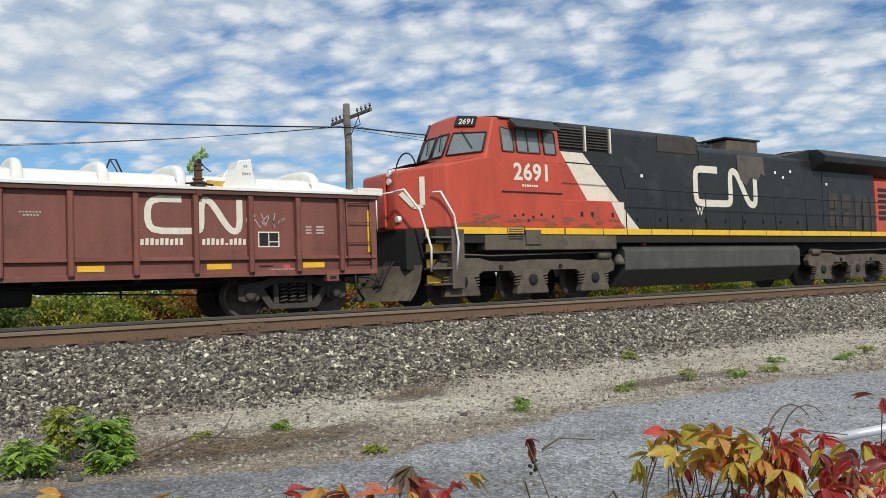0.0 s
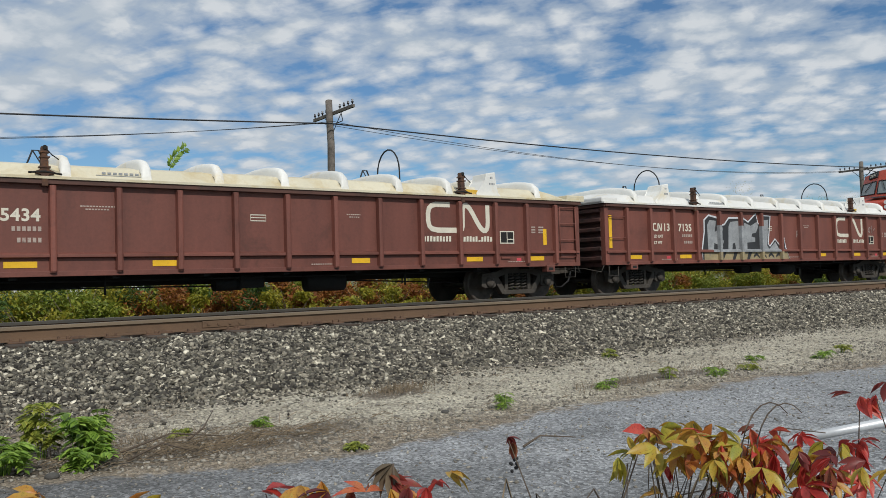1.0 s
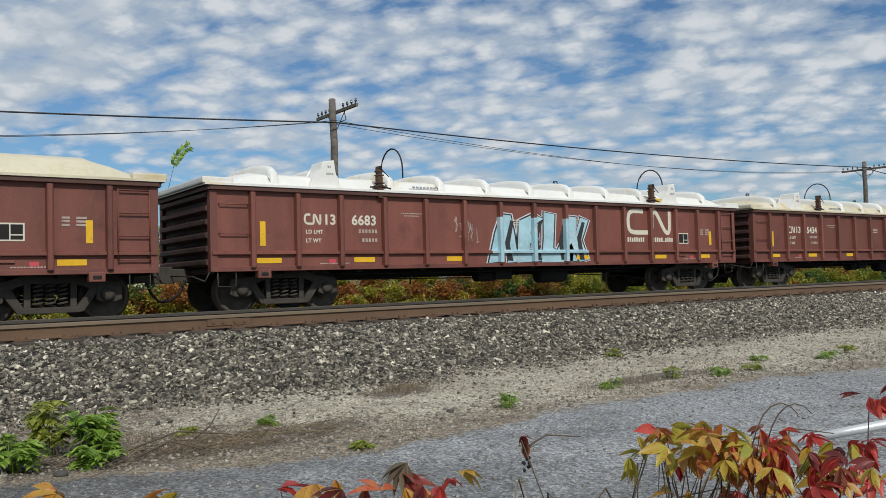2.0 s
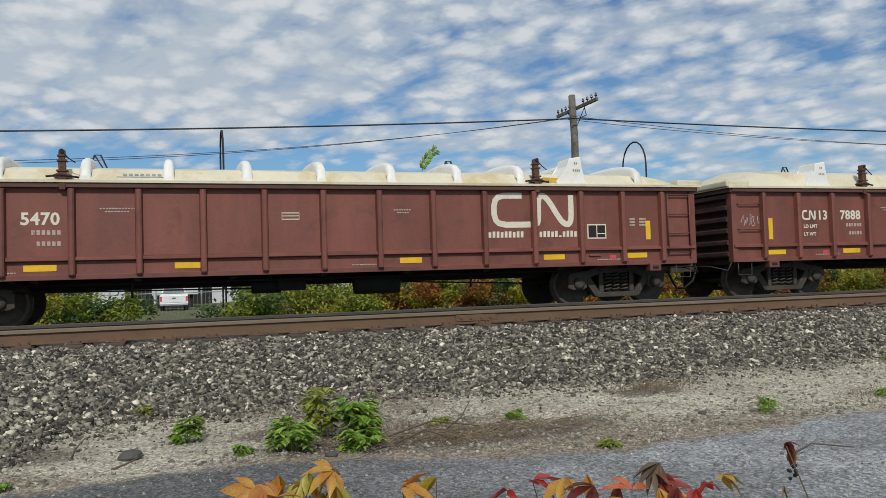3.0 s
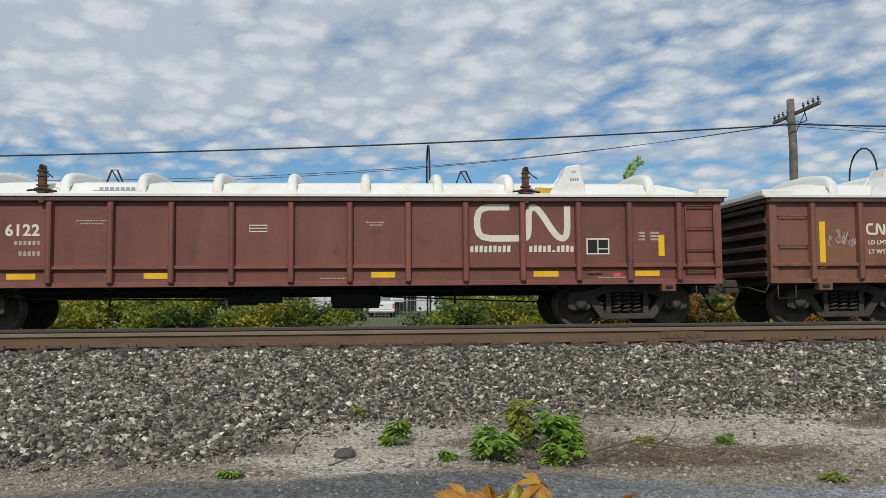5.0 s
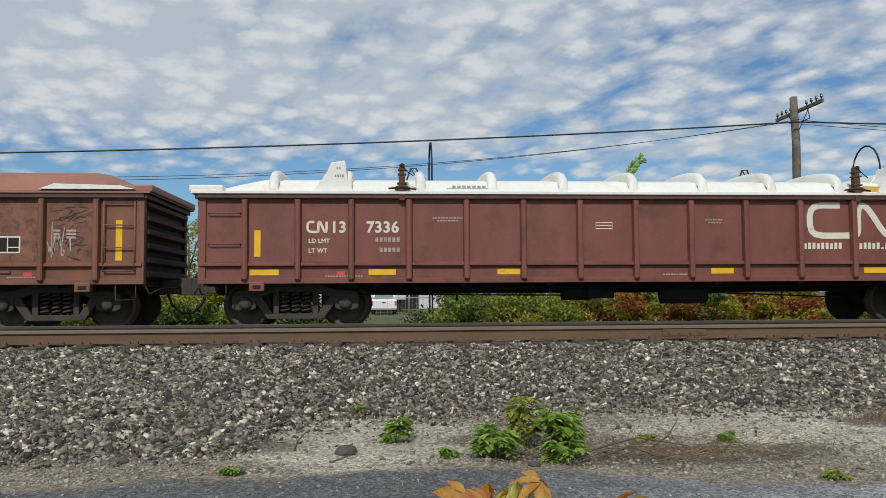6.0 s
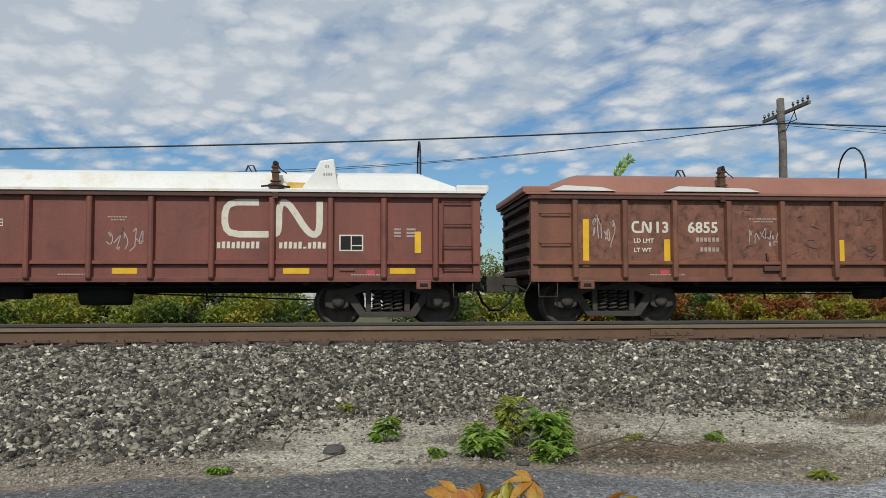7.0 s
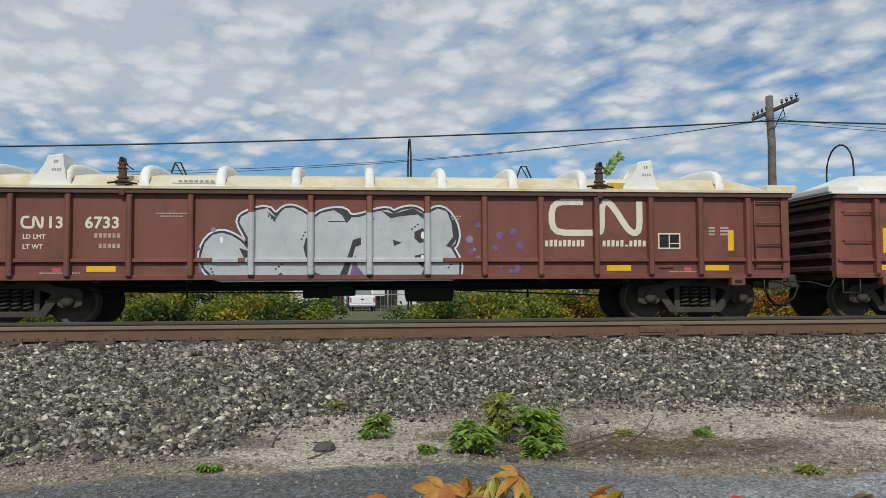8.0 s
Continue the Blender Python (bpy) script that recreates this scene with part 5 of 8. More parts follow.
    if end_bars:
        uprights = [(-7.50, 1.22, 2.06), (7.60, 1.22, 2.06)]
    if number == "6855":
        uprights = [(-6.72, 1.06, 1.92), (-5.22, 1.08, 1.56), (-1.9, 1.08, 1.56), (1.16, 1.10, 1.58), (4.24, 1.10, 1.58), (7.30, 1.2, 1.9)]
    for x, z0, z1 in uprights:
        bm = bmesh.new()
        plate(bm, x - 0.055, x + 0.055, z0, z1, FACE, 0.004)
        part("reflector", bm, M_YELLOW, car, "upright yellow reflector strip")
    bm = bmesh.new()
    plate(bm, -5.35, -5.2, 0.93, 1.0, FACE)
    plate(bm, 5.72, 5.86, 0.93, 1.0, FACE)
    part("sticker", bm, M_PINK, car, "small red sticker")
    bm = bmesh.new()
    prism(bm, [(5.25, 0.985), (5.52, 0.985), (5.50, 1.03), (5.27, 1.03)], FACE - 0.03, FACE, "y", 0.006)
    part("card_holder", bm, M_WAGON, car)


def spray(car, name, shapes, mat, y, label):
    """Filled painted shapes, cut where the posts stand proud."""
    bm = bmesh.new()
    for pts in shapes:
        flat(bm, pts, y, 0.0015)
    return part(name, bm, mat, car, label)


def lines(car, name, paths, mat, y, width, label, rounds=2):
    bm = bmesh.new()
    for pts, closed in paths:
        ribbon(bm, pts, width, y, closed, rounds)
    return part(name, bm, mat, car, label)


def scribble(car, x, z, w, h, seed, label="thin pale scrawl of spray paint"):
    rng = random.Random(seed)
    paths = []
    for k in range(5):
        cx = x + w * (k + 0.5) / 5
        paths.append(([(cx + rng.uniform(-0.6, 0.6) * w / 5, z + rng.uniform(0, h)) for _ in range(6)], False))
    lines(car, "scrawl", paths, M_SCRIB, FACE - 0.002, 0.016, label)


PANELS = [
    [(0.00, 0.02), (0.30, 0.00), (0.34, 0.30), (0.62, 0.00), (1.02, 0.04), (0.70, 0.48), (0.98, 0.92), (0.62, 0.98), (0.44, 0.66), (0.42, 0.98), (0.06, 1.00), (-0.02, 0.55)],
    [(0.00, 0.00), (0.30, 0.02), (0.38, 0.24), (0.62, 0.22), (0.66, 0.00), (1.02, 0.02), (0.86, 0.60), (0.72, 0.98), (0.40, 1.00), (0.20, 0.62)],
    [(0.02, 0.00), (0.96, 0.03), (1.00, 0.24), (0.48, 0.26), (0.50, 0.42), (0.84, 0.44), (0.82, 0.60), (0.50, 0.62), (0.54, 0.78), (1.00, 0.96), (0.60, 1.05), (0.05, 0.90)],
    [(0.00, 0.00), (0.95, 0.00), (1.45, 0.02), (1.20, 0.40), (1.00, 0.28), (0.76, 0.42), (0.60, 0.24), (0.44, 0.30), (0.48, 1.00), (0.04, 1.04), (0.06, 0.5)],
]


def blob_letters(x, z0, z1, widths, seed, slant=0.06):
    """Chunky angular panels side by side, with an uneven upper edge."""
    out = []
    for i, w in enumerate(widths):
        out.append([(x + p * w + q * slant, z0 + q * (z1 - z0) * (1.0 - 0.03 * ((i + seed) % 3))) for p, q in PANELS[(i + seed) % 4]])
        x += w * 0.97
    return out


def post_paint(car, x0, x1, z0, z1, mat, rail=True):
    """Spray paint that carries on over the posts and the belt rail."""
    for p in POSTS:
        if x0 < p < x1:
            bm = bmesh.new()
            prism(bm, [(p + a, -SIDE + 0.002 + b) for a, b in ((-0.066, 0.0), (-0.048, -0.107), (-0.021, -0.1225), (0.021, -0.1225), (0.048, -0.107), (0.066, 0.0))], z0, z1, "z")
            part("graffiti_on_post", bm, mat, car, "spray paint running over a post")
    if rail:
        edges = [x0] + [p for p in POSTS if x0 < p < x1] + [x1]
        for a, b in zip(edges, edges[1:]):
            if b - a > 0.15:
                bm = bmesh.new()
                prism(bm, [(-SIDE - 0.078, 1.098), (-SIDE - 0.080, 1.098), (-SIDE - 0.080, 1.147), (-SIDE - 0.006, 1.178), (-SIDE - 0.004, 1.176), (-SIDE - 0.078, 1.145)], a + 0.06, b - 0.06, "x")
                part("graffiti_on_rail", bm, mat, car, "spray paint running over the belt rail")


def graffiti_angular(car, x, widths, z0, z1, seed, fill, low, label):
    shapes = blob_letters(x, z0, z1, widths, seed)
    lines(car, "graffiti_halo", [(s, True) for s in shapes], M_G_WHITE, FACE - 0.0008, 0.15, "pale sprayed halo line", 0)
    lines(car, "graffiti_outline", [(s, True) for s in shapes], M_G_DARK, FACE - 0.0018, 0.085, "black sprayed outline", 0)
    spray(car, "graffiti", shapes, fill, FACE - 0.0015, label)
    shade = []
    for s in shapes:
        cx, cz = sum(p[0] for p in s) / len(s), sum(p[1] for p in s) / len(s)
        shade.append([(cx + 0.10, z0 + 0.05), (cx + 0.26, z0 + 0.04), (cx + 0.16, cz), (cx + 0.30, z1 - 0.18), (cx + 0.20, z1 - 0.16), (cx + 0.02, cz + 0.05)])
    spray(car, "graffiti_shade", shade, M_G_DARK, FACE - 0.0045, "dark sprayed inner forms")
    if low:
        end = x + sum(widths) + 0.35
        spray(car, "graffiti_base", [[(x - 0.05, z0 - 0.02), (end, z0 - 0.02), (end - 0.2, z0 + 0.22), (x, z0 + 0.24)]], low, FACE - 0.0065, "ochre sprayed band along the bottom")
        zig = [(x - 0.02 + i * 0.27, z0 + (0.02 if i % 2 else 0.20)) for i in range(int((end - x) / 0.27))]
        lines(car, "graffiti_zigzag", [(zig, False)], M_G_DARK, FACE - 0.010, 0.035, "dark sprayed zigzag line", 0)


def graffiti_grey(car):
    """Angular grey forms on a black ground, over an ochre band."""
    edge = [(-3.8, 0.84), (-3.79, 1.2), (-3.68, 1.67), (-3.67, 2.0), (-3.48, 2.12), (-3.12, 2.06), (-3.07, 1.99), (-3.13, 1.82), (-2.76, 1.87), (-2.55, 2.06), (-2.07, 2.07), (-2.0, 1.98), (-1.86, 2.06), (-1.61, 1.96), (-1.23, 2.21), (-1.13, 1.91), (-0.9, 2.01), (-0.86, 2.17), (-0.51, 2.17), (-0.66, 1.34), (-0.55, 1.24), (-0.27, 1.46), (-0.04, 1.27), (0.22, 1.49), (0.25, 1.24), (0.51, 0.84)]
    lines(car, "graffiti_halo", [(edge, True)], M_G_WHITE, FACE - 0.0008, 0.10, "pale sprayed halo line", 0)
    spray(car, "graffiti_ground", [edge], M_G_DARK, FACE - 0.0012, "black sprayed ground")
    fills = [[(-3.55, 1.10), (-3.57, 1.87), (-3.45, 2.01), (-3.16, 1.99), (-3.23, 1.67), (-2.87, 1.82), (-2.84, 1.74), (-3.07, 1.53), (-2.81, 1.42), (-2.92, 1.25), (-3.27, 1.36), (-3.31, 1.10)], [(-2.63, 1.10), (-2.58, 1.83), (-2.49, 1.97), (-2.11, 2.01), (-2.06, 1.25), (-2.24, 1.10), (-2.3, 1.37), (-2.41, 1.34), (-2.45, 1.10)]]
    fills += [[(-1.93, 1.10), (-1.85, 1.66), (-1.83, 1.96), (-1.5, 1.87), (-1.17, 2.0), (-1.13, 1.85), (-1.25, 1.67), (-1.44, 1.64), (-1.48, 1.55), (-1.3, 1.52), (-1.3, 1.4), (-1.7, 1.37), (-1.71, 1.10)], [(-0.93, 1.10), (-0.85, 2.04), (-0.59, 2.07), (-0.7, 1.28), (-0.59, 1.18), (-0.27, 1.4), (-0.08, 1.18), (0.17, 1.4), (0.18, 1.10)]]
    for form in fills:
        spray(car, "graffiti", [form], M_G_GREY, FACE - 0.0028, "grey angular graffiti form")
    spray(car, "graffiti_base", [[(-3.74, 0.85), (-3.73, 1.10), (0.33, 1.10), (0.46, 0.85)]], M_G_OCHRE, FACE - 0.0028, "ochre sprayed band along the bottom")
    bars = [[(x, 0.86), (x + 0.12, 0.86), (x + 0.28, 1.10), (x + 0.10, 1.10)] for x in (-3.0, -2.45, -1.75)] + [[(x, 1.0), (x + 0.14, 1.08), (x + 0.28, 0.98), (x + 0.30, 0.90), (x + 0.14, 0.99), (x, 0.92)] for x in (-1.4, -1.05, -0.65, -0.25)]
    for form in bars:
        spray(car, "graffiti_stroke", [form], M_G_DARK, FACE - 0.0044, "dark sprayed stroke across the band")


def graffiti_bubbles(car):
    edge = [(-2.67, 0.83), (-2.83, 0.99), (-2.9, 1.18), (-2.83, 1.43), (-2.7, 1.57), (-2.54, 1.61), (-2.38, 1.56), (-2.22, 1.46), (-2.06, 1.27), (-2.03, 1.35), (-2.11, 1.54), (-2.25, 1.79), (-2.22, 1.89), (-2.04, 1.98), (-1.77, 2.04), (-1.63, 1.89), (-1.47, 2.04), (-1.33, 2.05), (-1.17, 1.98), (-0.99, 1.85), (-0.84, 1.96), (-0.62, 2.01), (-0.43, 2.0), (-0.35, 1.88)]
    edge += [(-0.18, 1.89), (0.12, 1.99), (0.32, 2.02), (0.43, 1.95), (0.57, 2.02), (0.77, 2.05), (0.91, 1.99), (1.02, 1.88), (1.05, 1.97), (1.21, 2.05), (1.36, 2.0), (1.5, 1.8), (1.55, 1.6), (1.52, 1.43), (1.44, 1.35), (1.52, 1.21), (1.59, 1.07), (1.58, 0.84)]
    lines(car, "graffiti_halo", [(edge, True)], M_G_WHITE, FACE - 0.0008, 0.15, "pale sprayed halo line", 1)
    lines(car, "graffiti_outline", [(edge, True)], M_G_DARK, FACE - 0.0016, 0.085, "black sprayed outline", 1)
    spray(car, "graffiti", [edge], M_G_SILVER, FACE - 0.0015, "large white bubble graffiti with black outlines")
    lines(car, "graffiti_outline", [([(-2.8, 1.12), (-2.4, 1.10), (-2.05, 1.12)], False), ([(-1.9, 1.12), (-1.2, 1.10)], False), ([(0.2, 1.12), (0.8, 1.10), (1.45, 1.12)], False)], M_G_DARK, FACE - 0.006, 0.03, "thin dark sprayed line", 0)
    inner = [[(-1.0, 1.64), (-1.11, 1.51), (-1.15, 1.35), (-1.1, 1.16), (-0.99, 1.02), (-0.98, 1.29)], [(-1.16, 0.84), (-0.99, 0.94), (-0.78, 0.84)], [(0.41, 1.49), (0.57, 1.44), (0.43, 1.38)],
             [(-0.29, 1.49), (-0.15, 1.53), (-0.15, 1.4), (-0.25, 1.36), (-0.35, 0.99), (-0.4, 0.84), (-0.54, 0.84), (-0.43, 1.07), (-0.35, 1.29)], [(-2.25, 1.35), (-2.09, 1.29), (-2.04, 1.18), (-2.16, 1.16), (-2.2, 1.24)], [(-1.62, 0.84), (-1.54, 0.92), (-1.46, 0.84)]]
    inner += [[(0.79, 1.63), (0.93, 1.7), (1.03, 1.63), (1.0, 1.46), (0.88, 1.43), (0.79, 1.52)], [(0.79, 1.21), (0.99, 1.25), (1.04, 1.15), (0.96, 1.04), (1.01, 0.84), (0.9, 0.84), (0.96, 0.99), (0.82, 1.1)], [(-1.79, 1.99), (-1.63, 1.88), (-1.52, 2.01), (-1.65, 1.81)], [(-0.62, 2.01), (-0.43, 2.0), (-0.32, 1.87), (-0.4, 1.78), (-0.48, 1.92)]]
    inner += [[(0.21, 2.0), (0.43, 1.95), (0.77, 2.05), (0.96, 1.94), (0.99, 1.83), (0.85, 1.94), (0.49, 1.9), (0.37, 1.87)], [(1.38, 1.97), (1.52, 1.77), (1.56, 1.55), (1.44, 1.35), (1.35, 1.38), (1.48, 1.55), (1.45, 1.8)]]
    for form in inner:
        spray(car, "graffiti_shade", [form], M_G_DARK, FACE - 0.0035, "dark sprayed inner form")
    spray(car, "graffiti_shade", [[(-0.25, 1.24), (-0.21, 1.02), (-0.07, 0.84), (-0.35, 0.84)]], M_G_PURPLE, FACE - 0.0035, "purple sprayed inner form")
    ring = [(0.5 * math.cos(a * 0.785), math.sin(a * 0.785)) for a in range(8)]
    spray(car, "graffiti_glint", [[(cx + r * p, cz + r * q) for p, q in ring] for cx, cz, r in ((0.94, 1.57, 0.07), (0.93, 1.17, 0.06), (-2.55, 1.48, 0.06))], M_WHITE, FACE - 0.0055, "small white sprayed glints")
    bits = []
    for sx, sz, dx, dz in ((-1.75, 1.9, 0.05, -0.04), (-1.12, 1.62, -0.03, -0.06), (-1.62, 0.98, 0.05, 0.04), (-0.05, 1.84, 0.06, 0.01), (0.75, 1.68, 0.05, 0.04), (1.40, 1.0, 0.04, 0.05), (-2.72, 0.98, 0.02, -0.05), (0.02, 0.9, -0.03, 0.05)):
        for k in range(3):
            bits.append([(sx + dx * k + 0.017 * p * 2, sz + dz * k + 0.017 * q) for p, q in ring])
    tagged(spray(car, "graffiti_dots", bits, M_G_DARK, FACE - 0.0035, "small dark sprayed dots"), kind="stuff")
    rng = random.Random(4)
    dots = []
    for _ in range(30):
        cx = rng.choice((rng.uniform(-3.3, -2.4), rng.uniform(1.75, 2.8)))
        cz, r = rng.uniform(0.92, 1.75), rng.uniform(0.03, 0.075)
        dots.append([(cx + r * math.cos(a * 0.785), cz + r * math.sin(a * 0.785)) for a in range(8)])
    for k, dot in enumerate(dots):
        spray(car, "spray_dot", [dot], M_G_PURPLE if k % 3 else M_G_VIOLET, FACE - 0.0004 - 0.00003 * k, "soft purple sprayed dot")


def chalk_rings(car):
    paths = []
    for cx, w in ((-2.55, 0.38), (-1.53, 0.40), (-0.5, 0.36), (0.5, 0.34)):
        for k in range(2):
            paths.append(([(cx + (w + 0.02 * k) * math.cos(a * 0.393), 1.66 + (0.40 - 0.02 * k) * math.sin(a * 0.393)) for a in range(16)], True))
    for i in range(6):
        paths.append(([(-2.8, 1.45 + i * 0.06), (-2.3, 1.46 + i * 0.06)], False))
    for cx in (-0.5, 0.5):
        paths.append(([(cx - 0.3, 1.68), (cx + 0.25, 1.70)], False))
        paths.append(([(cx - 0.3, 1.95), (cx + 0.1, 2.0), (cx + 0.2, 1.8), (cx - 0.2, 1.7)], False))
    lines(car, "chalk_drawing", paths, M_SCRIB, FACE - 0.002, 0.028, "four pale drawn rings of spray paint")
    lines(car, "dark_mark", [([(1.28, 1.46), (1.32, 1.58), (1.74, 1.62), (1.80, 1.74)], False), ([(1.30, 1.45), (1.7, 1.50)], False)], M_G_DARK, FACE - 0.002, 0.05, "dark brushed mark", 0)


def worn_patches(car):
    rng = random.Random(77)
    scuffed = surf("scuffed_brown_paint", (0.200, 0.085, 0.053), 0.7, 0, 0.30, 4.0, 40, (0.045, 0.021, 0.016), 0.56, 0.15)
    for a, b in zip(POSTS, POSTS[1:]):
        bm = bmesh.new()
        plate(bm, a + 0.075, b - 0.075, 1.19, 2.24, -SIDE - 0.0005, 0.0015)
        part("scuffed_panel", bm, scuffed, car, "side panel with dark peeled paint")
    peeled = surf("peeled_dark_paint", (0.040, 0.020, 0.015), 0.7, 0, 0.3, 5, 40, (0.075, 0.032, 0.024), 0.4, bump=0.1)
    bm = bmesh.new()
    for i in range(170):
        cx, cz = rng.choice((rng.uniform(-3.9, 2.9), rng.uniform(5.8, 6.9))), 1.18 + 0.98 * rng.random() ** 0.8
        if min(abs(cx - p) for p in POSTS) < 0.24:
            continue
        lean, long, thick = rng.choice((0.0, 0.25, -0.2, 0.6)) + rng.uniform(-0.3, 0.3), rng.uniform(0.04, 0.15), rng.uniform(0.006, 0.018)
        ca, sa = math.cos(lean), math.sin(lean)
        bow = rng.uniform(-0.3, 0.3) * long
        top = [(u, thick * rng.uniform(0.4, 1.0) * (1 - u * u) + bow * u * u) for u in (-1.0, -0.5, 0.0, 0.5, 1.0)]
        low = [(u, -thick * rng.uniform(0.4, 1.0) + bow * u * u) for u in (0.6, 0.1, -0.4)]
        pts = [(cx + u * long * ca - v * sa, cz + u * long * sa + v * ca) for u, v in top + low]
        flat(bm, pts, FACE + 0.0009 - i * 0.000004, 0.0015)
    tagged(part("peeled_paint", bm, peeled, car, "dark peeled patches of paint"), kind="stuff")


def centre_streak(car):
    rng = random.Random(6)
    left, right = [], []
    for k in range(15):
        z = 0.86 + 1.40 * k / 14
        c = 0.010 * math.sin(k * 1.3)
        left.append((c - rng.uniform(0.001, 0.034), z))
        right.append((c + rng.uniform(0.001, 0.034), z))
    spray(car, "post_streak", [left + right[::-1]], M_WHITE, -SIDE - 0.1215, "ragged white paint streak down the middle post")


def build_train():
    base = build_gondola()
    # number, prefix, cover, reflectors
    plan = [("7135", "13", "ribbed", False), ("5434", "13", "cream", False), ("6683", "13", "ribbed", False), ("7888", "13", "old", False), ("5470", "13", "cream", False), ("6539", "13", "cream", False),
            ("8113", "18", "ribbed", True), ("6122", "13", "ribbed", False), ("7336", "13", "ribbed", False), ("6855", "13", "brown", True), ("5296", "13", "plain", False), ("6733", "13", "cream", False)]
    words = {"ribbed": "under a white ribbed cover", "cream": "under a yellowed ribbed cover", "plain": "under a smooth white cover", "old": "under a smooth yellowed cover", "brown": "under a patched brown cover"}
    extra = {0: " with grey angular graffiti", 2: " with pale blue graffiti", 3: " with a white arrow", 5: " with four chalky rings", 6: " with upright yellow reflectors", 11: " with white bubble graffiti"}
    cars = [base] + [copy_thing(base, pose(0, 0, 0)) for _ in plan[1:]]
    for i, (car, (num, pre, style, tall)) in enumerate(zip(cars, plan)):
        tagged(car, "brown-red gondola wagon " + words[style] + extra.get(i, ""))
        add_cover(car, style)
        if i == 7:
            add_marks(car, "6122", pre, tall)
        else:
            add_marks(car, num, pre, tall, i == 0)
        car.location = (FIRST - PITCH * i, 0, 0)
    graffiti_grey(cars[0])
    post_paint(cars[0], -3.45, 0.0, 1.10, 1.86, M_G_GREY)
    post_paint(cars[0], -3.45, 0.3, 0.87, 1.10, M_G_OCHRE, False)
    scribble(cars[0], 5.02, 1.68, 0.75, 0.3, 12)
    scribble(cars[0], 0.9, 1.5, 0.2, 0.3, 13)
    graffiti_angular(cars[2], -1.35, (0.85, 0.8, 0.8, 0.75), 0.88, 2.02, 1, M_G_BLUE, None, "pale blue and white graffiti letters with black outlines")
    post_paint(cars[2], -1.35, 1.8, 0.9, 1.92, M_G_BLUE)
    scribble(cars[2], -2.3, 1.3, 0.7, 0.7, 14)
    centre_streak(cars[3])
    lines(cars[3], "arrow_mark", [([(-0.42, 1.24), (-0.42, 0.90)], False), ([(-0.55, 1.03), (-0.42, 0.90), (-0.29, 1.03)], False)], M_WHITE, FACE - 0.002, 0.035, "white painted downward arrow", 0)
    scribble(cars[3], -7.5, 1.55, 0.5, 0.25, 15)
    chalk_rings(cars[5])
    centre_streak(cars[6])
    scribble(cars[6], -6.6, 1.4, 0.6, 0.4, 16)
    scribble(cars[6], 5.05, 1.72, 0.4, 0.15, 17)
    lines(cars[6], "round_drawing", [([(-0.62 + 0.16 * math.cos(a * 0.6283), 1.42 + 0.19 * math.sin(a * 0.6283)) for a in range(10)], True)], M_SCRIB, FACE - 0.002, 0.02, "small round chalk drawing")
    for car in (cars[6], cars[9]):
        for ob in car.children_recursive:
            if ob.type == "MESH" and ob.data.materials and ob.data.materials[0] == M_WAGON:
                ob.material_slots[0].link = "OBJECT"
                ob.material_slots[0].material = M_WAGON_BROWN
    lines(cars[6], "chalk_drawing", [([(-0.70, 1.45), (-0.64, 1.48), (-0.66, 1.42)], True), ([(-0.58, 1.45), (-0.53, 1.48), (-0.54, 1.42)], True), ([(-0.70, 1.32), (-0.62, 1.34), (-0.54, 1.32)], False)], M_SCRIB, FACE - 0.002, 0.014, "small face-like chalk marks", 1)
    lines(cars[6], "arrow_mark", [([(-0.16, 1.86), (0.0, 2.02), (0.16, 1.86)], False)], M_SCRIB, -SIDE - 0.1235, 0.045, "pale painted arrow head", 0)
    scribble(cars[6], -0.30, 1.55, 0.16, 0.25, 31)
    scribble(cars[6], 0.14, 1.55, 0.16, 0.25, 32)
    scribble(cars[6], 0.42, 1.6, 0.45, 0.3, 33)
    scribble(cars[6], -5.2, 1.28, 0.35, 0.35, 34)
    scribble(cars[6], 3.3, 1.12, 0.45, 0.22, 35)
    for car in (cars[6], cars[9]):
        # a bolted brake plate on the lower side
        bm = bmesh.new()
        for dx in (0.0, 0.26):
            tube(bm, [(-3.35 + dx, FACE, 1.30), (-3.35 + dx, FACE - 0.05, 1.28), (-3.35 + dx, FACE - 0.05, 1.12)], 0.018, 6)
        box(bm, -3.42, -3.02, FACE - 0.06, FACE, 0.98, 1.07, 0.012)
        part("side_bracket", bm, M_CHORD, car, "small dark bracket on the side")
    worn_patches(cars[9])
    centre_streak(cars[9])
    scribble(cars[9], -6.75, 1.35, 0.6, 0.75, 18)
    scribble(cars[9], -3.7, 1.4, 0.6, 0.4, 19)
    scribble(cars[9], 2.2, 1.5, 0.6, 0.25, 20)
    scribble(cars[9], 6.1, 1.2, 0.4, 0.7, 23)
    scribble(cars[10], 1.3, 1.3, 0.6, 0.5, 21)
    graffiti_bubbles(cars[11])
    post_paint(cars[11], -2.2, 1.35, 0.88, 1.96, M_G_SILVER)
    post_paint(cars[11], -2.75, -2.2, 1.0, 1.2, M_G_SILVER)
    return cars


CARS = build_train()


# ------------------------------------------------------------------ the locomotive
LOCO_X = 19.6


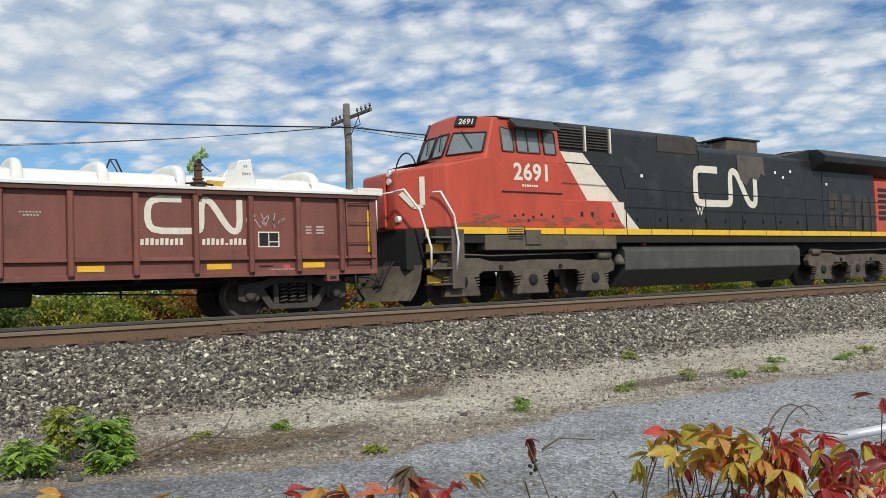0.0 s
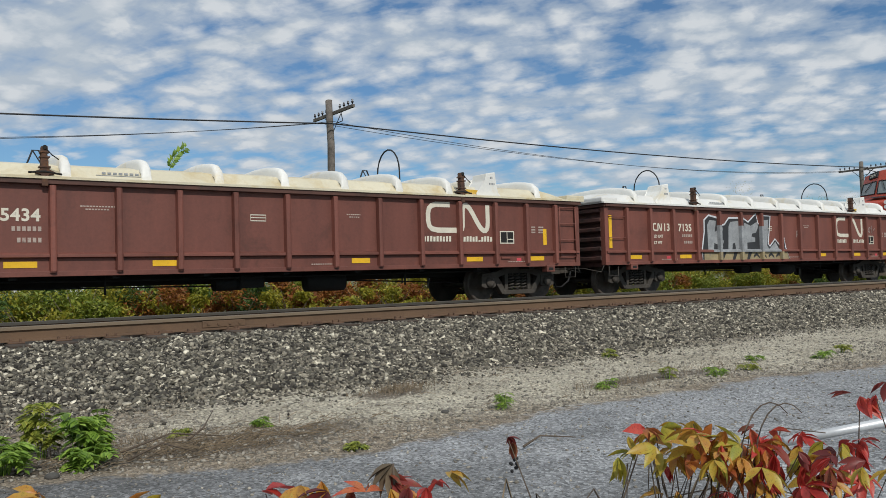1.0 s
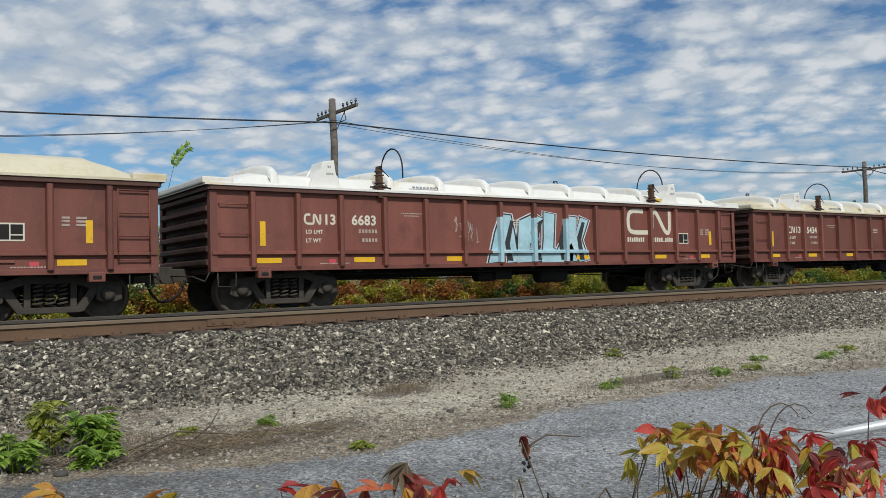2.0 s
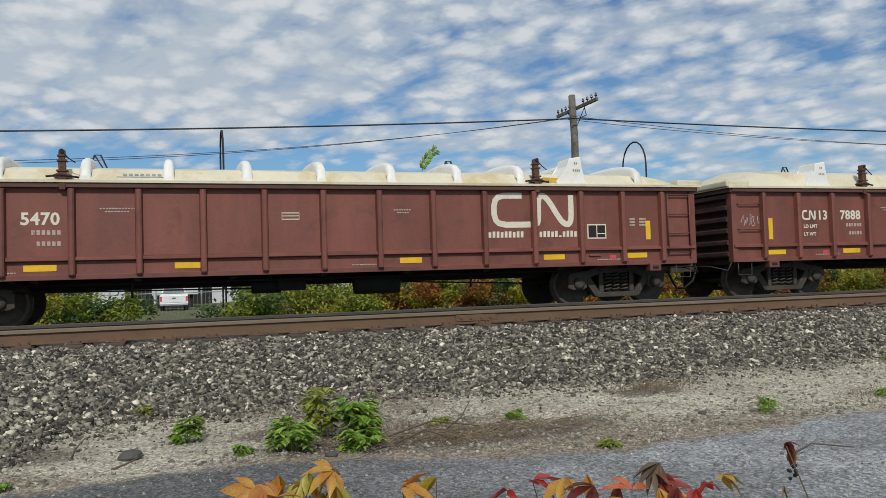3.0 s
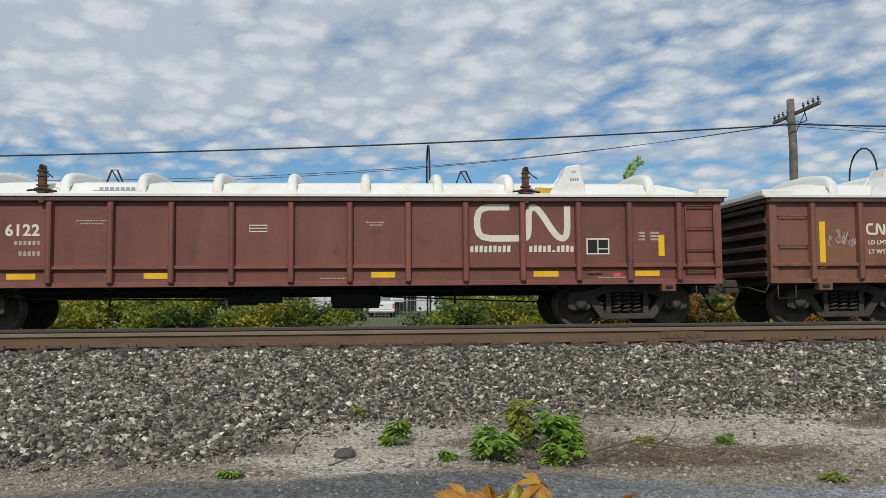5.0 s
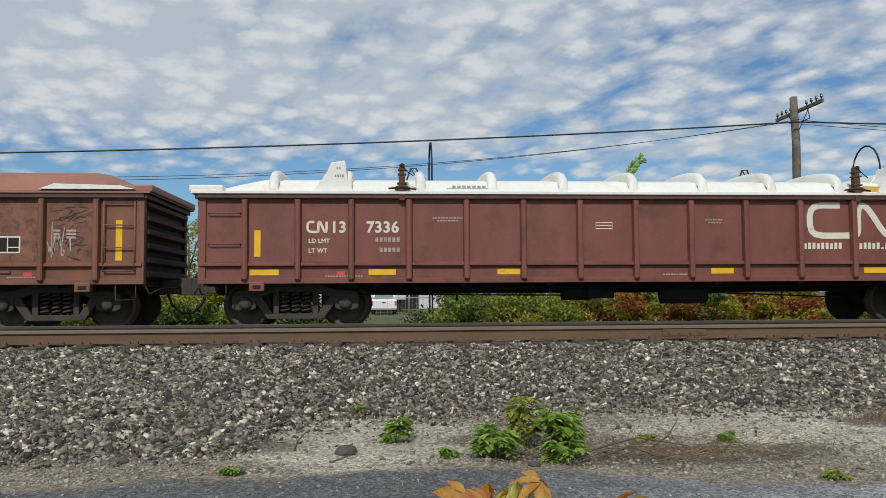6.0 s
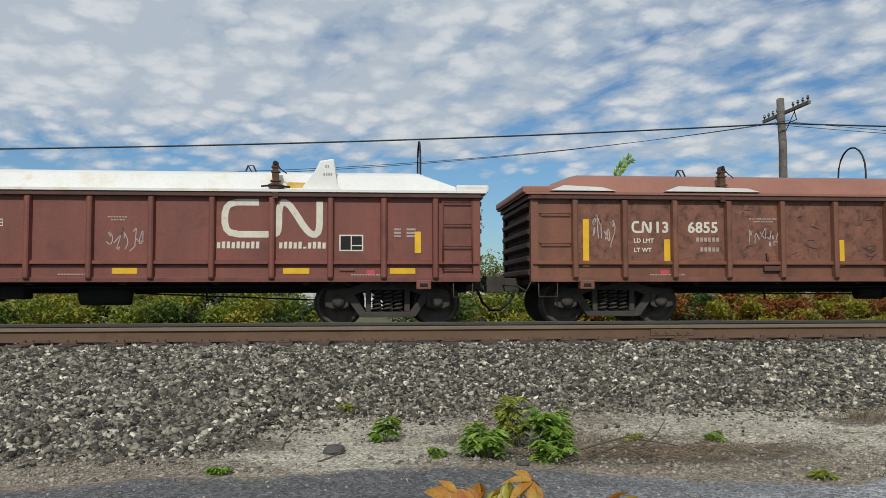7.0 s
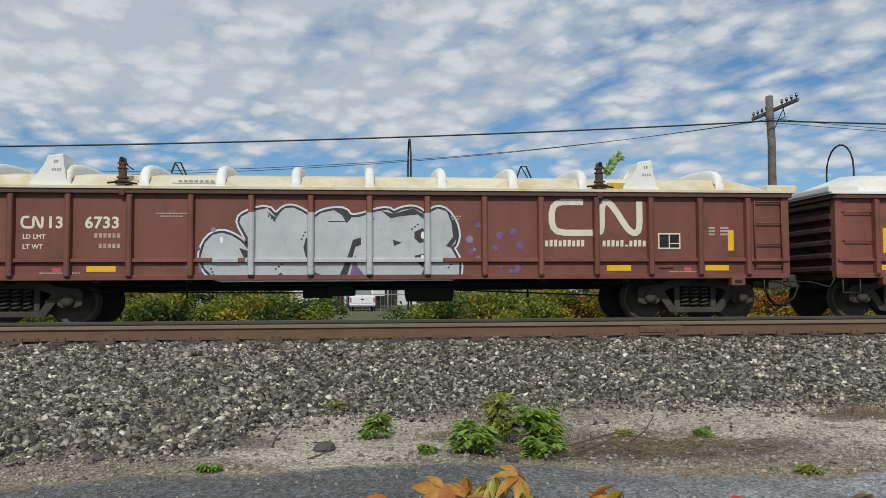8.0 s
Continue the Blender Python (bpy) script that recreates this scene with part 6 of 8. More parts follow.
def six_wheel_bogie(parent, x):
    b = new("bogie")
    b.parent, b.location, b.empty_display_size = parent, (x, 0, 0), 0.3
    for s in (-1, 1):
        bm = bmesh.new()
        prism(bm, [(-2.75, 0.86), (-2.55, 1.06), (-1.5, 1.08), (-1.2, 0.98), (-0.5, 0.98), (-0.2, 1.02), (1.2, 1.02), (1.5, 0.98), (2.2, 0.98), (2.6, 1.06), (2.75, 0.86), (2.7, 0.72), (2.45, 0.64), (1.60, 0.64), (1.42, 0.80), (0.58, 0.80), (0.46, 0.62), (-0.46, 0.62), (-0.58, 0.80), (-1.42, 0.80), (-1.60, 0.64), (-2.45, 0.64), (-2.7, 0.70)], s * 1.16, s * 1.34, "y", 0.02)
        side = part("side_frame", bm, M_LOCO_FRAME, b, "heavy cast bogie frame, grey with grime")
        for k in (-2.0, 0.0, 2.0):
            bm = bmesh.new()
            prism(bm, [(k - 0.48, 0.24), (k + 0.48, 0.24), (k + 0.46, 0.36), (k + 0.26, 0.78), (k - 0.26, 0.78), (k - 0.46, 0.36)], s * 1.18, s * 1.38, "y", 0.02)
            box_part = part("axle_box", bm, M_LOCO_FRAME, b)
            bm = bmesh.new()
            lathe(bm, [(0, 0.13), (s * 0.03, 0.13), (s * 0.045, 0.06)], (k, s * 1.375, 0.56), "y", 16)
            part("axle_cap", bm, M_UNDER, box_part)
            for q in (-0.40, 0.40):
                bm = bmesh.new()
                pts = [(k + q + 0.085 * math.cos(i * math.pi / 4), s * 1.30 + 0.085 * math.sin(i * math.pi / 4), 0.42 + 0.26 * i / 32) for i in range(33)]
                tube(bm, pts, 0.022, 5)
                part("spring", bm, M_LOCO_FRAME, side)
        for k in (-1.0, 1.0):
            bm = bmesh.new()
            lathe(bm, [(-0.22, 0.06), (-0.2, 0.11), (0.2, 0.11), (0.22, 0.06)], (k * 2.35, s * 1.32, 1.10), "x", 12)
            part("brake_cylinder", bm, M_LOCO_FRAME, side)
            bm = bmesh.new()
            lathe(bm, [(0, 0.06), (s * 0.03, 0.05)], (k * 0.9, s * 1.34, 0.86), "y", 12)
            part("frame_hole", bm, M_UNDER, side)
        bm = bmesh.new()
        tube(bm, [(-2.5, s * 1.36, 1.18), (-1.2, s * 1.38, 1.12), (0.6, s * 1.38, 1.15), (2.4, s * 1.36, 1.18)], 0.022, 6)
        part("sand_pipe", bm, M_LOCO_FRAME, side)
    for k in (-2.0, 0.0, 2.0):
        bm = bmesh.new()
        lathe(bm, [(-1.1, 0.09), (1.1, 0.09)], (0, 0, 0), "y", 12)
        for s in (-1, 1):
            lathe(bm, [(s * 0.69, 0.555), (s * 0.715, 0.555), (s * 0.72, 0.53), (s * 0.815, 0.52), (s * 0.812, 0.46), (s * 0.775, 0.44), (s * 0.765, 0.26), (s * 0.82, 0.17), (s * 0.82, 0.06)], (0, 0, 0), "y", 36)
        w = part("wheelset", bm, M_WHEEL, b, "large steel driving wheelset")
        w.location = (k, 0, 0.52)


def build_locomotive():
    X = lambda wx: wx - LOCO_X
    loco = thing("locomotive", "orange-red and black diesel freight locomotive with yellow sill stripe", "locomotive", m=pose(LOCO_X, 0, 0))
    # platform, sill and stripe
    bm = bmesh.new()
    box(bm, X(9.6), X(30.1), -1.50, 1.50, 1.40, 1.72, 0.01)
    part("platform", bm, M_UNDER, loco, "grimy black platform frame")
    edges = [10.1, 11.55, 12.05, 13.3, 14.55, 15.4, 16.3, 17.9, 19.5, 21.2, 23.0, 24.3, 25.7, 27.0, 28.4, 29.6]
    for a, b in zip(edges, edges[1:]):
        if (a, b) in ((11.55, 12.05), (12.05, 13.3)):
            b2 = b - 0.05
        else:
            b2 = b - 0.03
        for s in (-1, 1):
            bm = bmesh.new()
            box(bm, X(a), X(b2), s * 1.50, s * 1.535, 1.60, 1.745, 0.004)
            part("sill_stripe", bm, M_YELLOW, loco, "yellow painted sill stripe")
    bm = bmesh.new()
    box(bm, X(10.9), X(15.0), -1.52, -1.2, 1.24, 1.58, 0.02)
    part("battery_box", bm, M_LOCO_FRAME, loco)
    bm = bmesh.new()
    box(bm, X(12.05), X(12.5), -1.56, -1.5, 1.36, 1.70, 0.01)
    part("sill_bracket", bm, M_LOCO_FRAME, loco)
    for k in range(5):
        bm = bmesh.new()
        box(bm, X(11.56), X(11.98), -1.55, -1.5, 1.50 + k * 0.05, 1.525 + k * 0.05)
        part("sill_louvre", bm, M_LOCO_FRAME, loco)
    # nose and cab
    front_plan = [(9.95, -1.48), (9.05, -0.72), (9.05, 0.72), (9.95, 1.48)]
    bm = bmesh.new()
    low = [bm.verts.new((X(a), b, 1.72)) for a, b in front_plan + [(13.3, 1.48), (13.3, -1.48)]]
    mid = [bm.verts.new((X(a + (0.05 if a < 9.5 else 0.0)), b, z)) for (a, b), z in zip(front_plan + [(13.3, 1.48), (13.3, -1.48)], (3.12, 3.02, 3.02, 3.12, 3.34, 3.34))]
    top = [bm.verts.new((X(a), b, z)) for a, b, z in ((11.0, -1.48, 3.34), (10.45, -0.55, 3.30), (10.45, 0.55, 3.30), (11.0, 1.48, 3.34))]
    bm.faces.new(list(reversed(low)))
    for i in range(6):
        j = (i + 1) % 6
        bm.faces.new((low[i], low[j], mid[j], mid[i]))
    for i in range(3):
        bm.faces.new((mid[i], mid[i + 1], top[i + 1], top[i]))
    bm.faces.new((mid[0], top[0], mid[5]))
    bm.faces.new((mid[3], mid[4], top[3]))
    bm.faces.new((top[0], top[1], top[2], top[3], mid[4], mid[5]))
    bmesh.ops.recalc_face_normals(bm, faces=bm.faces)
    bmesh.ops.bevel(bm, geom=[e for e in bm.edges if e.calc_length() > 0.3], offset=0.05, segments=3, affect="EDGES", profile=0.5)
    part("nose", bm, M_RED, loco, "orange-red rounded safety-cab nose")
    bm = bmesh.new()
    base = [(11.0, -1.48, 3.30), (10.45, -0.55, 3.26), (10.45, 0.55, 3.26), (11.0, 1.48, 3.30), (13.3, 1.48, 3.30), (13.3, -1.48, 3.30)]
    roof = [(11.35, -1.36, 4.28), (10.95, -0.55, 4.42), (10.95, 0.55, 4.42), (11.35, 1.36, 4.28), (13.3, 1.36, 4.24), (13.3, -1.36, 4.24)]
    a = [bm.verts.new((X(p), q, r)) for p, q, r in base]
    b = [bm.verts.new((X(p), q, r)) for p, q, r in roof]
    ridge = [bm.verts.new((X(11.1), 0, 4.50)), bm.verts.new((X(13.3), 0, 4.46))]
    for i in range(6):
        j = (i + 1) % 6
        if i != 4:
            bm.faces.new((a[i], a[j], b[j], b[i]))
    bm.faces.new((a[4], a[5], b[5], ridge[1], b[4]))
    bm.faces.new((b[0], b[1], ridge[0]))
    bm.faces.new((b[1], b[2], ridge[0]))
    bm.faces.new((b[2], b[3], ridge[0]))
    bm.faces.new((b[0], ridge[0], ridge[1], b[5]))
    bm.faces.new((b[3], b[4], ridge[1], ridge[0]))
    bmesh.ops.recalc_face_normals(bm, faces=bm.faces)
    bmesh.ops.bevel(bm, geom=[e for e in bm.edges if e.calc_length() > 0.3], offset=0.035, segments=2, affect="EDGES", profile=0.5)
    cab = part("cab", bm, M_RED, loco, "orange-red driver's cab")
    bm = bmesh.new()
    prism(bm, [(-1.42, 4.27), (-1.30, 4.33), (0.0, 4.53), (1.30, 4.33), (1.42, 4.27), (1.30, 4.28), (0, 4.47), (-1.30, 4.28)], X(11.5), X(13.45), "x")
    part("cab_roof", bm, M_BLACK, cab, "dark grey cab roof")
    bm = bmesh.new()
    prism(bm, [(-1.48, 4.10), (-1.72, 4.00), (-1.74, 4.03), (-1.44, 4.26)], X(11.75), X(13.1), "x", 0.006)
    part("sun_visor", bm, M_BLACK, cab, "dark folded sunshade over the side window")
    # side windows
    def lean(z):
        return -1.48 + (z - 3.30) * 0.122
    for x0, x1 in ((11.52, 11.86), (11.95, 12.64), (12.78, 13.14)):
        bm = bmesh.new()
        q = [bm.verts.new((X(x), lean(z) - 0.012, z)) for x, z in ((x0, 3.50), (x1, 3.50), (x1, 4.02), (x0, 4.06))]
        r = [bm.verts.new((X(x), lean(z) + 0.03, z)) for x, z in ((x0, 3.50), (x1, 3.50), (x1, 4.02), (x0, 4.06))]
        bm.faces.new(q)
        bm.faces.new(list(reversed(r)))
        for i in range(4):
            bm.faces.new((q[i], r[i], r[(i + 1) % 4], q[(i + 1) % 4]))
        win = part("side_window", bm, M_GLASS, cab, "side window in a pale frame, sky reflection painted grey")
        bm = bmesh.new()
        c = [(x0, 3.50), (x1, 3.50), (x1, 4.02), (x0, 4.06)]
        for i in range(4):
            (ax, az), (bx, bz) = c[i], c[(i + 1) % 4]
            tube(bm, [(X(ax), lean(az) - 0.015, az), (X(bx), lean(bz) - 0.015, bz)], 0.020, 6)
        if x1 - x0 > 0.5:
            tube(bm, [(X(12.28), lean(3.5) - 0.016, 3.5), (X(12.28), lean(4.03) - 0.016, 4.03)], 0.020, 6)
        part("window_frame", bm, M_LOCO_FRAME, win)
    # windscreens, on the slanting faces of the cab front
    def on_face(p0, p1, q1, q0, u, v, out):
        P0, P1, Q1, Q0 = Vector(p0), Vector(p1), Vector(q1), Vector(q0)
        n = (P1 - P0).cross(Q0 - P0).normalized()
        if n.x > 0:
            n = -n
        return P0.lerp(P1, u).lerp(Q0.lerp(Q1, u), v) + n * out
    faces_front = [((X(11.0), -1.48, 3.30), (X(10.45), -0.55, 3.26), (X(10.95), -0.55, 4.42), (X(11.35), -1.36, 4.28)),
                   ((X(11.0), 1.48, 3.30), (X(10.45), 0.55, 3.26), (X(10.95), 0.55, 4.42), (X(11.35), 1.36, 4.28)),
                   ((X(10.45), -0.55, 3.26), (X(10.45), 0.55, 3.26), (X(10.95), 0.55, 4.42), (X(10.95), -0.55, 4.42))]
    for f, spans in zip(faces_front, (((0.08, 0.94),), ((0.08, 0.94),), ((0.05, 0.46), (0.54, 0.95)))):
        for u0, u1 in spans:
            bm = bmesh.new()
            q = [bm.verts.new(on_face(*f, u, v, 0.015)) for u, v in ((u0, 0.16), (u1, 0.16), (u1, 0.62), (u0, 0.62))]
            r = [bm.verts.new(on_face(*f, u, v, -0.03)) for u, v in ((u0, 0.16), (u1, 0.16), (u1, 0.62), (u0, 0.62))]
            bm.faces.new(q)
            bm.faces.new(list(reversed(r)))
            for i in range(4):
                bm.faces.new((q[i], r[i], r[(i + 1) % 4], q[(i + 1) % 4]))
            ws = part("windscreen", bm, M_GLASS, cab, "slanted windscreen, sky reflection painted grey")
            bm = bmesh.new()
            for i in range(4):
                c4 = [(u0, 0.16), (u1, 0.16), (u1, 0.62), (u0, 0.62)]
                tube(bm, [on_face(*f, *c4[i], 0.02), on_face(*f, *c4[(i + 1) % 4], 0.02)], 0.020, 6)
            tube(bm, [on_face(*f, u0 + (u1 - u0) * 0.75, 0.66, 0.04), on_face(*f, u0 + (u1 - u0) * 0.3, 0.26, 0.04)], 0.012, 5)
            part("window_gasket", bm, M_DARK, ws)
    for f in faces_front[:2]:
        bm = bmesh.new()
        q = [bm.verts.new(on_face(*f, u, v, 0.05)) for u, v in ((0.42, 0.76), (0.97, 0.76), (0.97, 0.98), (0.42, 0.98))]
        r = [bm.verts.new(on_face(*f, u, v, -0.03)) for u, v in ((0.42, 0.76), (0.97, 0.76), (0.97, 0.98), (0.42, 0.98))]
        bm.faces.new(q)
        bm.faces.new(list(reversed(r)))
        for i in range(4):
            bm.faces.new((q[i], r[i], r[(i + 1) % 4], q[(i + 1) % 4]))
        board = part("number_board", bm, M_DARK, cab, "black number board with white figures")
        me = letters("2691", 0.19, 0, 0, 0)
        o = part("board_lettering", me, None, board)
        o0 = on_face(*f, 0.86 if f is faces_front[0] else 0.5, 0.80, 0.06)
        d = (on_face(*f, 0.45, 0.80, 0.06) - on_face(*f, 0.95, 0.80, 0.06)).normalized()
        if f is faces_front[1]:
            d = -d
        up = (on_face(*f, 0.5, 0.95, 0.06) - on_face(*f, 0.5, 0.78, 0.06)).normalized()
        nrm = d.cross(up).normalized()
        o.matrix_basis = Matrix(((d.x, -nrm.x, up.x, o0.x), (d.y, -nrm.y, up.y, o0.y), (d.z, -nrm.z, up.z, o0.z), (0, 0, 0, 1)))
    bm = bmesh.new()
    for y0, y1, xa, xb in ((-1.30, -0.52, 10.12, 10.72), (-0.52, 0.52, 9.62, 10.40), (0.52, 1.30, 10.12, 10.72)):
        q = [bm.verts.new(c) for c in ((X(xa + (0.25 if y0 < -1 else 0)), y0, 3.225), (X(xa + (0.25 if y1 > 1 else 0)), y1, 3.225), (X(xb + (0.15 if y1 > 1 else 0)), y1, 3.335), (X(xb + (0.15 if y0 < -1 else 0)), y0, 3.335))]
        bm.faces.new(q)
    part("anti_glare_panel", bm, M_BLACK, loco, "matt dark panel in front of the windscreen")
    # nose details
    bm = bmesh.new()
    box(bm, X(9.0), X(9.06), -0.42, 0.30, 1.80, 2.90, 0.015)
    door = part("nose_door", bm, M_RED, loco)
    bm = bmesh.new()
    tube(bm, [(X(8.97), 0.18, 2.2), (X(8.93), 0.18, 2.25), (X(8.93), 0.18, 2.55), (X(8.97), 0.18, 2.6)], 0.015, 6)
    part("door_handle", bm, M_DARK, door)
    for z in (2.98, 2.80):
        bm = bmesh.new()
        lathe(bm, [(-0.03, 0.075), (-0.01, 0.075), (0.0, 0.065), (0.03, 0.06)], (X(9.06), -0.55, z), "x", 16)
        part("headlight", bm, M_WHITE, loco, "round headlight lens")
    for k in (-1.0, 1.0):
        bm = bmesh.new()
        lathe(bm, [(-0.04, 0.07), (0.05, 0.08)], (X(9.1), k * 0.8, 1.95), "x", 14)
        part("ditch_light", bm, M_WHITE, loco)
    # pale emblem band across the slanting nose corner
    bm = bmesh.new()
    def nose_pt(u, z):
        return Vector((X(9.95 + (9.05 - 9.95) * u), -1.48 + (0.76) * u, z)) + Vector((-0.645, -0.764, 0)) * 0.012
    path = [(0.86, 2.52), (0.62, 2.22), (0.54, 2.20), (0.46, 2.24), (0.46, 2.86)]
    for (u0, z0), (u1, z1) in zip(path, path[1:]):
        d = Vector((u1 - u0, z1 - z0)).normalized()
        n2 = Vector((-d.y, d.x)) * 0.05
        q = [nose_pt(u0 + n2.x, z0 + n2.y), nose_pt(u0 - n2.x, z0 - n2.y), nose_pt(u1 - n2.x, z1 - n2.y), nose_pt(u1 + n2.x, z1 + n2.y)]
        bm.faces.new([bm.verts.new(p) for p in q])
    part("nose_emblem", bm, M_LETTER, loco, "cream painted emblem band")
    # pilot, plough and steps
    bm = bmesh.new()
    rows = []
    for yy, xx in ((-1.20, 9.36), (-0.7, 9.02), (0.0, 8.72), (0.7, 9.02), (1.20, 9.36)):
        rows.append([bm.verts.new((X(xx - k), yy, z)) for k, z in ((0.0, 0.95), (0.06, 0.6), (0.22, 0.34), (0.34, 0.20))])
    back = []
    for yy, xx in ((-1.20, 9.43), (-0.7, 9.09), (0.0, 8.80), (0.7, 9.09), (1.20, 9.43)):
        back.append([bm.verts.new((X(xx - k), yy, z)) for k, z in ((0.0, 0.95), (0.06, 0.6), (0.20, 0.34), (0.32, 0.20))])
    for grid_rows in (rows, back):
        for a, b in zip(grid_rows, grid_rows[1:]):
            for i in range(3):
                bm.faces.new((a[i], a[i + 1], b[i + 1], b[i])).smooth = True
    part("snow_plough", bm, M_LOCO_FRAME, loco, "dark curved pilot plough")
    bm = bmesh.new()
    box(bm, X(9.1), X(9.62), -1.1, 1.1, 0.85, 1.72, 0.02)
    part("pilot_sheet", bm, M_UNDER, loco)
    for k, z in enumerate((0.52, 0.86, 1.20, 1.52)):
        bm = bmesh.new()
        box(bm, X(9.46), X(9.98), -1.56, -1.22, z - 0.02, z + 0.02, 0.006)
        step = part("step", bm, M_LOCO_FRAME, loco)
        bm = bmesh.new()
        box(bm, X(9.52), X(9.97), -1.24, -1.225, z + 0.03, z + 0.20)
        part("step_plate", bm, M_YELLOW, step, "yellow painted step riser")
    for x0, x1 in ((9.98, 10.30),):
        bm = bmesh.new()
        prism(bm, [(X(x0), 0.42), (X(x1), 0.42), (X(x1) + 0.02, 1.70), (X(x0), 1.70)], -1.54, -1.10, "y", 0.01)
        part("step_side", bm, M_LOCO_FRAME, loco)
    for pts in ([(9.46, -1.50, 0.80), (9.44, -1.56, 1.3), (9.25, -1.45, 2.1), (9.0, -1.25, 2.55), (8.9, -1.0, 2.52)], [(10.10, -1.52, 0.80), (10.12, -1.60, 1.4), (10.02, -1.60, 2.0), (9.75, -1.52, 2.5), (9.65, -1.35, 2.5)]):
        bm = bmesh.new()
        tube(bm, [(X(a), b, c) for a, b, c in pts], 0.026, 8)
        part("handrail", bm, M_WHITE, loco, "white bent entrance handrail")
    bm = bmesh.new()
    tube(bm, [(X(8.9), -1.0, 2.52), (X(8.75), -0.5, 2.5), (X(8.75), 0.5, 2.5), (X(8.9), 1.0, 2.52)], 0.018, 6)
    for y in (-0.5, 0.5):
        tube(bm, [(X(8.75), y, 2.5), (X(8.75), y, 1.74)], 0.016, 6)
    part("end_handrail", bm, M_WHITE, loco)
    bm = bmesh.new()
    box(bm, X(8.55), X(9.2), -0.13, 0.13, 0.66, 0.92, 0.02)
    prism(bm, [(X(8.62), -0.15), (X(8.36), -0.17), (X(8.28), 0.0), (X(8.40), 0.14), (X(8.62), 0.15)], 0.62, 0.94, "z", 0.02)
    part("coupler", bm, M_TRUCK, loco)
    for y in (-0.45, -0.62, -0.30):
        bm = bmesh.new()
        tube(bm, [(X(9.08), y, 1.05), (X(8.9), y, 0.85), (X(8.75), y, 0.55), (X(8.7), y + 0.1, 0.48)], 0.024, 6)
        part("air_hose", bm, M_DARK, loco)
    # cab side lettering and details
    part("cab_number", letters("2691", 0.54, X(11.80), -1.487, 2.86), None, loco, "cream painted number on the cab side")
    bm = bmesh.new()
    for k in range(7):
        plate(bm, X(12.05) + k * 0.07, X(12.05) + k * 0.07 + 0.05, 2.70, 2.75, -1.484)
    part("cab_marking", bm, M_LETTER, loco, "tiny unreadable print")
    bm = bmesh.new()
    box(bm, X(11.45), X(13.28), -1.51, -1.478, 2.56, 2.585, 0.004)
    part("cab_rail", bm, M_DARK, loco)
    for k, (px, pz) in enumerate(((11.8, 2.02), (12.05, 2.05), (12.35, 2.0), (12.6, 2.06), (12.95, 2.02), (12.2, 1.92))):
        bm = bmesh.new()
        lathe(bm, [(-0.012, 0.035), (0.0, 0.035)], (X(px), -1.478, pz), "y", 10)
        part("filler_cap", bm, M_DARK, loco)
    rng = random.Random(31)
    for k in range(26):
        px, pz = rng.uniform(10.2, 15.2), 1.78 + 0.26 * rng.random() ** 2
        w, h, yy = rng.uniform(0.10, 0.34), rng.uniform(0.02, 0.07), -1.4835 if px < 13.2 else -1.4425
        bm = bmesh.new()
        flat(bm, [(X(px) + w * a, pz + h * b) for a, b in ((-1, -0.3), (-0.5, -1), (0.4, -0.8), (1, -0.1), (0.6, 0.7), (0.0, 1), (-0.7, 0.6))], yy - 0.0001 * k, 0.0006)
        part("grime_patch", bm, M_GRIME, loco, "brown road grime on the lower cab")
    # long hood
    HW = 0.95
    def hood(name, x0, x1, z0, z1, w, mat, label="", bev=0.05):
        bm = bmesh.new()
        prism(bm, [(-w, z0), (-w, z1 - 0.16), (-w + 0.14, z1), (w - 0.14, z1), (w, z1 - 0.16), (w, z0)], X(x0), X(x1), "x", bev)
        return part(name, bm, mat, loco, label)
    hood("equipment_hood", 13.32, 19.05, 1.72, 4.47, HW, M_BLACK, "black equipment hood, streaked with dirt")
    engine = hood("engine_hood", 19.06, 25.2, 1.72, 4.20, HW, M_BLACK, "black engine hood, weathered")
    hood("radiator_hood", 25.21, 28.4, 1.72, 4.05, HW, M_BLACK, "black radiator hood")
    rear = hood("rear_hood", 28.41, 29.7, 1.72, 3.72, HW + 0.02, M_RED, "orange-red rear end of the hood")
    for k in range(6):
        bm = bmesh.new()
        box(bm, X(28.6), X(29.5), -HW - 0.035, -HW - 0.01, 2.2 + k * 0.2, 2.32 + k * 0.2)
        part("rear_louvre", bm, M_DARK, rear)
    bm = bmesh.new()
    prism(bm, [(-1.42, 3.98), (-1.48, 4.18), (-1.2, 4.40), (0.0, 4.48), (1.2, 4.40), (1.48, 4.18), (1.42, 3.98), (0.9, 3.72), (-0.9, 3.72)], X(24.6), X(29.6), "x", 0.03)
    part("radiator_wing", bm, M_BLACK, loco, "wide flared black radiator roof")
    bm = bmesh.new()
    prism(bm, [(X(23.2), 4.15), (X(24.7), 4.45), (X(24.7), 4.0), (X(23.2), 4.0)], -0.9, 0.9, "y", 0.02)
    part("hood_ramp", bm, M_BLACK, loco)
    # intake grilles behind the cab
    for x0, x1 in ((13.62, 14.52), (14.62, 15.42)):
        bm = bmesh.new()
        box(bm, X(x0), X(x1), -HW - 0.02, -HW + 0.02, 3.78, 4.34, 0.01)
        g = part("intake_grille", bm, M_UNDER, loco, "dark louvred intake grille")
        for k in range(7):
            bm = bmesh.new()
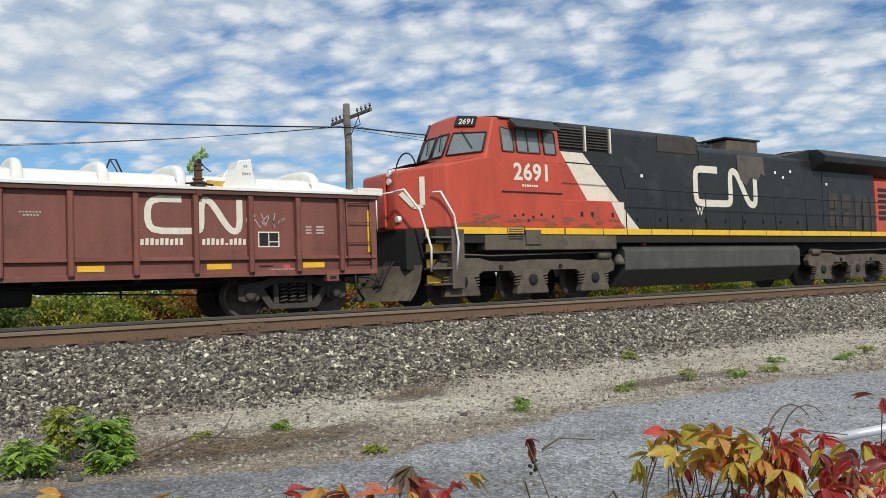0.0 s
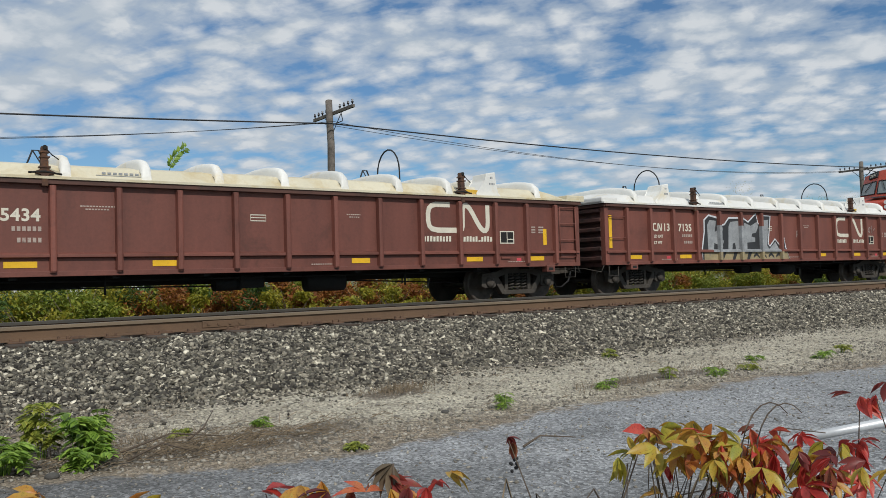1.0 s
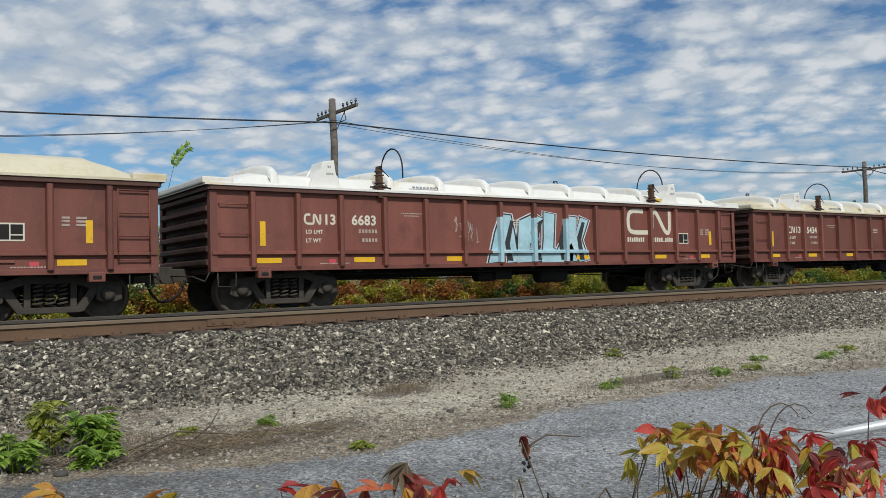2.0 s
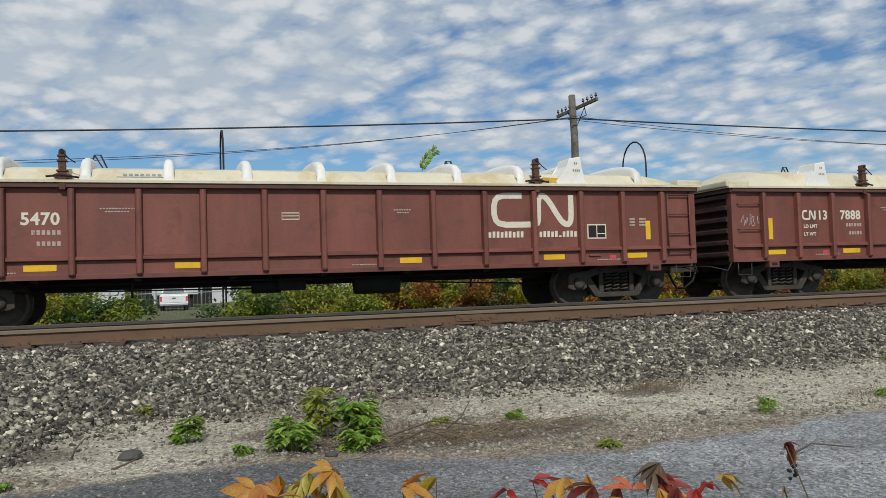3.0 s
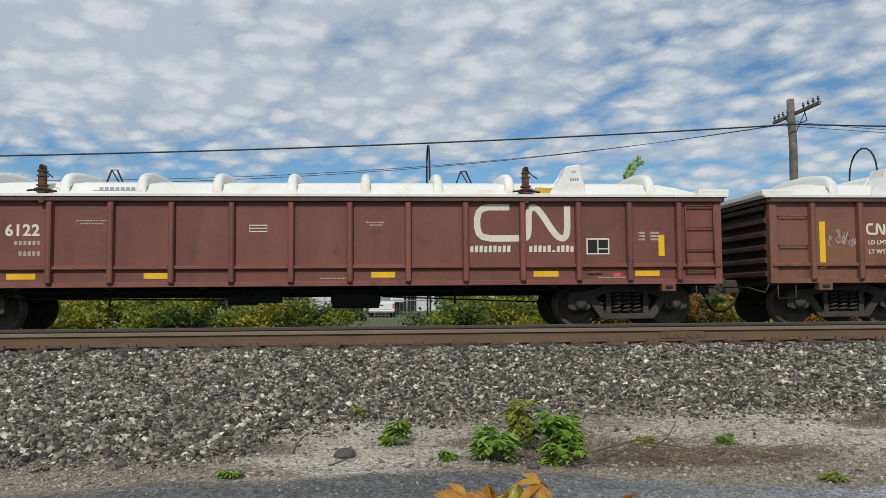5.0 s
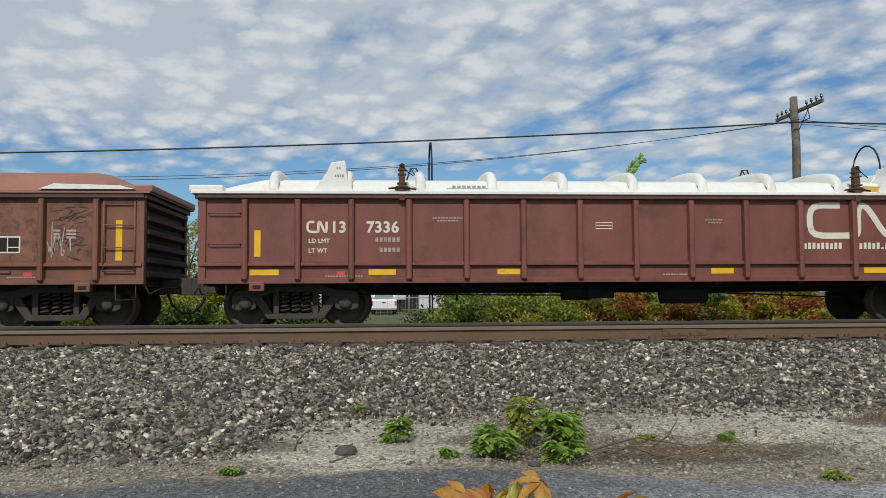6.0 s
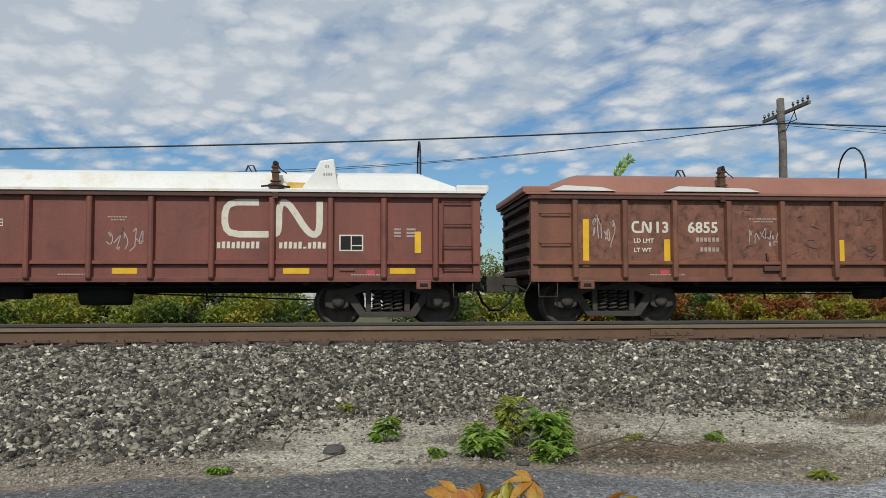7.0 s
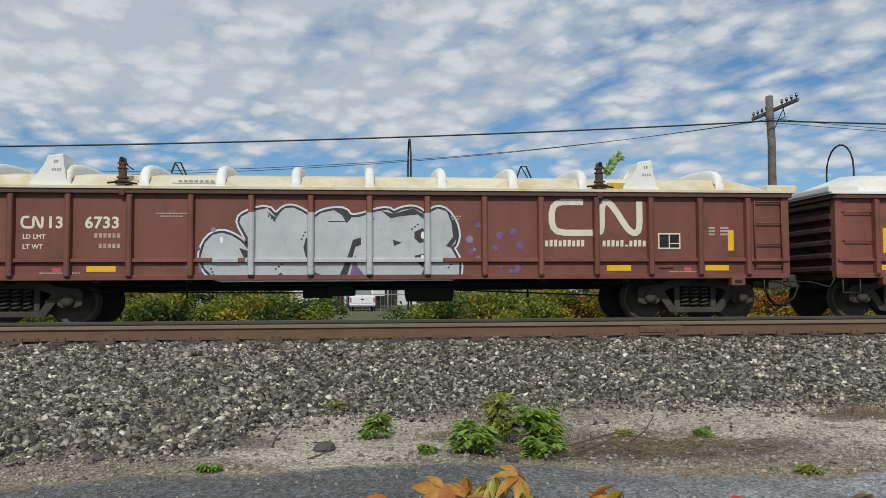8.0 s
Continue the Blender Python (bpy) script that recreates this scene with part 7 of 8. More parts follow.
            prism(bm, [(-HW - 0.06, 3.82 + k * 0.073), (-HW - 0.02, 3.86 + k * 0.073), (-HW - 0.01, 3.82 + k * 0.073)], X(x0) + 0.04, X(x1) - 0.04, "x")
            part("louvre", bm, M_VENT, g)
    for xg in (14.57, 15.46, 13.58):
        bm = bmesh.new()
        box(bm, X(xg) - 0.025, X(xg) + 0.025, -HW - 0.06, -HW, 3.74, 4.38, 0.004)
        part("grille_post", bm, M_LETTER if xg != 13.58 else M_DARK, loco)
    bm = bmesh.new()
    box(bm, X(17.3), X(18.9), -HW - 0.018, -HW + 0.01, 3.92, 4.36, 0.01)
    part("roof_panel", bm, M_VENT, loco, "dark brown recessed screen panel")
    # painted forms on the hood
    bm = bmesh.new()
    flat(bm, [(X(13.72), 3.70), (X(14.5), 3.70), (X(16.5), 1.76), (X(15.4), 1.76), (X(14.6), 2.48)], -HW - 0.002, 0.004)
    part("hood_wedge", bm, M_LETTER, loco, "cream diagonal painted wedge")
    bm = bmesh.new()
    flat(bm, [(X(13.34), 3.70), (X(13.74), 3.70), (X(14.62), 2.48), (X(15.3), 1.76), (X(13.34), 1.76)], -HW - 0.0065, 0.003)
    part("hood_red_panel", bm, M_RED, loco, "orange-red painted triangle")
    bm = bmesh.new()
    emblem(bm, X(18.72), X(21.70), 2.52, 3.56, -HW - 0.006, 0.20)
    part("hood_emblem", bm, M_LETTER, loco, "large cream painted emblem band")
    part("hood_letter", letters("W", 0.30, X(18.82), -HW - 0.004, 2.22), None, loco, "small cream painted letter")
    bm = bmesh.new()
    rng = random.Random(8)
    flat(bm, [(X(20.75), 4.02), (X(21.2), 4.04), (X(22.05), 4.02), (X(22.1), 3.45), (X(21.9), 3.52), (X(21.75), 3.30), (X(21.4), 3.38), (X(21.15), 3.12), (X(20.9), 3.30), (X(20.78), 3.6)], -HW - 0.009, 0.003)
    part("soot_mark", bm, M_SOOT, loco, "grey-brown exhaust soot stain")
    # doors and panels along the hood
    doors = [15.7, 16.5, 17.4, 18.25, 19.3, 20.2, 21.1, 22.0, 22.9, 23.8]
    for x0, x1 in zip(doors, doors[1:]):
        bm = bmesh.new()
        box(bm, X(x0) + 0.02, X(x1) - 0.02, -HW - 0.0015, -HW + 0.004, 1.80, 2.36 if x0 > 19 else 3.3)
        d = part("hood_door", bm, M_BLACK, loco)
        bm = bmesh.new()
        box(bm, X(x1) - 0.10, X(x1) - 0.07, -HW - 0.03, -HW, 2.0, 2.10, 0.004)
        part("latch", bm, M_DARK, d)
    for k, xg in enumerate((25.5, 26.3, 27.1, 27.6, 28.1, 28.5)):
        for z0, z1 in (((1.95, 2.45), (2.55, 3.05)) if k < 2 else ((1.85, 3.0),)):
            bm = bmesh.new()
            w = 0.55 if k < 2 else 0.28
            box(bm, X(xg), X(xg) + w, -HW - 0.015, -HW + 0.01, z0, z1, 0.006)
            part("vent_panel", bm, M_VENT, loco, "dull brown vent screen")
    for px, pz in ((16.6, 3.18), (22.6, 3.55), (23.0, 3.42), (25.4, 3.30), (23.4, 3.62)):
        bm = bmesh.new()
        plate(bm, X(px), X(px) + 0.10, pz, pz + 0.08, -HW - 0.001)
        part("notice_plate", bm, M_WHITE, loco, "small white notice plate")
    # roof things
    bm = bmesh.new()
    prism(bm, [(X(20.9), 4.18), (X(22.5), 4.18), (X(22.45), 4.62), (X(20.95), 4.56)], -0.5, 0.5, "y", 0.02)
    stack = part("exhaust_stack", bm, M_LOCO_FRAME, loco, "boxy exhaust stack stained with soot")
    bm = bmesh.new()
    box(bm, X(20.85), X(22.55), -0.55, 0.55, 4.60, 4.65, 0.006)
    part("stack_lip", bm, M_BLACK, stack)
    for k, dx in enumerate((0.0, 0.25, 0.5)):
        bm = bmesh.new()
        lathe(bm, [(-0.30, 0.03), (0.0, 0.04), (0.12, 0.07), (0.18, 0.11)], (X(19.9 + dx), -0.2, 4.34 + 0.03 * (k % 2)), "x", 14)
        tube(bm, [(X(19.9 + dx) - 0.1, -0.2, 4.32), (X(19.9 + dx) - 0.1, -0.2, 4.18)], 0.03, 6)
        part("horn", bm, M_DARK, loco, "black air horn trumpet")
    # lower red cabinet beside the hood and handrails
    bm = bmesh.new()
    box(bm, X(13.31), X(15.42), -1.44, -0.96, 1.73, 2.44, 0.02)
    cabinet = part("side_cabinet", bm, M_RED, loco, "orange-red walkway cabinet, dusty at the end")
    bm = bmesh.new()
    flat(bm, [(X(14.95), 2.42), (X(15.40), 2.42), (X(15.40), 1.80), (X(15.28), 1.9)], -1.442, 0.003)
    part("dust_stain", bm, M_LETTER, cabinet, "pale cream paint rubbed with dust")
    for px in (13.9, 14.25, 14.95):
        bm = bmesh.new()
        box(bm, X(px), X(px) + 0.06, -1.465, -1.435, 2.05, 2.16, 0.006)
        part("cabinet_latch", bm, M_DARK, cabinet)
    bm = bmesh.new()
    tube(bm, [(X(13.45), -1.46, 3.34), (X(15.3), -1.46, 3.32), (X(15.45), -1.46, 2.80), (X(19.0), -1.46, 2.76), (X(24.0), -1.46, 2.74), (X(29.0), -1.46, 2.74)], 0.018, 6)
    rail = part("walkway_rail", bm, M_DARK, loco, "thin black walkway handrail")
    for px in (15.45, 17.0, 18.6, 20.2, 21.8, 23.4, 25.0, 26.6, 28.2):
        bm = bmesh.new()
        tube(bm, [(X(px), -1.46, 1.73), (X(px), -1.46, 2.75)], 0.016, 6)
        part("stanchion", bm, M_DARK, rail)
    # fuel tank
    bm = bmesh.new()
    prism(bm, [(-1.46, 0.72), (-1.46, 1.20), (-1.34, 1.34), (1.34, 1.34), (1.46, 1.20), (1.46, 0.72), (1.0, 0.28), (-1.0, 0.28)], X(15.35), X(22.95), "x", 0.03)
    tank = part("fuel_tank", bm, M_TANK, loco, "long grimy grey fuel tank")
    bm = bmesh.new()
    lathe(bm, [(0, 0.16), (0.12, 0.13), (0.22, 0.08), (0.26, 0.03)], (X(15.22), -1.35, 0.86), "z", 16)
    part("bell", bm, M_LOCO_FRAME, loco, "small brass-grey bell")
    bm = bmesh.new()
    lathe(bm, [(0, 0.08), (0.07, 0.08)], (X(16.2), -1.30, 1.34), "z", 12)
    part("tank_filler", bm, M_PINK, tank, "faded red filler cap")
    # added dark box, fills the gap above the bogies with painted shade
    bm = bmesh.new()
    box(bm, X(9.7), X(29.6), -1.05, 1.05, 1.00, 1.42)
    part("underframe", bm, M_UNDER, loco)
    six_wheel_bogie(loco, X(12.35))
    six_wheel_bogie(loco, X(26.3))
    return loco


LOCO = build_locomotive()


# ------------------------------------------------------------------ yard beyond the shrubs
M_CAR = surf("white_car_paint", (0.74, 0.75, 0.76), 0.3, 0, 0.04, 2, 20, bump=0, coat=0.5)
M_SIGN = surf("blue_sign", (0.025, 0.06, 0.30), 0.45, 0, 0.08, 2, 20, bump=0)
M_CLAD = surf("pale_cladding", (0.55, 0.56, 0.56), 0.6, 0, 0.08, 0.6, 10, bump=0.03)
M_STEEL = surf("fence_steel", (0.40, 0.41, 0.42), 0.45, 0.6, 0.1, 3, 30, bump=0.02)


def build_fence():
    fence = thing("chain_link_fence", "grey galvanised chain-link fence in front of a yard", "fence")
    for x in np.arange(-26, 14.1, 2.5):
        bm = bmesh.new()
        tube(bm, [(x, 34.0, -0.98), (x, 34.0, 1.55)], 0.05, 8)
        part("post", bm, M_STEEL, fence)
    for z in (0.35, 1.5):
        bm = bmesh.new()
        tube(bm, [(-26, 34.0, z), (14, 34.0, z)], 0.032, 6)
        part("rail", bm, M_STEEL, fence)
    bm = bmesh.new()
    for x in np.arange(-26, 14, 0.22):
        tube(bm, [(x, 34.02, -0.9), (x, 34.02, 1.5)], 0.008, 4, cap=False)
    mesh = part("fence_mesh", bm, M_STEEL, fence)
    tagged(mesh, kind="stuff")


build_fence()


def build_pickup():
    """A pickup seen from behind."""
    car = thing("pickup_truck", "white pickup truck parked in the yard, seen from behind", "pickup truck", m=pose(-0.05, 44.0, -0.97))
    bm = bmesh.new()
    prism(bm, [(0.0, 0.45), (0.0, 1.12), (1.75, 1.14), (1.78, 1.16), (5.1, 1.08), (5.2, 0.5)], -0.95, 0.95, "x", 0.05)
    part("body", bm, M_CAR, car)
    bm = bmesh.new()
    lo = [(-0.90, 1.8, 1.12), (0.90, 1.8, 1.12), (0.90, 3.9, 1.12), (-0.90, 3.9, 1.12)]
    hi = [(-0.70, 1.95, 1.80), (0.70, 1.95, 1.80), (0.70, 3.2, 1.80), (-0.70, 3.2, 1.80)]
    a, b = [bm.verts.new(p) for p in lo], [bm.verts.new(p) for p in hi]
    for i in range(4):
        bm.faces.new((a[i], a[(i + 1) % 4], b[(i + 1) % 4], b[i]))
    bm.faces.new(b)
    bmesh.ops.bevel(bm, geom=list(bm.edges), offset=0.05, segments=2, affect="EDGES")
    cab = part("cab", bm, M_CAR, car)
    bm = bmesh.new()
    vs = [bm.verts.new(p) for p in ((-0.76, 1.80, 1.22), (0.76, 1.80, 1.22), (0.62, 1.89, 1.68), (-0.62, 1.89, 1.68))]
    bm.faces.new(vs)
    part("rear_window", bm, M_GLASS, cab)
    bm = bmesh.new()
    box(bm, -0.74, 0.74, -0.03, 0.0, 0.62, 1.08, 0.01)
    gate = part("tailgate", bm, M_CAR, car)
    bm = bmesh.new()
    box(bm, -0.12, 0.12, -0.05, -0.03, 0.88, 0.96, 0.01)
    part("tailgate_handle", bm, M_DARK, gate)
    bm = bmesh.new()
    box(bm, -0.93, 0.93, -0.15, 0.0, 0.40, 0.56, 0.03)
    part("bumper", bm, M_STEEL, car)
    for s in (-1, 1):
        bm = bmesh.new()
        box(bm, s * 0.80, s * 0.93, -0.02, 0.02, 0.70, 1.05, 0.01)
        part("tail_light", bm, M_PINK, car, "red tail light")
        for y in (1.0, 4.3):
            bm = bmesh.new()
            lathe(bm, [(s * 0.68, 0.36), (s * 0.90, 0.36), (s * 0.92, 0.30), (s * 0.90, 0.1)], (0, y, 0.37), "x", 20)
            part("wheel", bm, M_DARK, car)


build_pickup()


def build_shed():
    shed = thing("trailer_shed", "pale white box trailer standing in the yard", "trailer", m=pose(-0.1, 52.0, -0.98))
    bm = bmesh.new()
    box(bm, -1.6, 1.9, 0, 8, 1.1, 3.9, 0.03)
    part("box", bm, M_CLAD, shed)
    bm = bmesh.new()
    box(bm, -1.2, 1.5, 0.4, 7.6, 0.0, 1.1, 0.02)
    part("chassis", bm, M_UNDER, shed)
    b = thing("warehouse", "low grey clad warehouse behind the yard", "building", m=pose(4.0, 70.0, -0.98))
    bm = bmesh.new()
    box(bm, -34, 22, 0, 20, 0, 3.4, 0.03)
    part("wall", bm, M_CLAD, b)
    bm = bmesh.new()
    box(bm, -34.3, 22.3, -0.3, 20.3, 3.4, 3.75, 0.03)
    part("roof", bm, M_STEEL, b)
    for k in range(9):
        bm = bmesh.new()
        box(bm, -31 + k * 5.6, -28.4 + k * 5.6, -0.06, 0.1, 0.0, 2.6, 0.02)
        part("door", bm, M_UNDER, b, "dark roller door")


build_shed()


def build_sign():
    sign = thing("blue_sign", "blue sign board with a yellow stripe on posts", "sign", m=pose(-7.6, 30.0, -0.98))
    for x in (-1.1, 1.1):
        bm = bmesh.new()
        tube(bm, [(x, 0, 0), (x, 0, 3.2)], 0.06, 8)
        part("post", bm, M_SIGN, sign)
    bm = bmesh.new()
    box(bm, -1.7, 1.7, -0.06, -0.02, 2.2, 3.9, 0.01)
    board = part("board", bm, M_SIGN, sign)
    bm = bmesh.new()
    box(bm, -1.7, 1.7, -0.075, -0.062, 3.05, 3.13)
    part("stripe", bm, M_YELLOW, board)
    for k, w in enumerate((1.2, 0.7)):
        bm = bmesh.new()
        box(bm, -1.3 + k * 1.5, -1.3 + k * 1.5 + w, -0.075, -0.062, 2.62, 2.86)
        part("word_bar", bm, M_WHITE, board)


build_sign()


# ------------------------------------------------------------------ weeds on the sandy strip
def feather(bm, p, heading, rise, length, blade, pairs, rng):
    """One compound leaf: a bowed stalk with pairs of pointed leaflets."""
    d = Vector((math.cos(heading), math.sin(heading), 0))
    side = Vector((-d.y, d.x, 0))
    pts = [p + d * (length * t) + Vector((0, 0, rise * length * t - 0.75 * length * t * t)) for t in (0, 0.25, 0.5, 0.75, 1.0)]
    tube(bm, pts, 0.0022, 3, 0.001, cap=False)
    for k in range(pairs + 1):
        t = 0.18 + 0.82 * k / pairs
        i = min(3, int(t * 4))
        q = pts[i].lerp(pts[i + 1], t * 4 - i)
        s = blade * (0.65 + 0.5 * math.sin(t * 2.6)) * rng.uniform(0.85, 1.15)
        for sgn in ((-1, 1) if k < pairs else (0,)):
            out = (side * sgn + d * (0.55 if sgn else 1.0)).normalized()
            wide = out.cross(Vector((0, 0, 1))) * s * 0.24
            sink = Vector((0, 0, -s * rng.uniform(0.15, 0.5)))
            lift = Vector((0, 0, s * rng.uniform(0.02, 0.1)))
            a, c = bm.verts.new(q), bm.verts.new(q + out * s + sink)
            b0, b1 = bm.verts.new(q + out * s * 0.42 + wide + lift + sink * 0.3), bm.verts.new(q + out * s * 0.42 - wide + lift + sink * 0.3)
            m0 = bm.verts.new(q + out * s * 0.45 + sink * 0.35)
            for f in ((a, b0, m0), (b0, c, m0), (a, m0, b1), (m0, c, b1)):
                bm.faces.new(f)


def weed(x, y, width, height, stems, blade, mat, seed, label):
    rng = random.Random(seed)
    w = thing("weed", label, "weed", "weeds on the sand", m=pose(x, y, ground_z(x, y) - 0.01))
    stalks, leaves = bmesh.new(), bmesh.new()
    for i in range(stems):
        a, r = rng.uniform(0, 6.28), width * 0.5 * math.sqrt(rng.random()) * 0.7
        h = height * rng.uniform(0.35, 0.95) * (1.0 - 0.35 * r / width)
        foot = Vector((math.cos(a) * r * 0.35, math.sin(a) * r * 0.3, 0))
        tip = Vector((math.cos(a) * r, math.sin(a) * r * 0.8, h))
        pts = [foot, foot.lerp(tip, 0.5) + Vector((0, 0, h * 0.12)), tip]
        tube(stalks, pts, 0.0045, 4, 0.002, cap=False)
        n = rng.randint(4, 6)
        for k in range(n):
            p = pts[1].lerp(tip, rng.uniform(0.0, 1.0)) if k else tip
            feather(leaves, p, a + rng.uniform(-1.9, 1.9), rng.uniform(0.1, 0.8), width * rng.uniform(0.22, 0.36), blade, rng.randint(5, 7), rng)
    tagged(part("stem", stalks, M_WEED, w), kind="stuff")
    tagged(part("foliage", leaves, mat, w), kind="stuff")


# x, y, width, height, stems, leaflet
BUSHY = [(1.26, -10.04, 0.30, 0.20, 8, 0.062), (1.22, -9.80, 0.27, 0.40, 9, 0.080), (1.06, -9.50, 0.24, 0.52, 8, 0.075), (1.36, -9.55, 0.24, 0.44, 6, 0.075), (0.76, -9.93, 0.32, 0.23, 14, 0.062), (0.07, -9.10, 0.20, 0.26, 7, 0.060)]
SMALL = [(0.44, -9.87, 0.15, 0.10), (0.16, -9.02, 0.12, 0.26), (0.85, -8.75, 0.18, 0.13), (-0.30, -7.70, 0.20, 0.12), (-1.06, -10.2, 0.14, 0.06), (2.08, -9.30, 0.15, 0.09), (2.72, -9.40, 0.16, 0.12), (2.92, -10.66, 0.17, 0.09), (4.77, -10.08, 0.24, 0.17), (7.28, -9.88, 0.24, 0.16), (7.81, -10.1, 0.26, 0.12), (8.69, -9.9, 0.30, 0.14), (10.36, -9.9, 0.34, 0.14), (8.69, -7.66, 0.26, 0.16), (9.6, -9.4, 0.24, 0.12), (11.2, -9.7, 0.3, 0.14), (6.3, -9.9, 0.26, 0.12)]
for i, (wx, wy, ww, wh, wn, wb) in enumerate(BUSHY):
    weed(wx, wy, ww, wh, wn, wb, M_WEED if i != 2 else M_WEED_PALE, 100 + i, "bushy green weed with feathered leaves growing from the sand")
for i, (wx, wy, ww, wh) in enumerate(SMALL):
    weed(wx, wy, ww, wh, 5, 0.035, M_WEED_PALE if i % 2 else M_WEED, 140 + i, "small green weed growing from the sand")


def build_litter():
    """Dry stalks, twigs and stones lying on the strip."""
    rng = random.Random(9)
    bm = bmesh.new()
    for i in range(470):
        x, y = rng.gauss(2.2, 0.55), rng.gauss(-9.8, 0.2)
        if i > 330:
            x, y = rng.uniform(-2.4, 12), rng.uniform(-10.2, -7.8)
        a, l = rng.uniform(-0.6, 0.6), rng.uniform(0.05, 0.22)
        z = ground_z(x, y) + 0.012
        tube(bm, [(x, y, z), (x + l * 0.5 * math.cos(a), y + l * 0.5 * math.sin(a), z + rng.uniform(0.0, 0.04)), (x + l * math.cos(a), y + l * math.sin(a), z)], 0.003, 4, 0.0015)
    solo("dry_stalks", bm, M_DRY, "dry brown stalks strewn on the sand", "dry stalks", kind="stuff")
    bm = bmesh.new()
    for i in range(900):
        cx, cy, spread = rng.choice(((4.55, -8.55, 0.2), (4.75, -8.4, 0.25), (2.2, -9.85, 0.5), (8.2, -9.6, 0.6), (6.6, -9.85, 0.5), (1.5, -9.3, 0.35)))
        x, y = rng.gauss(cx, spread), rng.gauss(cy, spread * 0.45)
        z = ground_z(x, y)
        a, h = rng.uniform(0, 6.28), rng.uniform(0.03, 0.09)
        tube(bm, [(x, y, z), (x + 0.03 * math.cos(a), y + 0.03 * math.sin(a), z + h)], 0.003, 3, 0.001, cap=False)
    solo("dry_grass", bm, M_DRY, "low tufts of dry brown grass", "dry grass", kind="stuff")
    for x, y, s in ((-0.32, -9.66, 0.085), (1.0, -10.2, 0.045), (4.2, -9.95, 0.04), (-1.9, -9.75, 0.05)):
        bm = bmesh.new()
        bmesh.ops.create_icosphere(bm, subdivisions=2, radius=s)
        for v in bm.verts:
            v.co *= 1 + 0.3 * noise.noise(v.co * 9 + Vector((x, y, 0)))
            v.co.z *= 0.55
        o = solo("stone", bm, M_SLATE, "flat grey stone lying on the sand", "stone", "loose stones")
        o.location = (x, y, ground_z(x, y) + s * 0.2)
    for pts in (((1.45, -9.75, 0.01), (1.9, -9.65, 0.09), (2.3, -9.7, 0.04)), ((1.5, -10.0, 0.02), (1.75, -9.95, 0.10), (1.95, -10.05, 0.03)), ((-0.72, -9.45, 0.0), (-0.69, -9.43, 0.07), (-0.63, -9.41, 0.13)), ((-0.42, -9.95, 0.0), (-0.33, -9.93, 0.03), (-0.22, -9.78, 0.05)), ((2.05, -9.6, 0.02), (2.2, -9.5, 0.08), (2.35, -9.3, 0.16)), ((3.75, -11.5, 0.03), (3.95, -11.45, 0.07), (4.2, -11.55, 0.03))):
        bm = bmesh.new()
        tube(bm, [(x, y, ground_z(x, y) + z) for x, y, z in pts], 0.009, 6, 0.004)
        solo("twig", bm, M_BARK, "bent dark twig lying on the ground", "twig", "fallen twigs")


build_litter()


# ------------------------------------------------------------------ creeper in front of the lane
def leaflet(bm, p, q, s):
    """A narrow pointed leaflet folded along its midrib, tip drooping."""
    prof = [(0, 0.0), (0.14, 0.07), (0.36, 0.165), (0.60, 0.17), (0.82, 0.085), (1.0, 0.0)]
    droop = 0.10 + 0.35 * ((p.x * 91.7 + p.z * 53.1 + s * 977.0) % 1.0)
    mid = [bm.verts.new(p + q @ Vector((u * s, 0, -droop * s * u * u))) for u, _ in prof]
    for sgn in (-1, 1):
        edge = [bm.verts.new(p + q @ Vector((u * s, sgn * v * s, 0.45 * s * v - droop * s * u * u))) for u, v in prof[1:-1]]
        chain = [mid[0]] + edge + [mid[-1]]
        for i in range(5):
            vs = []
            for v in (mid[i], chain[i], chain[i + 1], mid[i + 1]):
                if v not in vs:
                    vs.append(v)
            bm.faces.new(vs).smooth = True


def palm_leaf(bm, p, heading, tilt, s, rng, count=5):
    """A few leaflets spread unevenly from one stalk."""
    count = rng.choice((3, 4, 5, 5))
    lean = Euler((rng.uniform(-0.7, 0.7), rng.uniform(-0.5, 0.5), 0)).to_matrix()
    for k in range(count):
        a = heading + (k - (count - 1) / 2) * rng.uniform(0.5, 0.85)
        q = lean @ Euler((rng.uniform(-0.6, 0.6), tilt + rng.uniform(-0.35, 0.35), a)).to_matrix()
        leaflet(bm, p, q, s * (1.0 - 0.12 * abs(k - (count - 1) / 2)) * rng.uniform(0.75, 1.15))


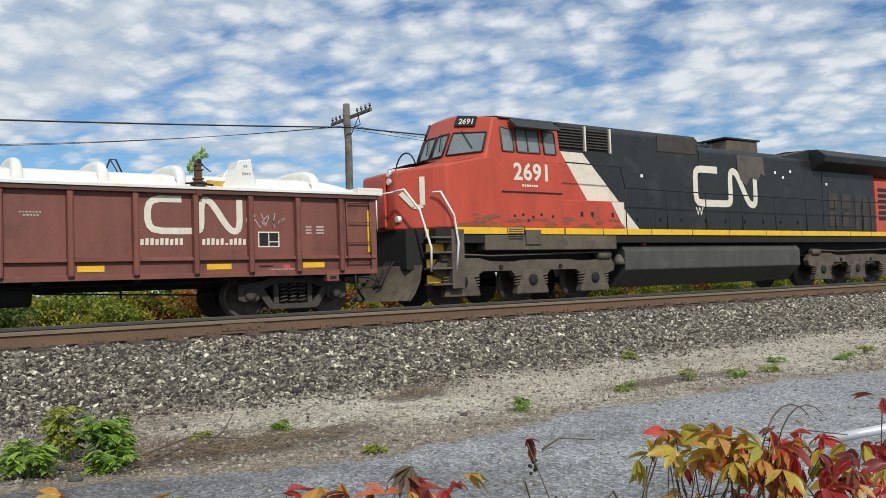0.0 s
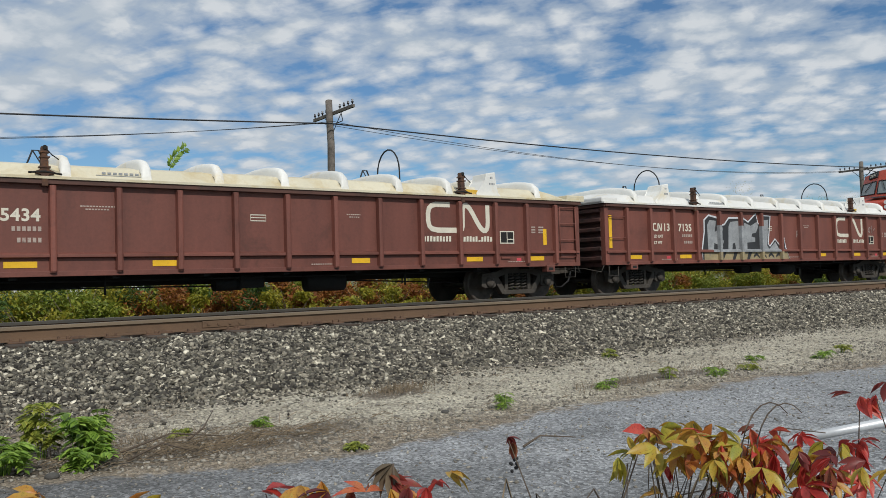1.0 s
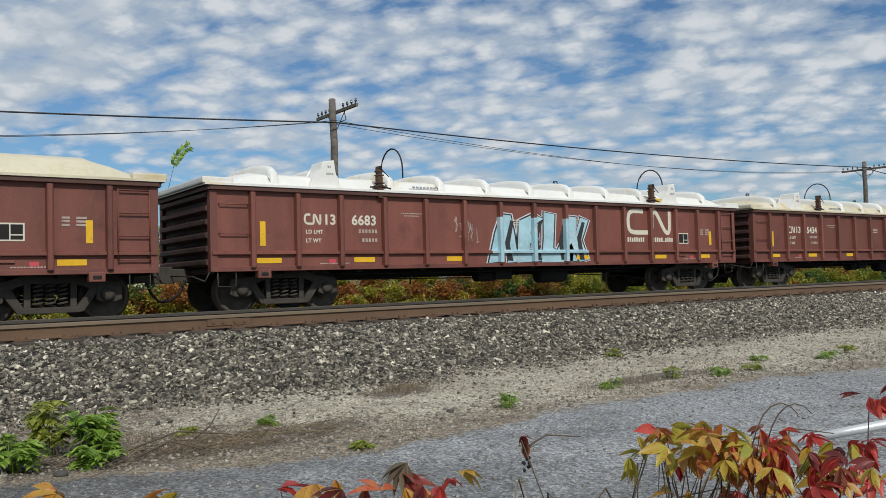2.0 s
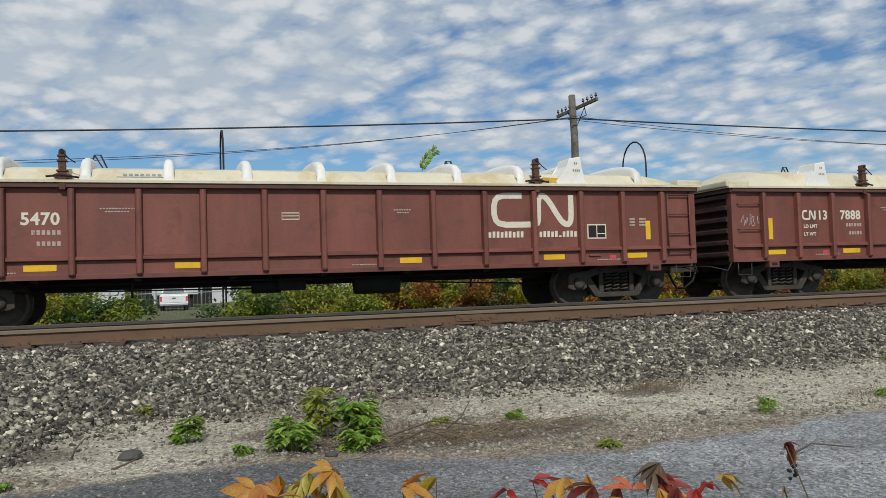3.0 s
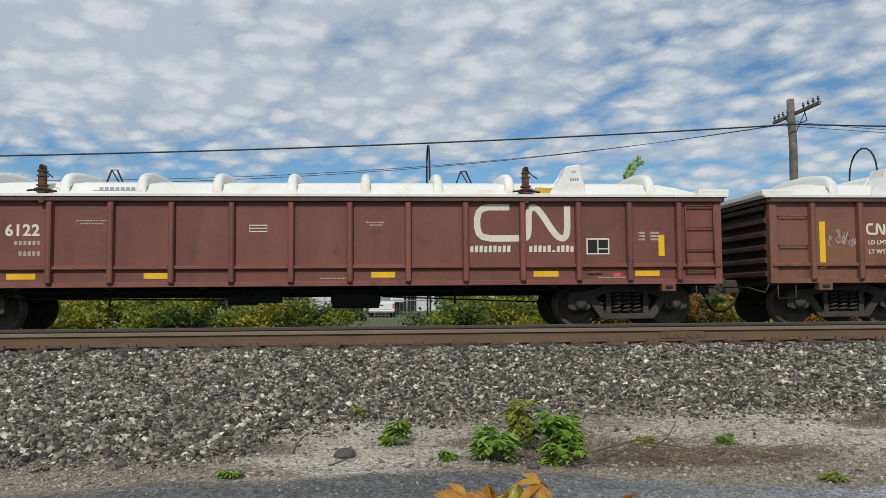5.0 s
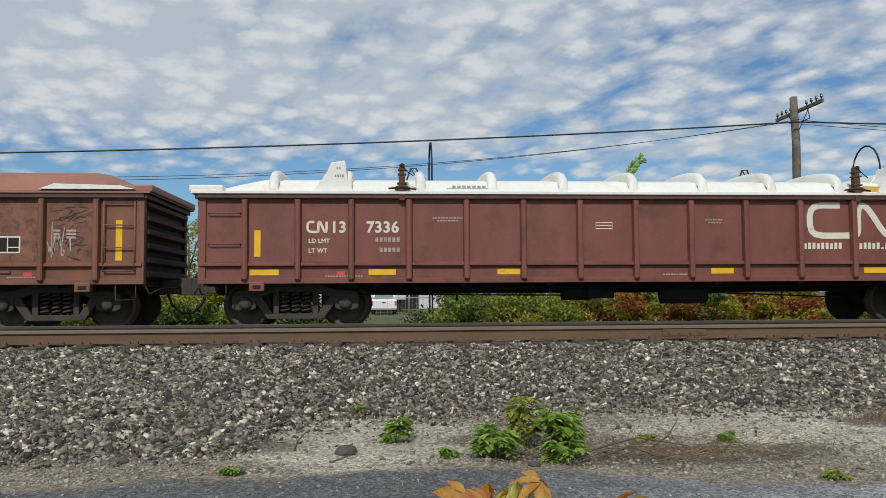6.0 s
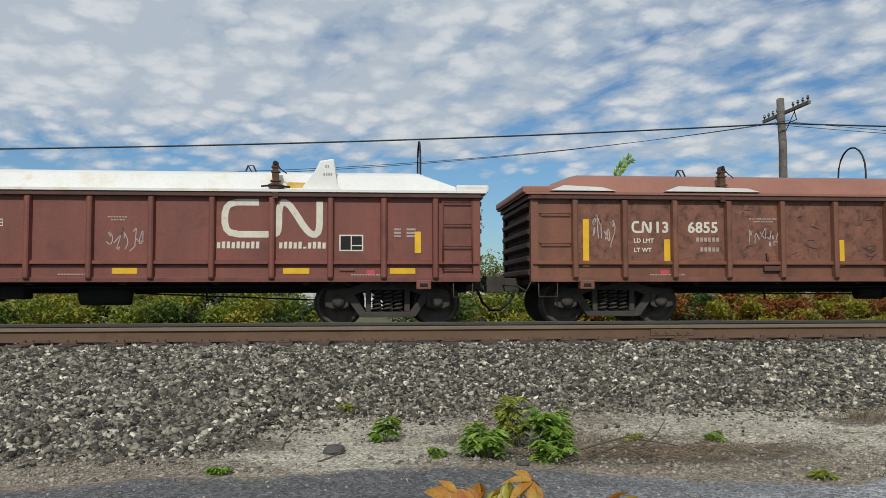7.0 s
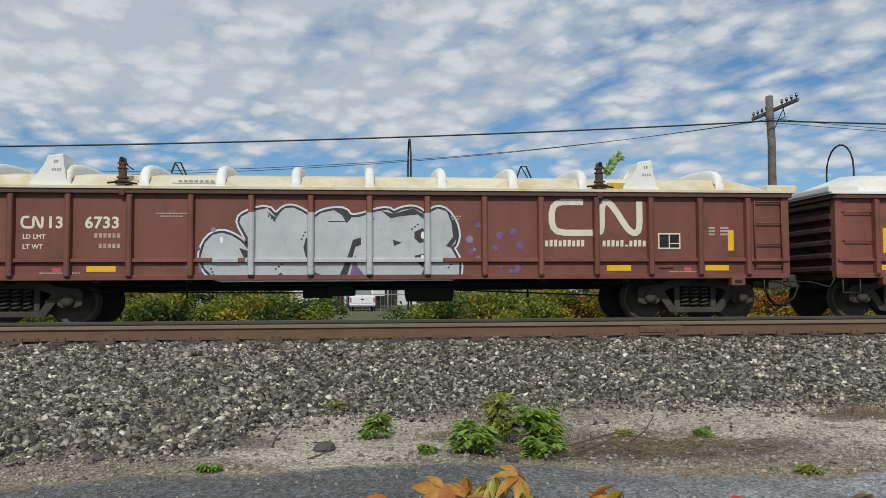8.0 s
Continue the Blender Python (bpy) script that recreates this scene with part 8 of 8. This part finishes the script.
def creeper(name_label, spots, seed, size, root, mats):
    """A creeper with woody stems, leaf stalks and palmate leaves; spots are (x, y, z) of leaves."""
    rng = random.Random(seed)
    vine = thing("creeper", name_label, "creeper", "creeper in the foreground")
    bm = bmesh.new()
    root = Vector(root)
    for i, s in enumerate(spots):
        if i % 3 == 0:
            s = Vector(s)
            m1 = root.lerp(s, 0.4) + Vector((rng.uniform(-0.08, 0.08), rng.uniform(-0.06, 0.06), -0.05))
            m2 = root.lerp(s, 0.75) + Vector((rng.uniform(-0.08, 0.08), rng.uniform(-0.06, 0.06), 0.02))
            tube(bm, [root + Vector((rng.uniform(-0.1, 0.1), rng.uniform(-0.1, 0.1), 0)), m1, m2, s - Vector((0, 0, 0.01))], 0.0038, 5, 0.0015, cap=False)
    tagged(part("stem", bm, M_BARK, vine), kind="stuff")
    for i, s in enumerate(spots):
        bm = bmesh.new()
        palm_leaf(bm, Vector(s), rng.uniform(0, 6.28), rng.uniform(0.0, 1.45), size * rng.uniform(0.75, 1.35), rng)
        part("leaf", bm, mats[i % len(mats)], vine)
    return vine


def cloud_of_spots(centre, spread, n, seed):
    rng = random.Random(seed)
    return [(centre[0] + max(-1.3, min(1.6, rng.gauss(0, 1))) * spread[0], rng.gauss(centre[1], spread[1]), centre[2] - abs(rng.gauss(0, spread[2])) + rng.uniform(0, 0.03)) for _ in range(n)]


creeper("large autumn creeper with orange and red leaves", cloud_of_spots((1.96, -14.33, 0.125), (0.115, 0.09, 0.10), 82, 1), 1, 0.072, (1.9, -14.3, -0.61), (M_VINE_ORANGE, M_VINE_YELLOW, M_VINE_ORANGE, M_VINE_ORANGE, M_VINE_RED, M_VINE_YELLOW, M_VINE_ORANGE))
creeper("red and green autumn creeper on thin stems", cloud_of_spots((2.18, -14.50, 0.10), (0.12, 0.09, 0.11), 76, 2), 2, 0.070, (2.1, -14.45, -0.61), (M_VINE_RED, M_VINE_ORANGE, M_VINE_RED, M_VINE_ORANGE, M_VINE_RED, M_VINE_YELLOW, M_VINE_RED, M_VINE_DARK))
creeper("red creeper spray hanging on a thin stem", cloud_of_spots((2.40, -14.62, 0.23), (0.045, 0.05, 0.04), 7, 3), 3, 0.07, (2.4, -14.6, -0.61), (M_VINE_RED, M_VINE_DARK))
creeper("dark red creeper leaves at the top of a stem", cloud_of_spots((1.22, -13.92, 0.045), (0.09, 0.05, 0.02), 10, 4), 4, 0.075, (1.25, -13.95, -0.61), (M_VINE_DARK, M_VINE_RED, M_VINE_ORANGE))
creeper("bright red creeper leaf on a low stem", [(0.93, -13.72, 0.035), (0.86, -13.70, 0.01)], 5, 0.10, (0.95, -13.75, -0.61), (M_VINE_RED,))
creeper("orange creeper leaves on a low stem", cloud_of_spots((1.06, -13.80, 0.02), (0.04, 0.04, 0.015), 5, 6), 6, 0.08, (1.05, -13.8, -0.61), (M_VINE_ORANGE, M_VINE_DARK))
creeper("small dark red creeper spray on a thin stalk", [(1.47, -14.09, 0.155), (1.485, -14.09, 0.14)], 7, 0.06, (1.5, -14.1, -0.61), (M_VINE_DARK,))
creeper("yellow and orange creeper leaves at the top of a stem", cloud_of_spots((0.30, -13.60, 0.075), (0.085, 0.05, 0.03), 14, 8), 8, 0.085, (0.3, -13.6, -0.61), (M_VINE_YELLOW, M_VINE_ORANGE, M_VINE_ORANGE))
creeper("single brown creeper leaf on a stem", [(-0.02, -13.62, 0.05)], 9, 0.07, (0.0, -13.62, -0.61), (M_VINE_ORANGE,))
creeper("orange creeper leaves beside a low stem", cloud_of_spots((0.62, -13.64, 0.02), (0.05, 0.04, 0.01), 4, 10), 10, 0.08, (0.6, -13.65, -0.61), (M_VINE_ORANGE, M_VINE_YELLOW))


def build_bare_stems():
    rng = random.Random(12)
    tangle = thing("dry_creeper_tangle", "tangle of thin bare grey creeper stems", "dry stems")
    for i in range(26):
        bm = bmesh.new()
        x, y = rng.uniform(1.6, 2.35), 0
        y = -13.98 - (x - 1.45) * 0.62 + rng.uniform(-0.08, 0.08)
        top = rng.uniform(-0.15, 0.10)
        dx = rng.uniform(-0.45, 0.45)
        pts = [(x, y, -0.61), (x + dx * 0.4, y, -0.3), (x + dx, y + 0.03, top), (x + dx * 1.6, y + rng.uniform(-0.05, 0.05), top + rng.uniform(-0.12, 0.05))]
        tube(bm, pts, 0.004, 5, 0.0018, cap=False)
        part("stem", bm, M_DRY if i % 2 else M_BARK, tangle)
    bm = bmesh.new()
    for dx, z in ((0.0, 0.225), (0.07, 0.215)):
        pts = [(1.98 + dx, -14.41, -0.2)] + [(2.06 + dx - 0.07 * math.cos(a * 0.4), -14.45 - 0.01 * a, 0.12 + (z - 0.12) * math.sin(a * 0.4)) for a in range(7)]
        tube(bm, pts, 0.0028, 5, 0.0015, cap=False)
    part("hooked_stem", bm, M_BARK, tangle)
    bm = bmesh.new()
    for k in range(9):
        bmesh.ops.create_icosphere(bm, subdivisions=1, radius=0.0055, matrix=Matrix.Translation((1.49 + rng.uniform(-0.02, 0.02), -14.09 + rng.uniform(-0.015, 0.015), 0.075 + rng.uniform(-0.02, 0.02))))
    solo("berries", bm, M_DARK, "cluster of small black berries on a stalk", "berries", kind="stuff")
    dead = thing("dead_leaf", "curled pale dry leaf on a stem", "dead leaf")
    bm = bmesh.new()
    for k in range(5):
        leaflet(bm, Vector((1.22, -13.9, 0.09)), Euler((rng.uniform(-1, 1), 0.4 + 0.3 * k, 2.2 + 0.25 * k)).to_matrix(), 0.10)
    part("blade", bm, M_DRY, dead)
    bm = bmesh.new()
    tube(bm, [(1.22, -13.9, 0.09), (1.24, -13.9, -0.4), (1.23, -13.92, -0.61)], 0.004, 5)
    part("stem", bm, M_BARK, dead)
    rail = thing("pipe_rail", "pale galvanised pipe rail among creeper stems", "pipe")
    bm = bmesh.new()
    tube(bm, [(3.02, -13.92, -0.10), (3.24, -14.08, -0.055), (4.2, -14.78, 0.14)], 0.019, 12)
    part("pipe", bm, M_PIPE, rail)
    bm = bmesh.new()
    tube(bm, [(4.0, -14.63, 0.10), (4.0, -14.63, -0.62)], 0.022, 10)
    part("post", bm, M_PIPE, rail)


build_bare_stems()


# ------------------------------------------------------------------ what moves
def roll_rows(x0):
    """Turn of a wheelset whose wagon stands at x0 at the start, keyed while it passes the camera."""
    t0 = max(0.0, (-14.0 - x0) / SPEED)
    t1 = min(8.0, (70.0 - x0) / SPEED)
    t1 = min(t1, t0 + 2.6)
    a, b = round(t0 * FPS), round(t1 * FPS)
    rows = []
    if a > 0:
        rows.append((0.0, 0.0))
    for k in range(a, b + 1):
        rows.append((k / FPS, 80.0 * (k - a)))
    if b < 8 * FPS:
        rows.append((8.0, 80.0 * (b - a)))
    return rows


def motions():
    times = [0.0, 0.5, 1.0, 2.0, 3.0, 4.0, 5.0, 6.0, 7.0, 7.5, 8.0]
    # the train runs steadily and eases a little towards the end
    slack = {0.0: 0.0, 0.5: 0.03, 1.0: 0.06, 2.0: 0.08, 3.0: 0.09, 4.0: 0.09, 5.0: 0.07, 6.0: 0.04, 7.0: -0.06, 7.5: -0.14, 8.0: -0.25}
    for i, car in enumerate(CARS):
        x0 = FIRST - PITCH * i
        walk(car, [(t, pose(x0 + SPEED * t + slack[t], 0, 0)) for t in times])
        for b in car.children:
            if b.name.startswith("bogie"):
                for w in b.children:
                    if w.name.startswith("wheelset"):
                        loc = w.location.copy()
                        walk(w, [(t, pose(loc.x, loc.y, loc.z, 0, a, 0)) for t, a in roll_rows(x0)])
    if LOCO:
        for b in LOCO.children:
            if b.name.startswith("bogie"):
                for w in b.children:
                    if w.name.startswith("wheelset"):
                        loc = w.location.copy()
                        walk(w, [(t, pose(loc.x, loc.y, loc.z, 0, a, 0)) for t, a in roll_rows(LOCO_X)])
        walk(LOCO, [(t, pose(LOCO_X + SPEED * t + slack[t], 0, 0)) for t in times])


motions()
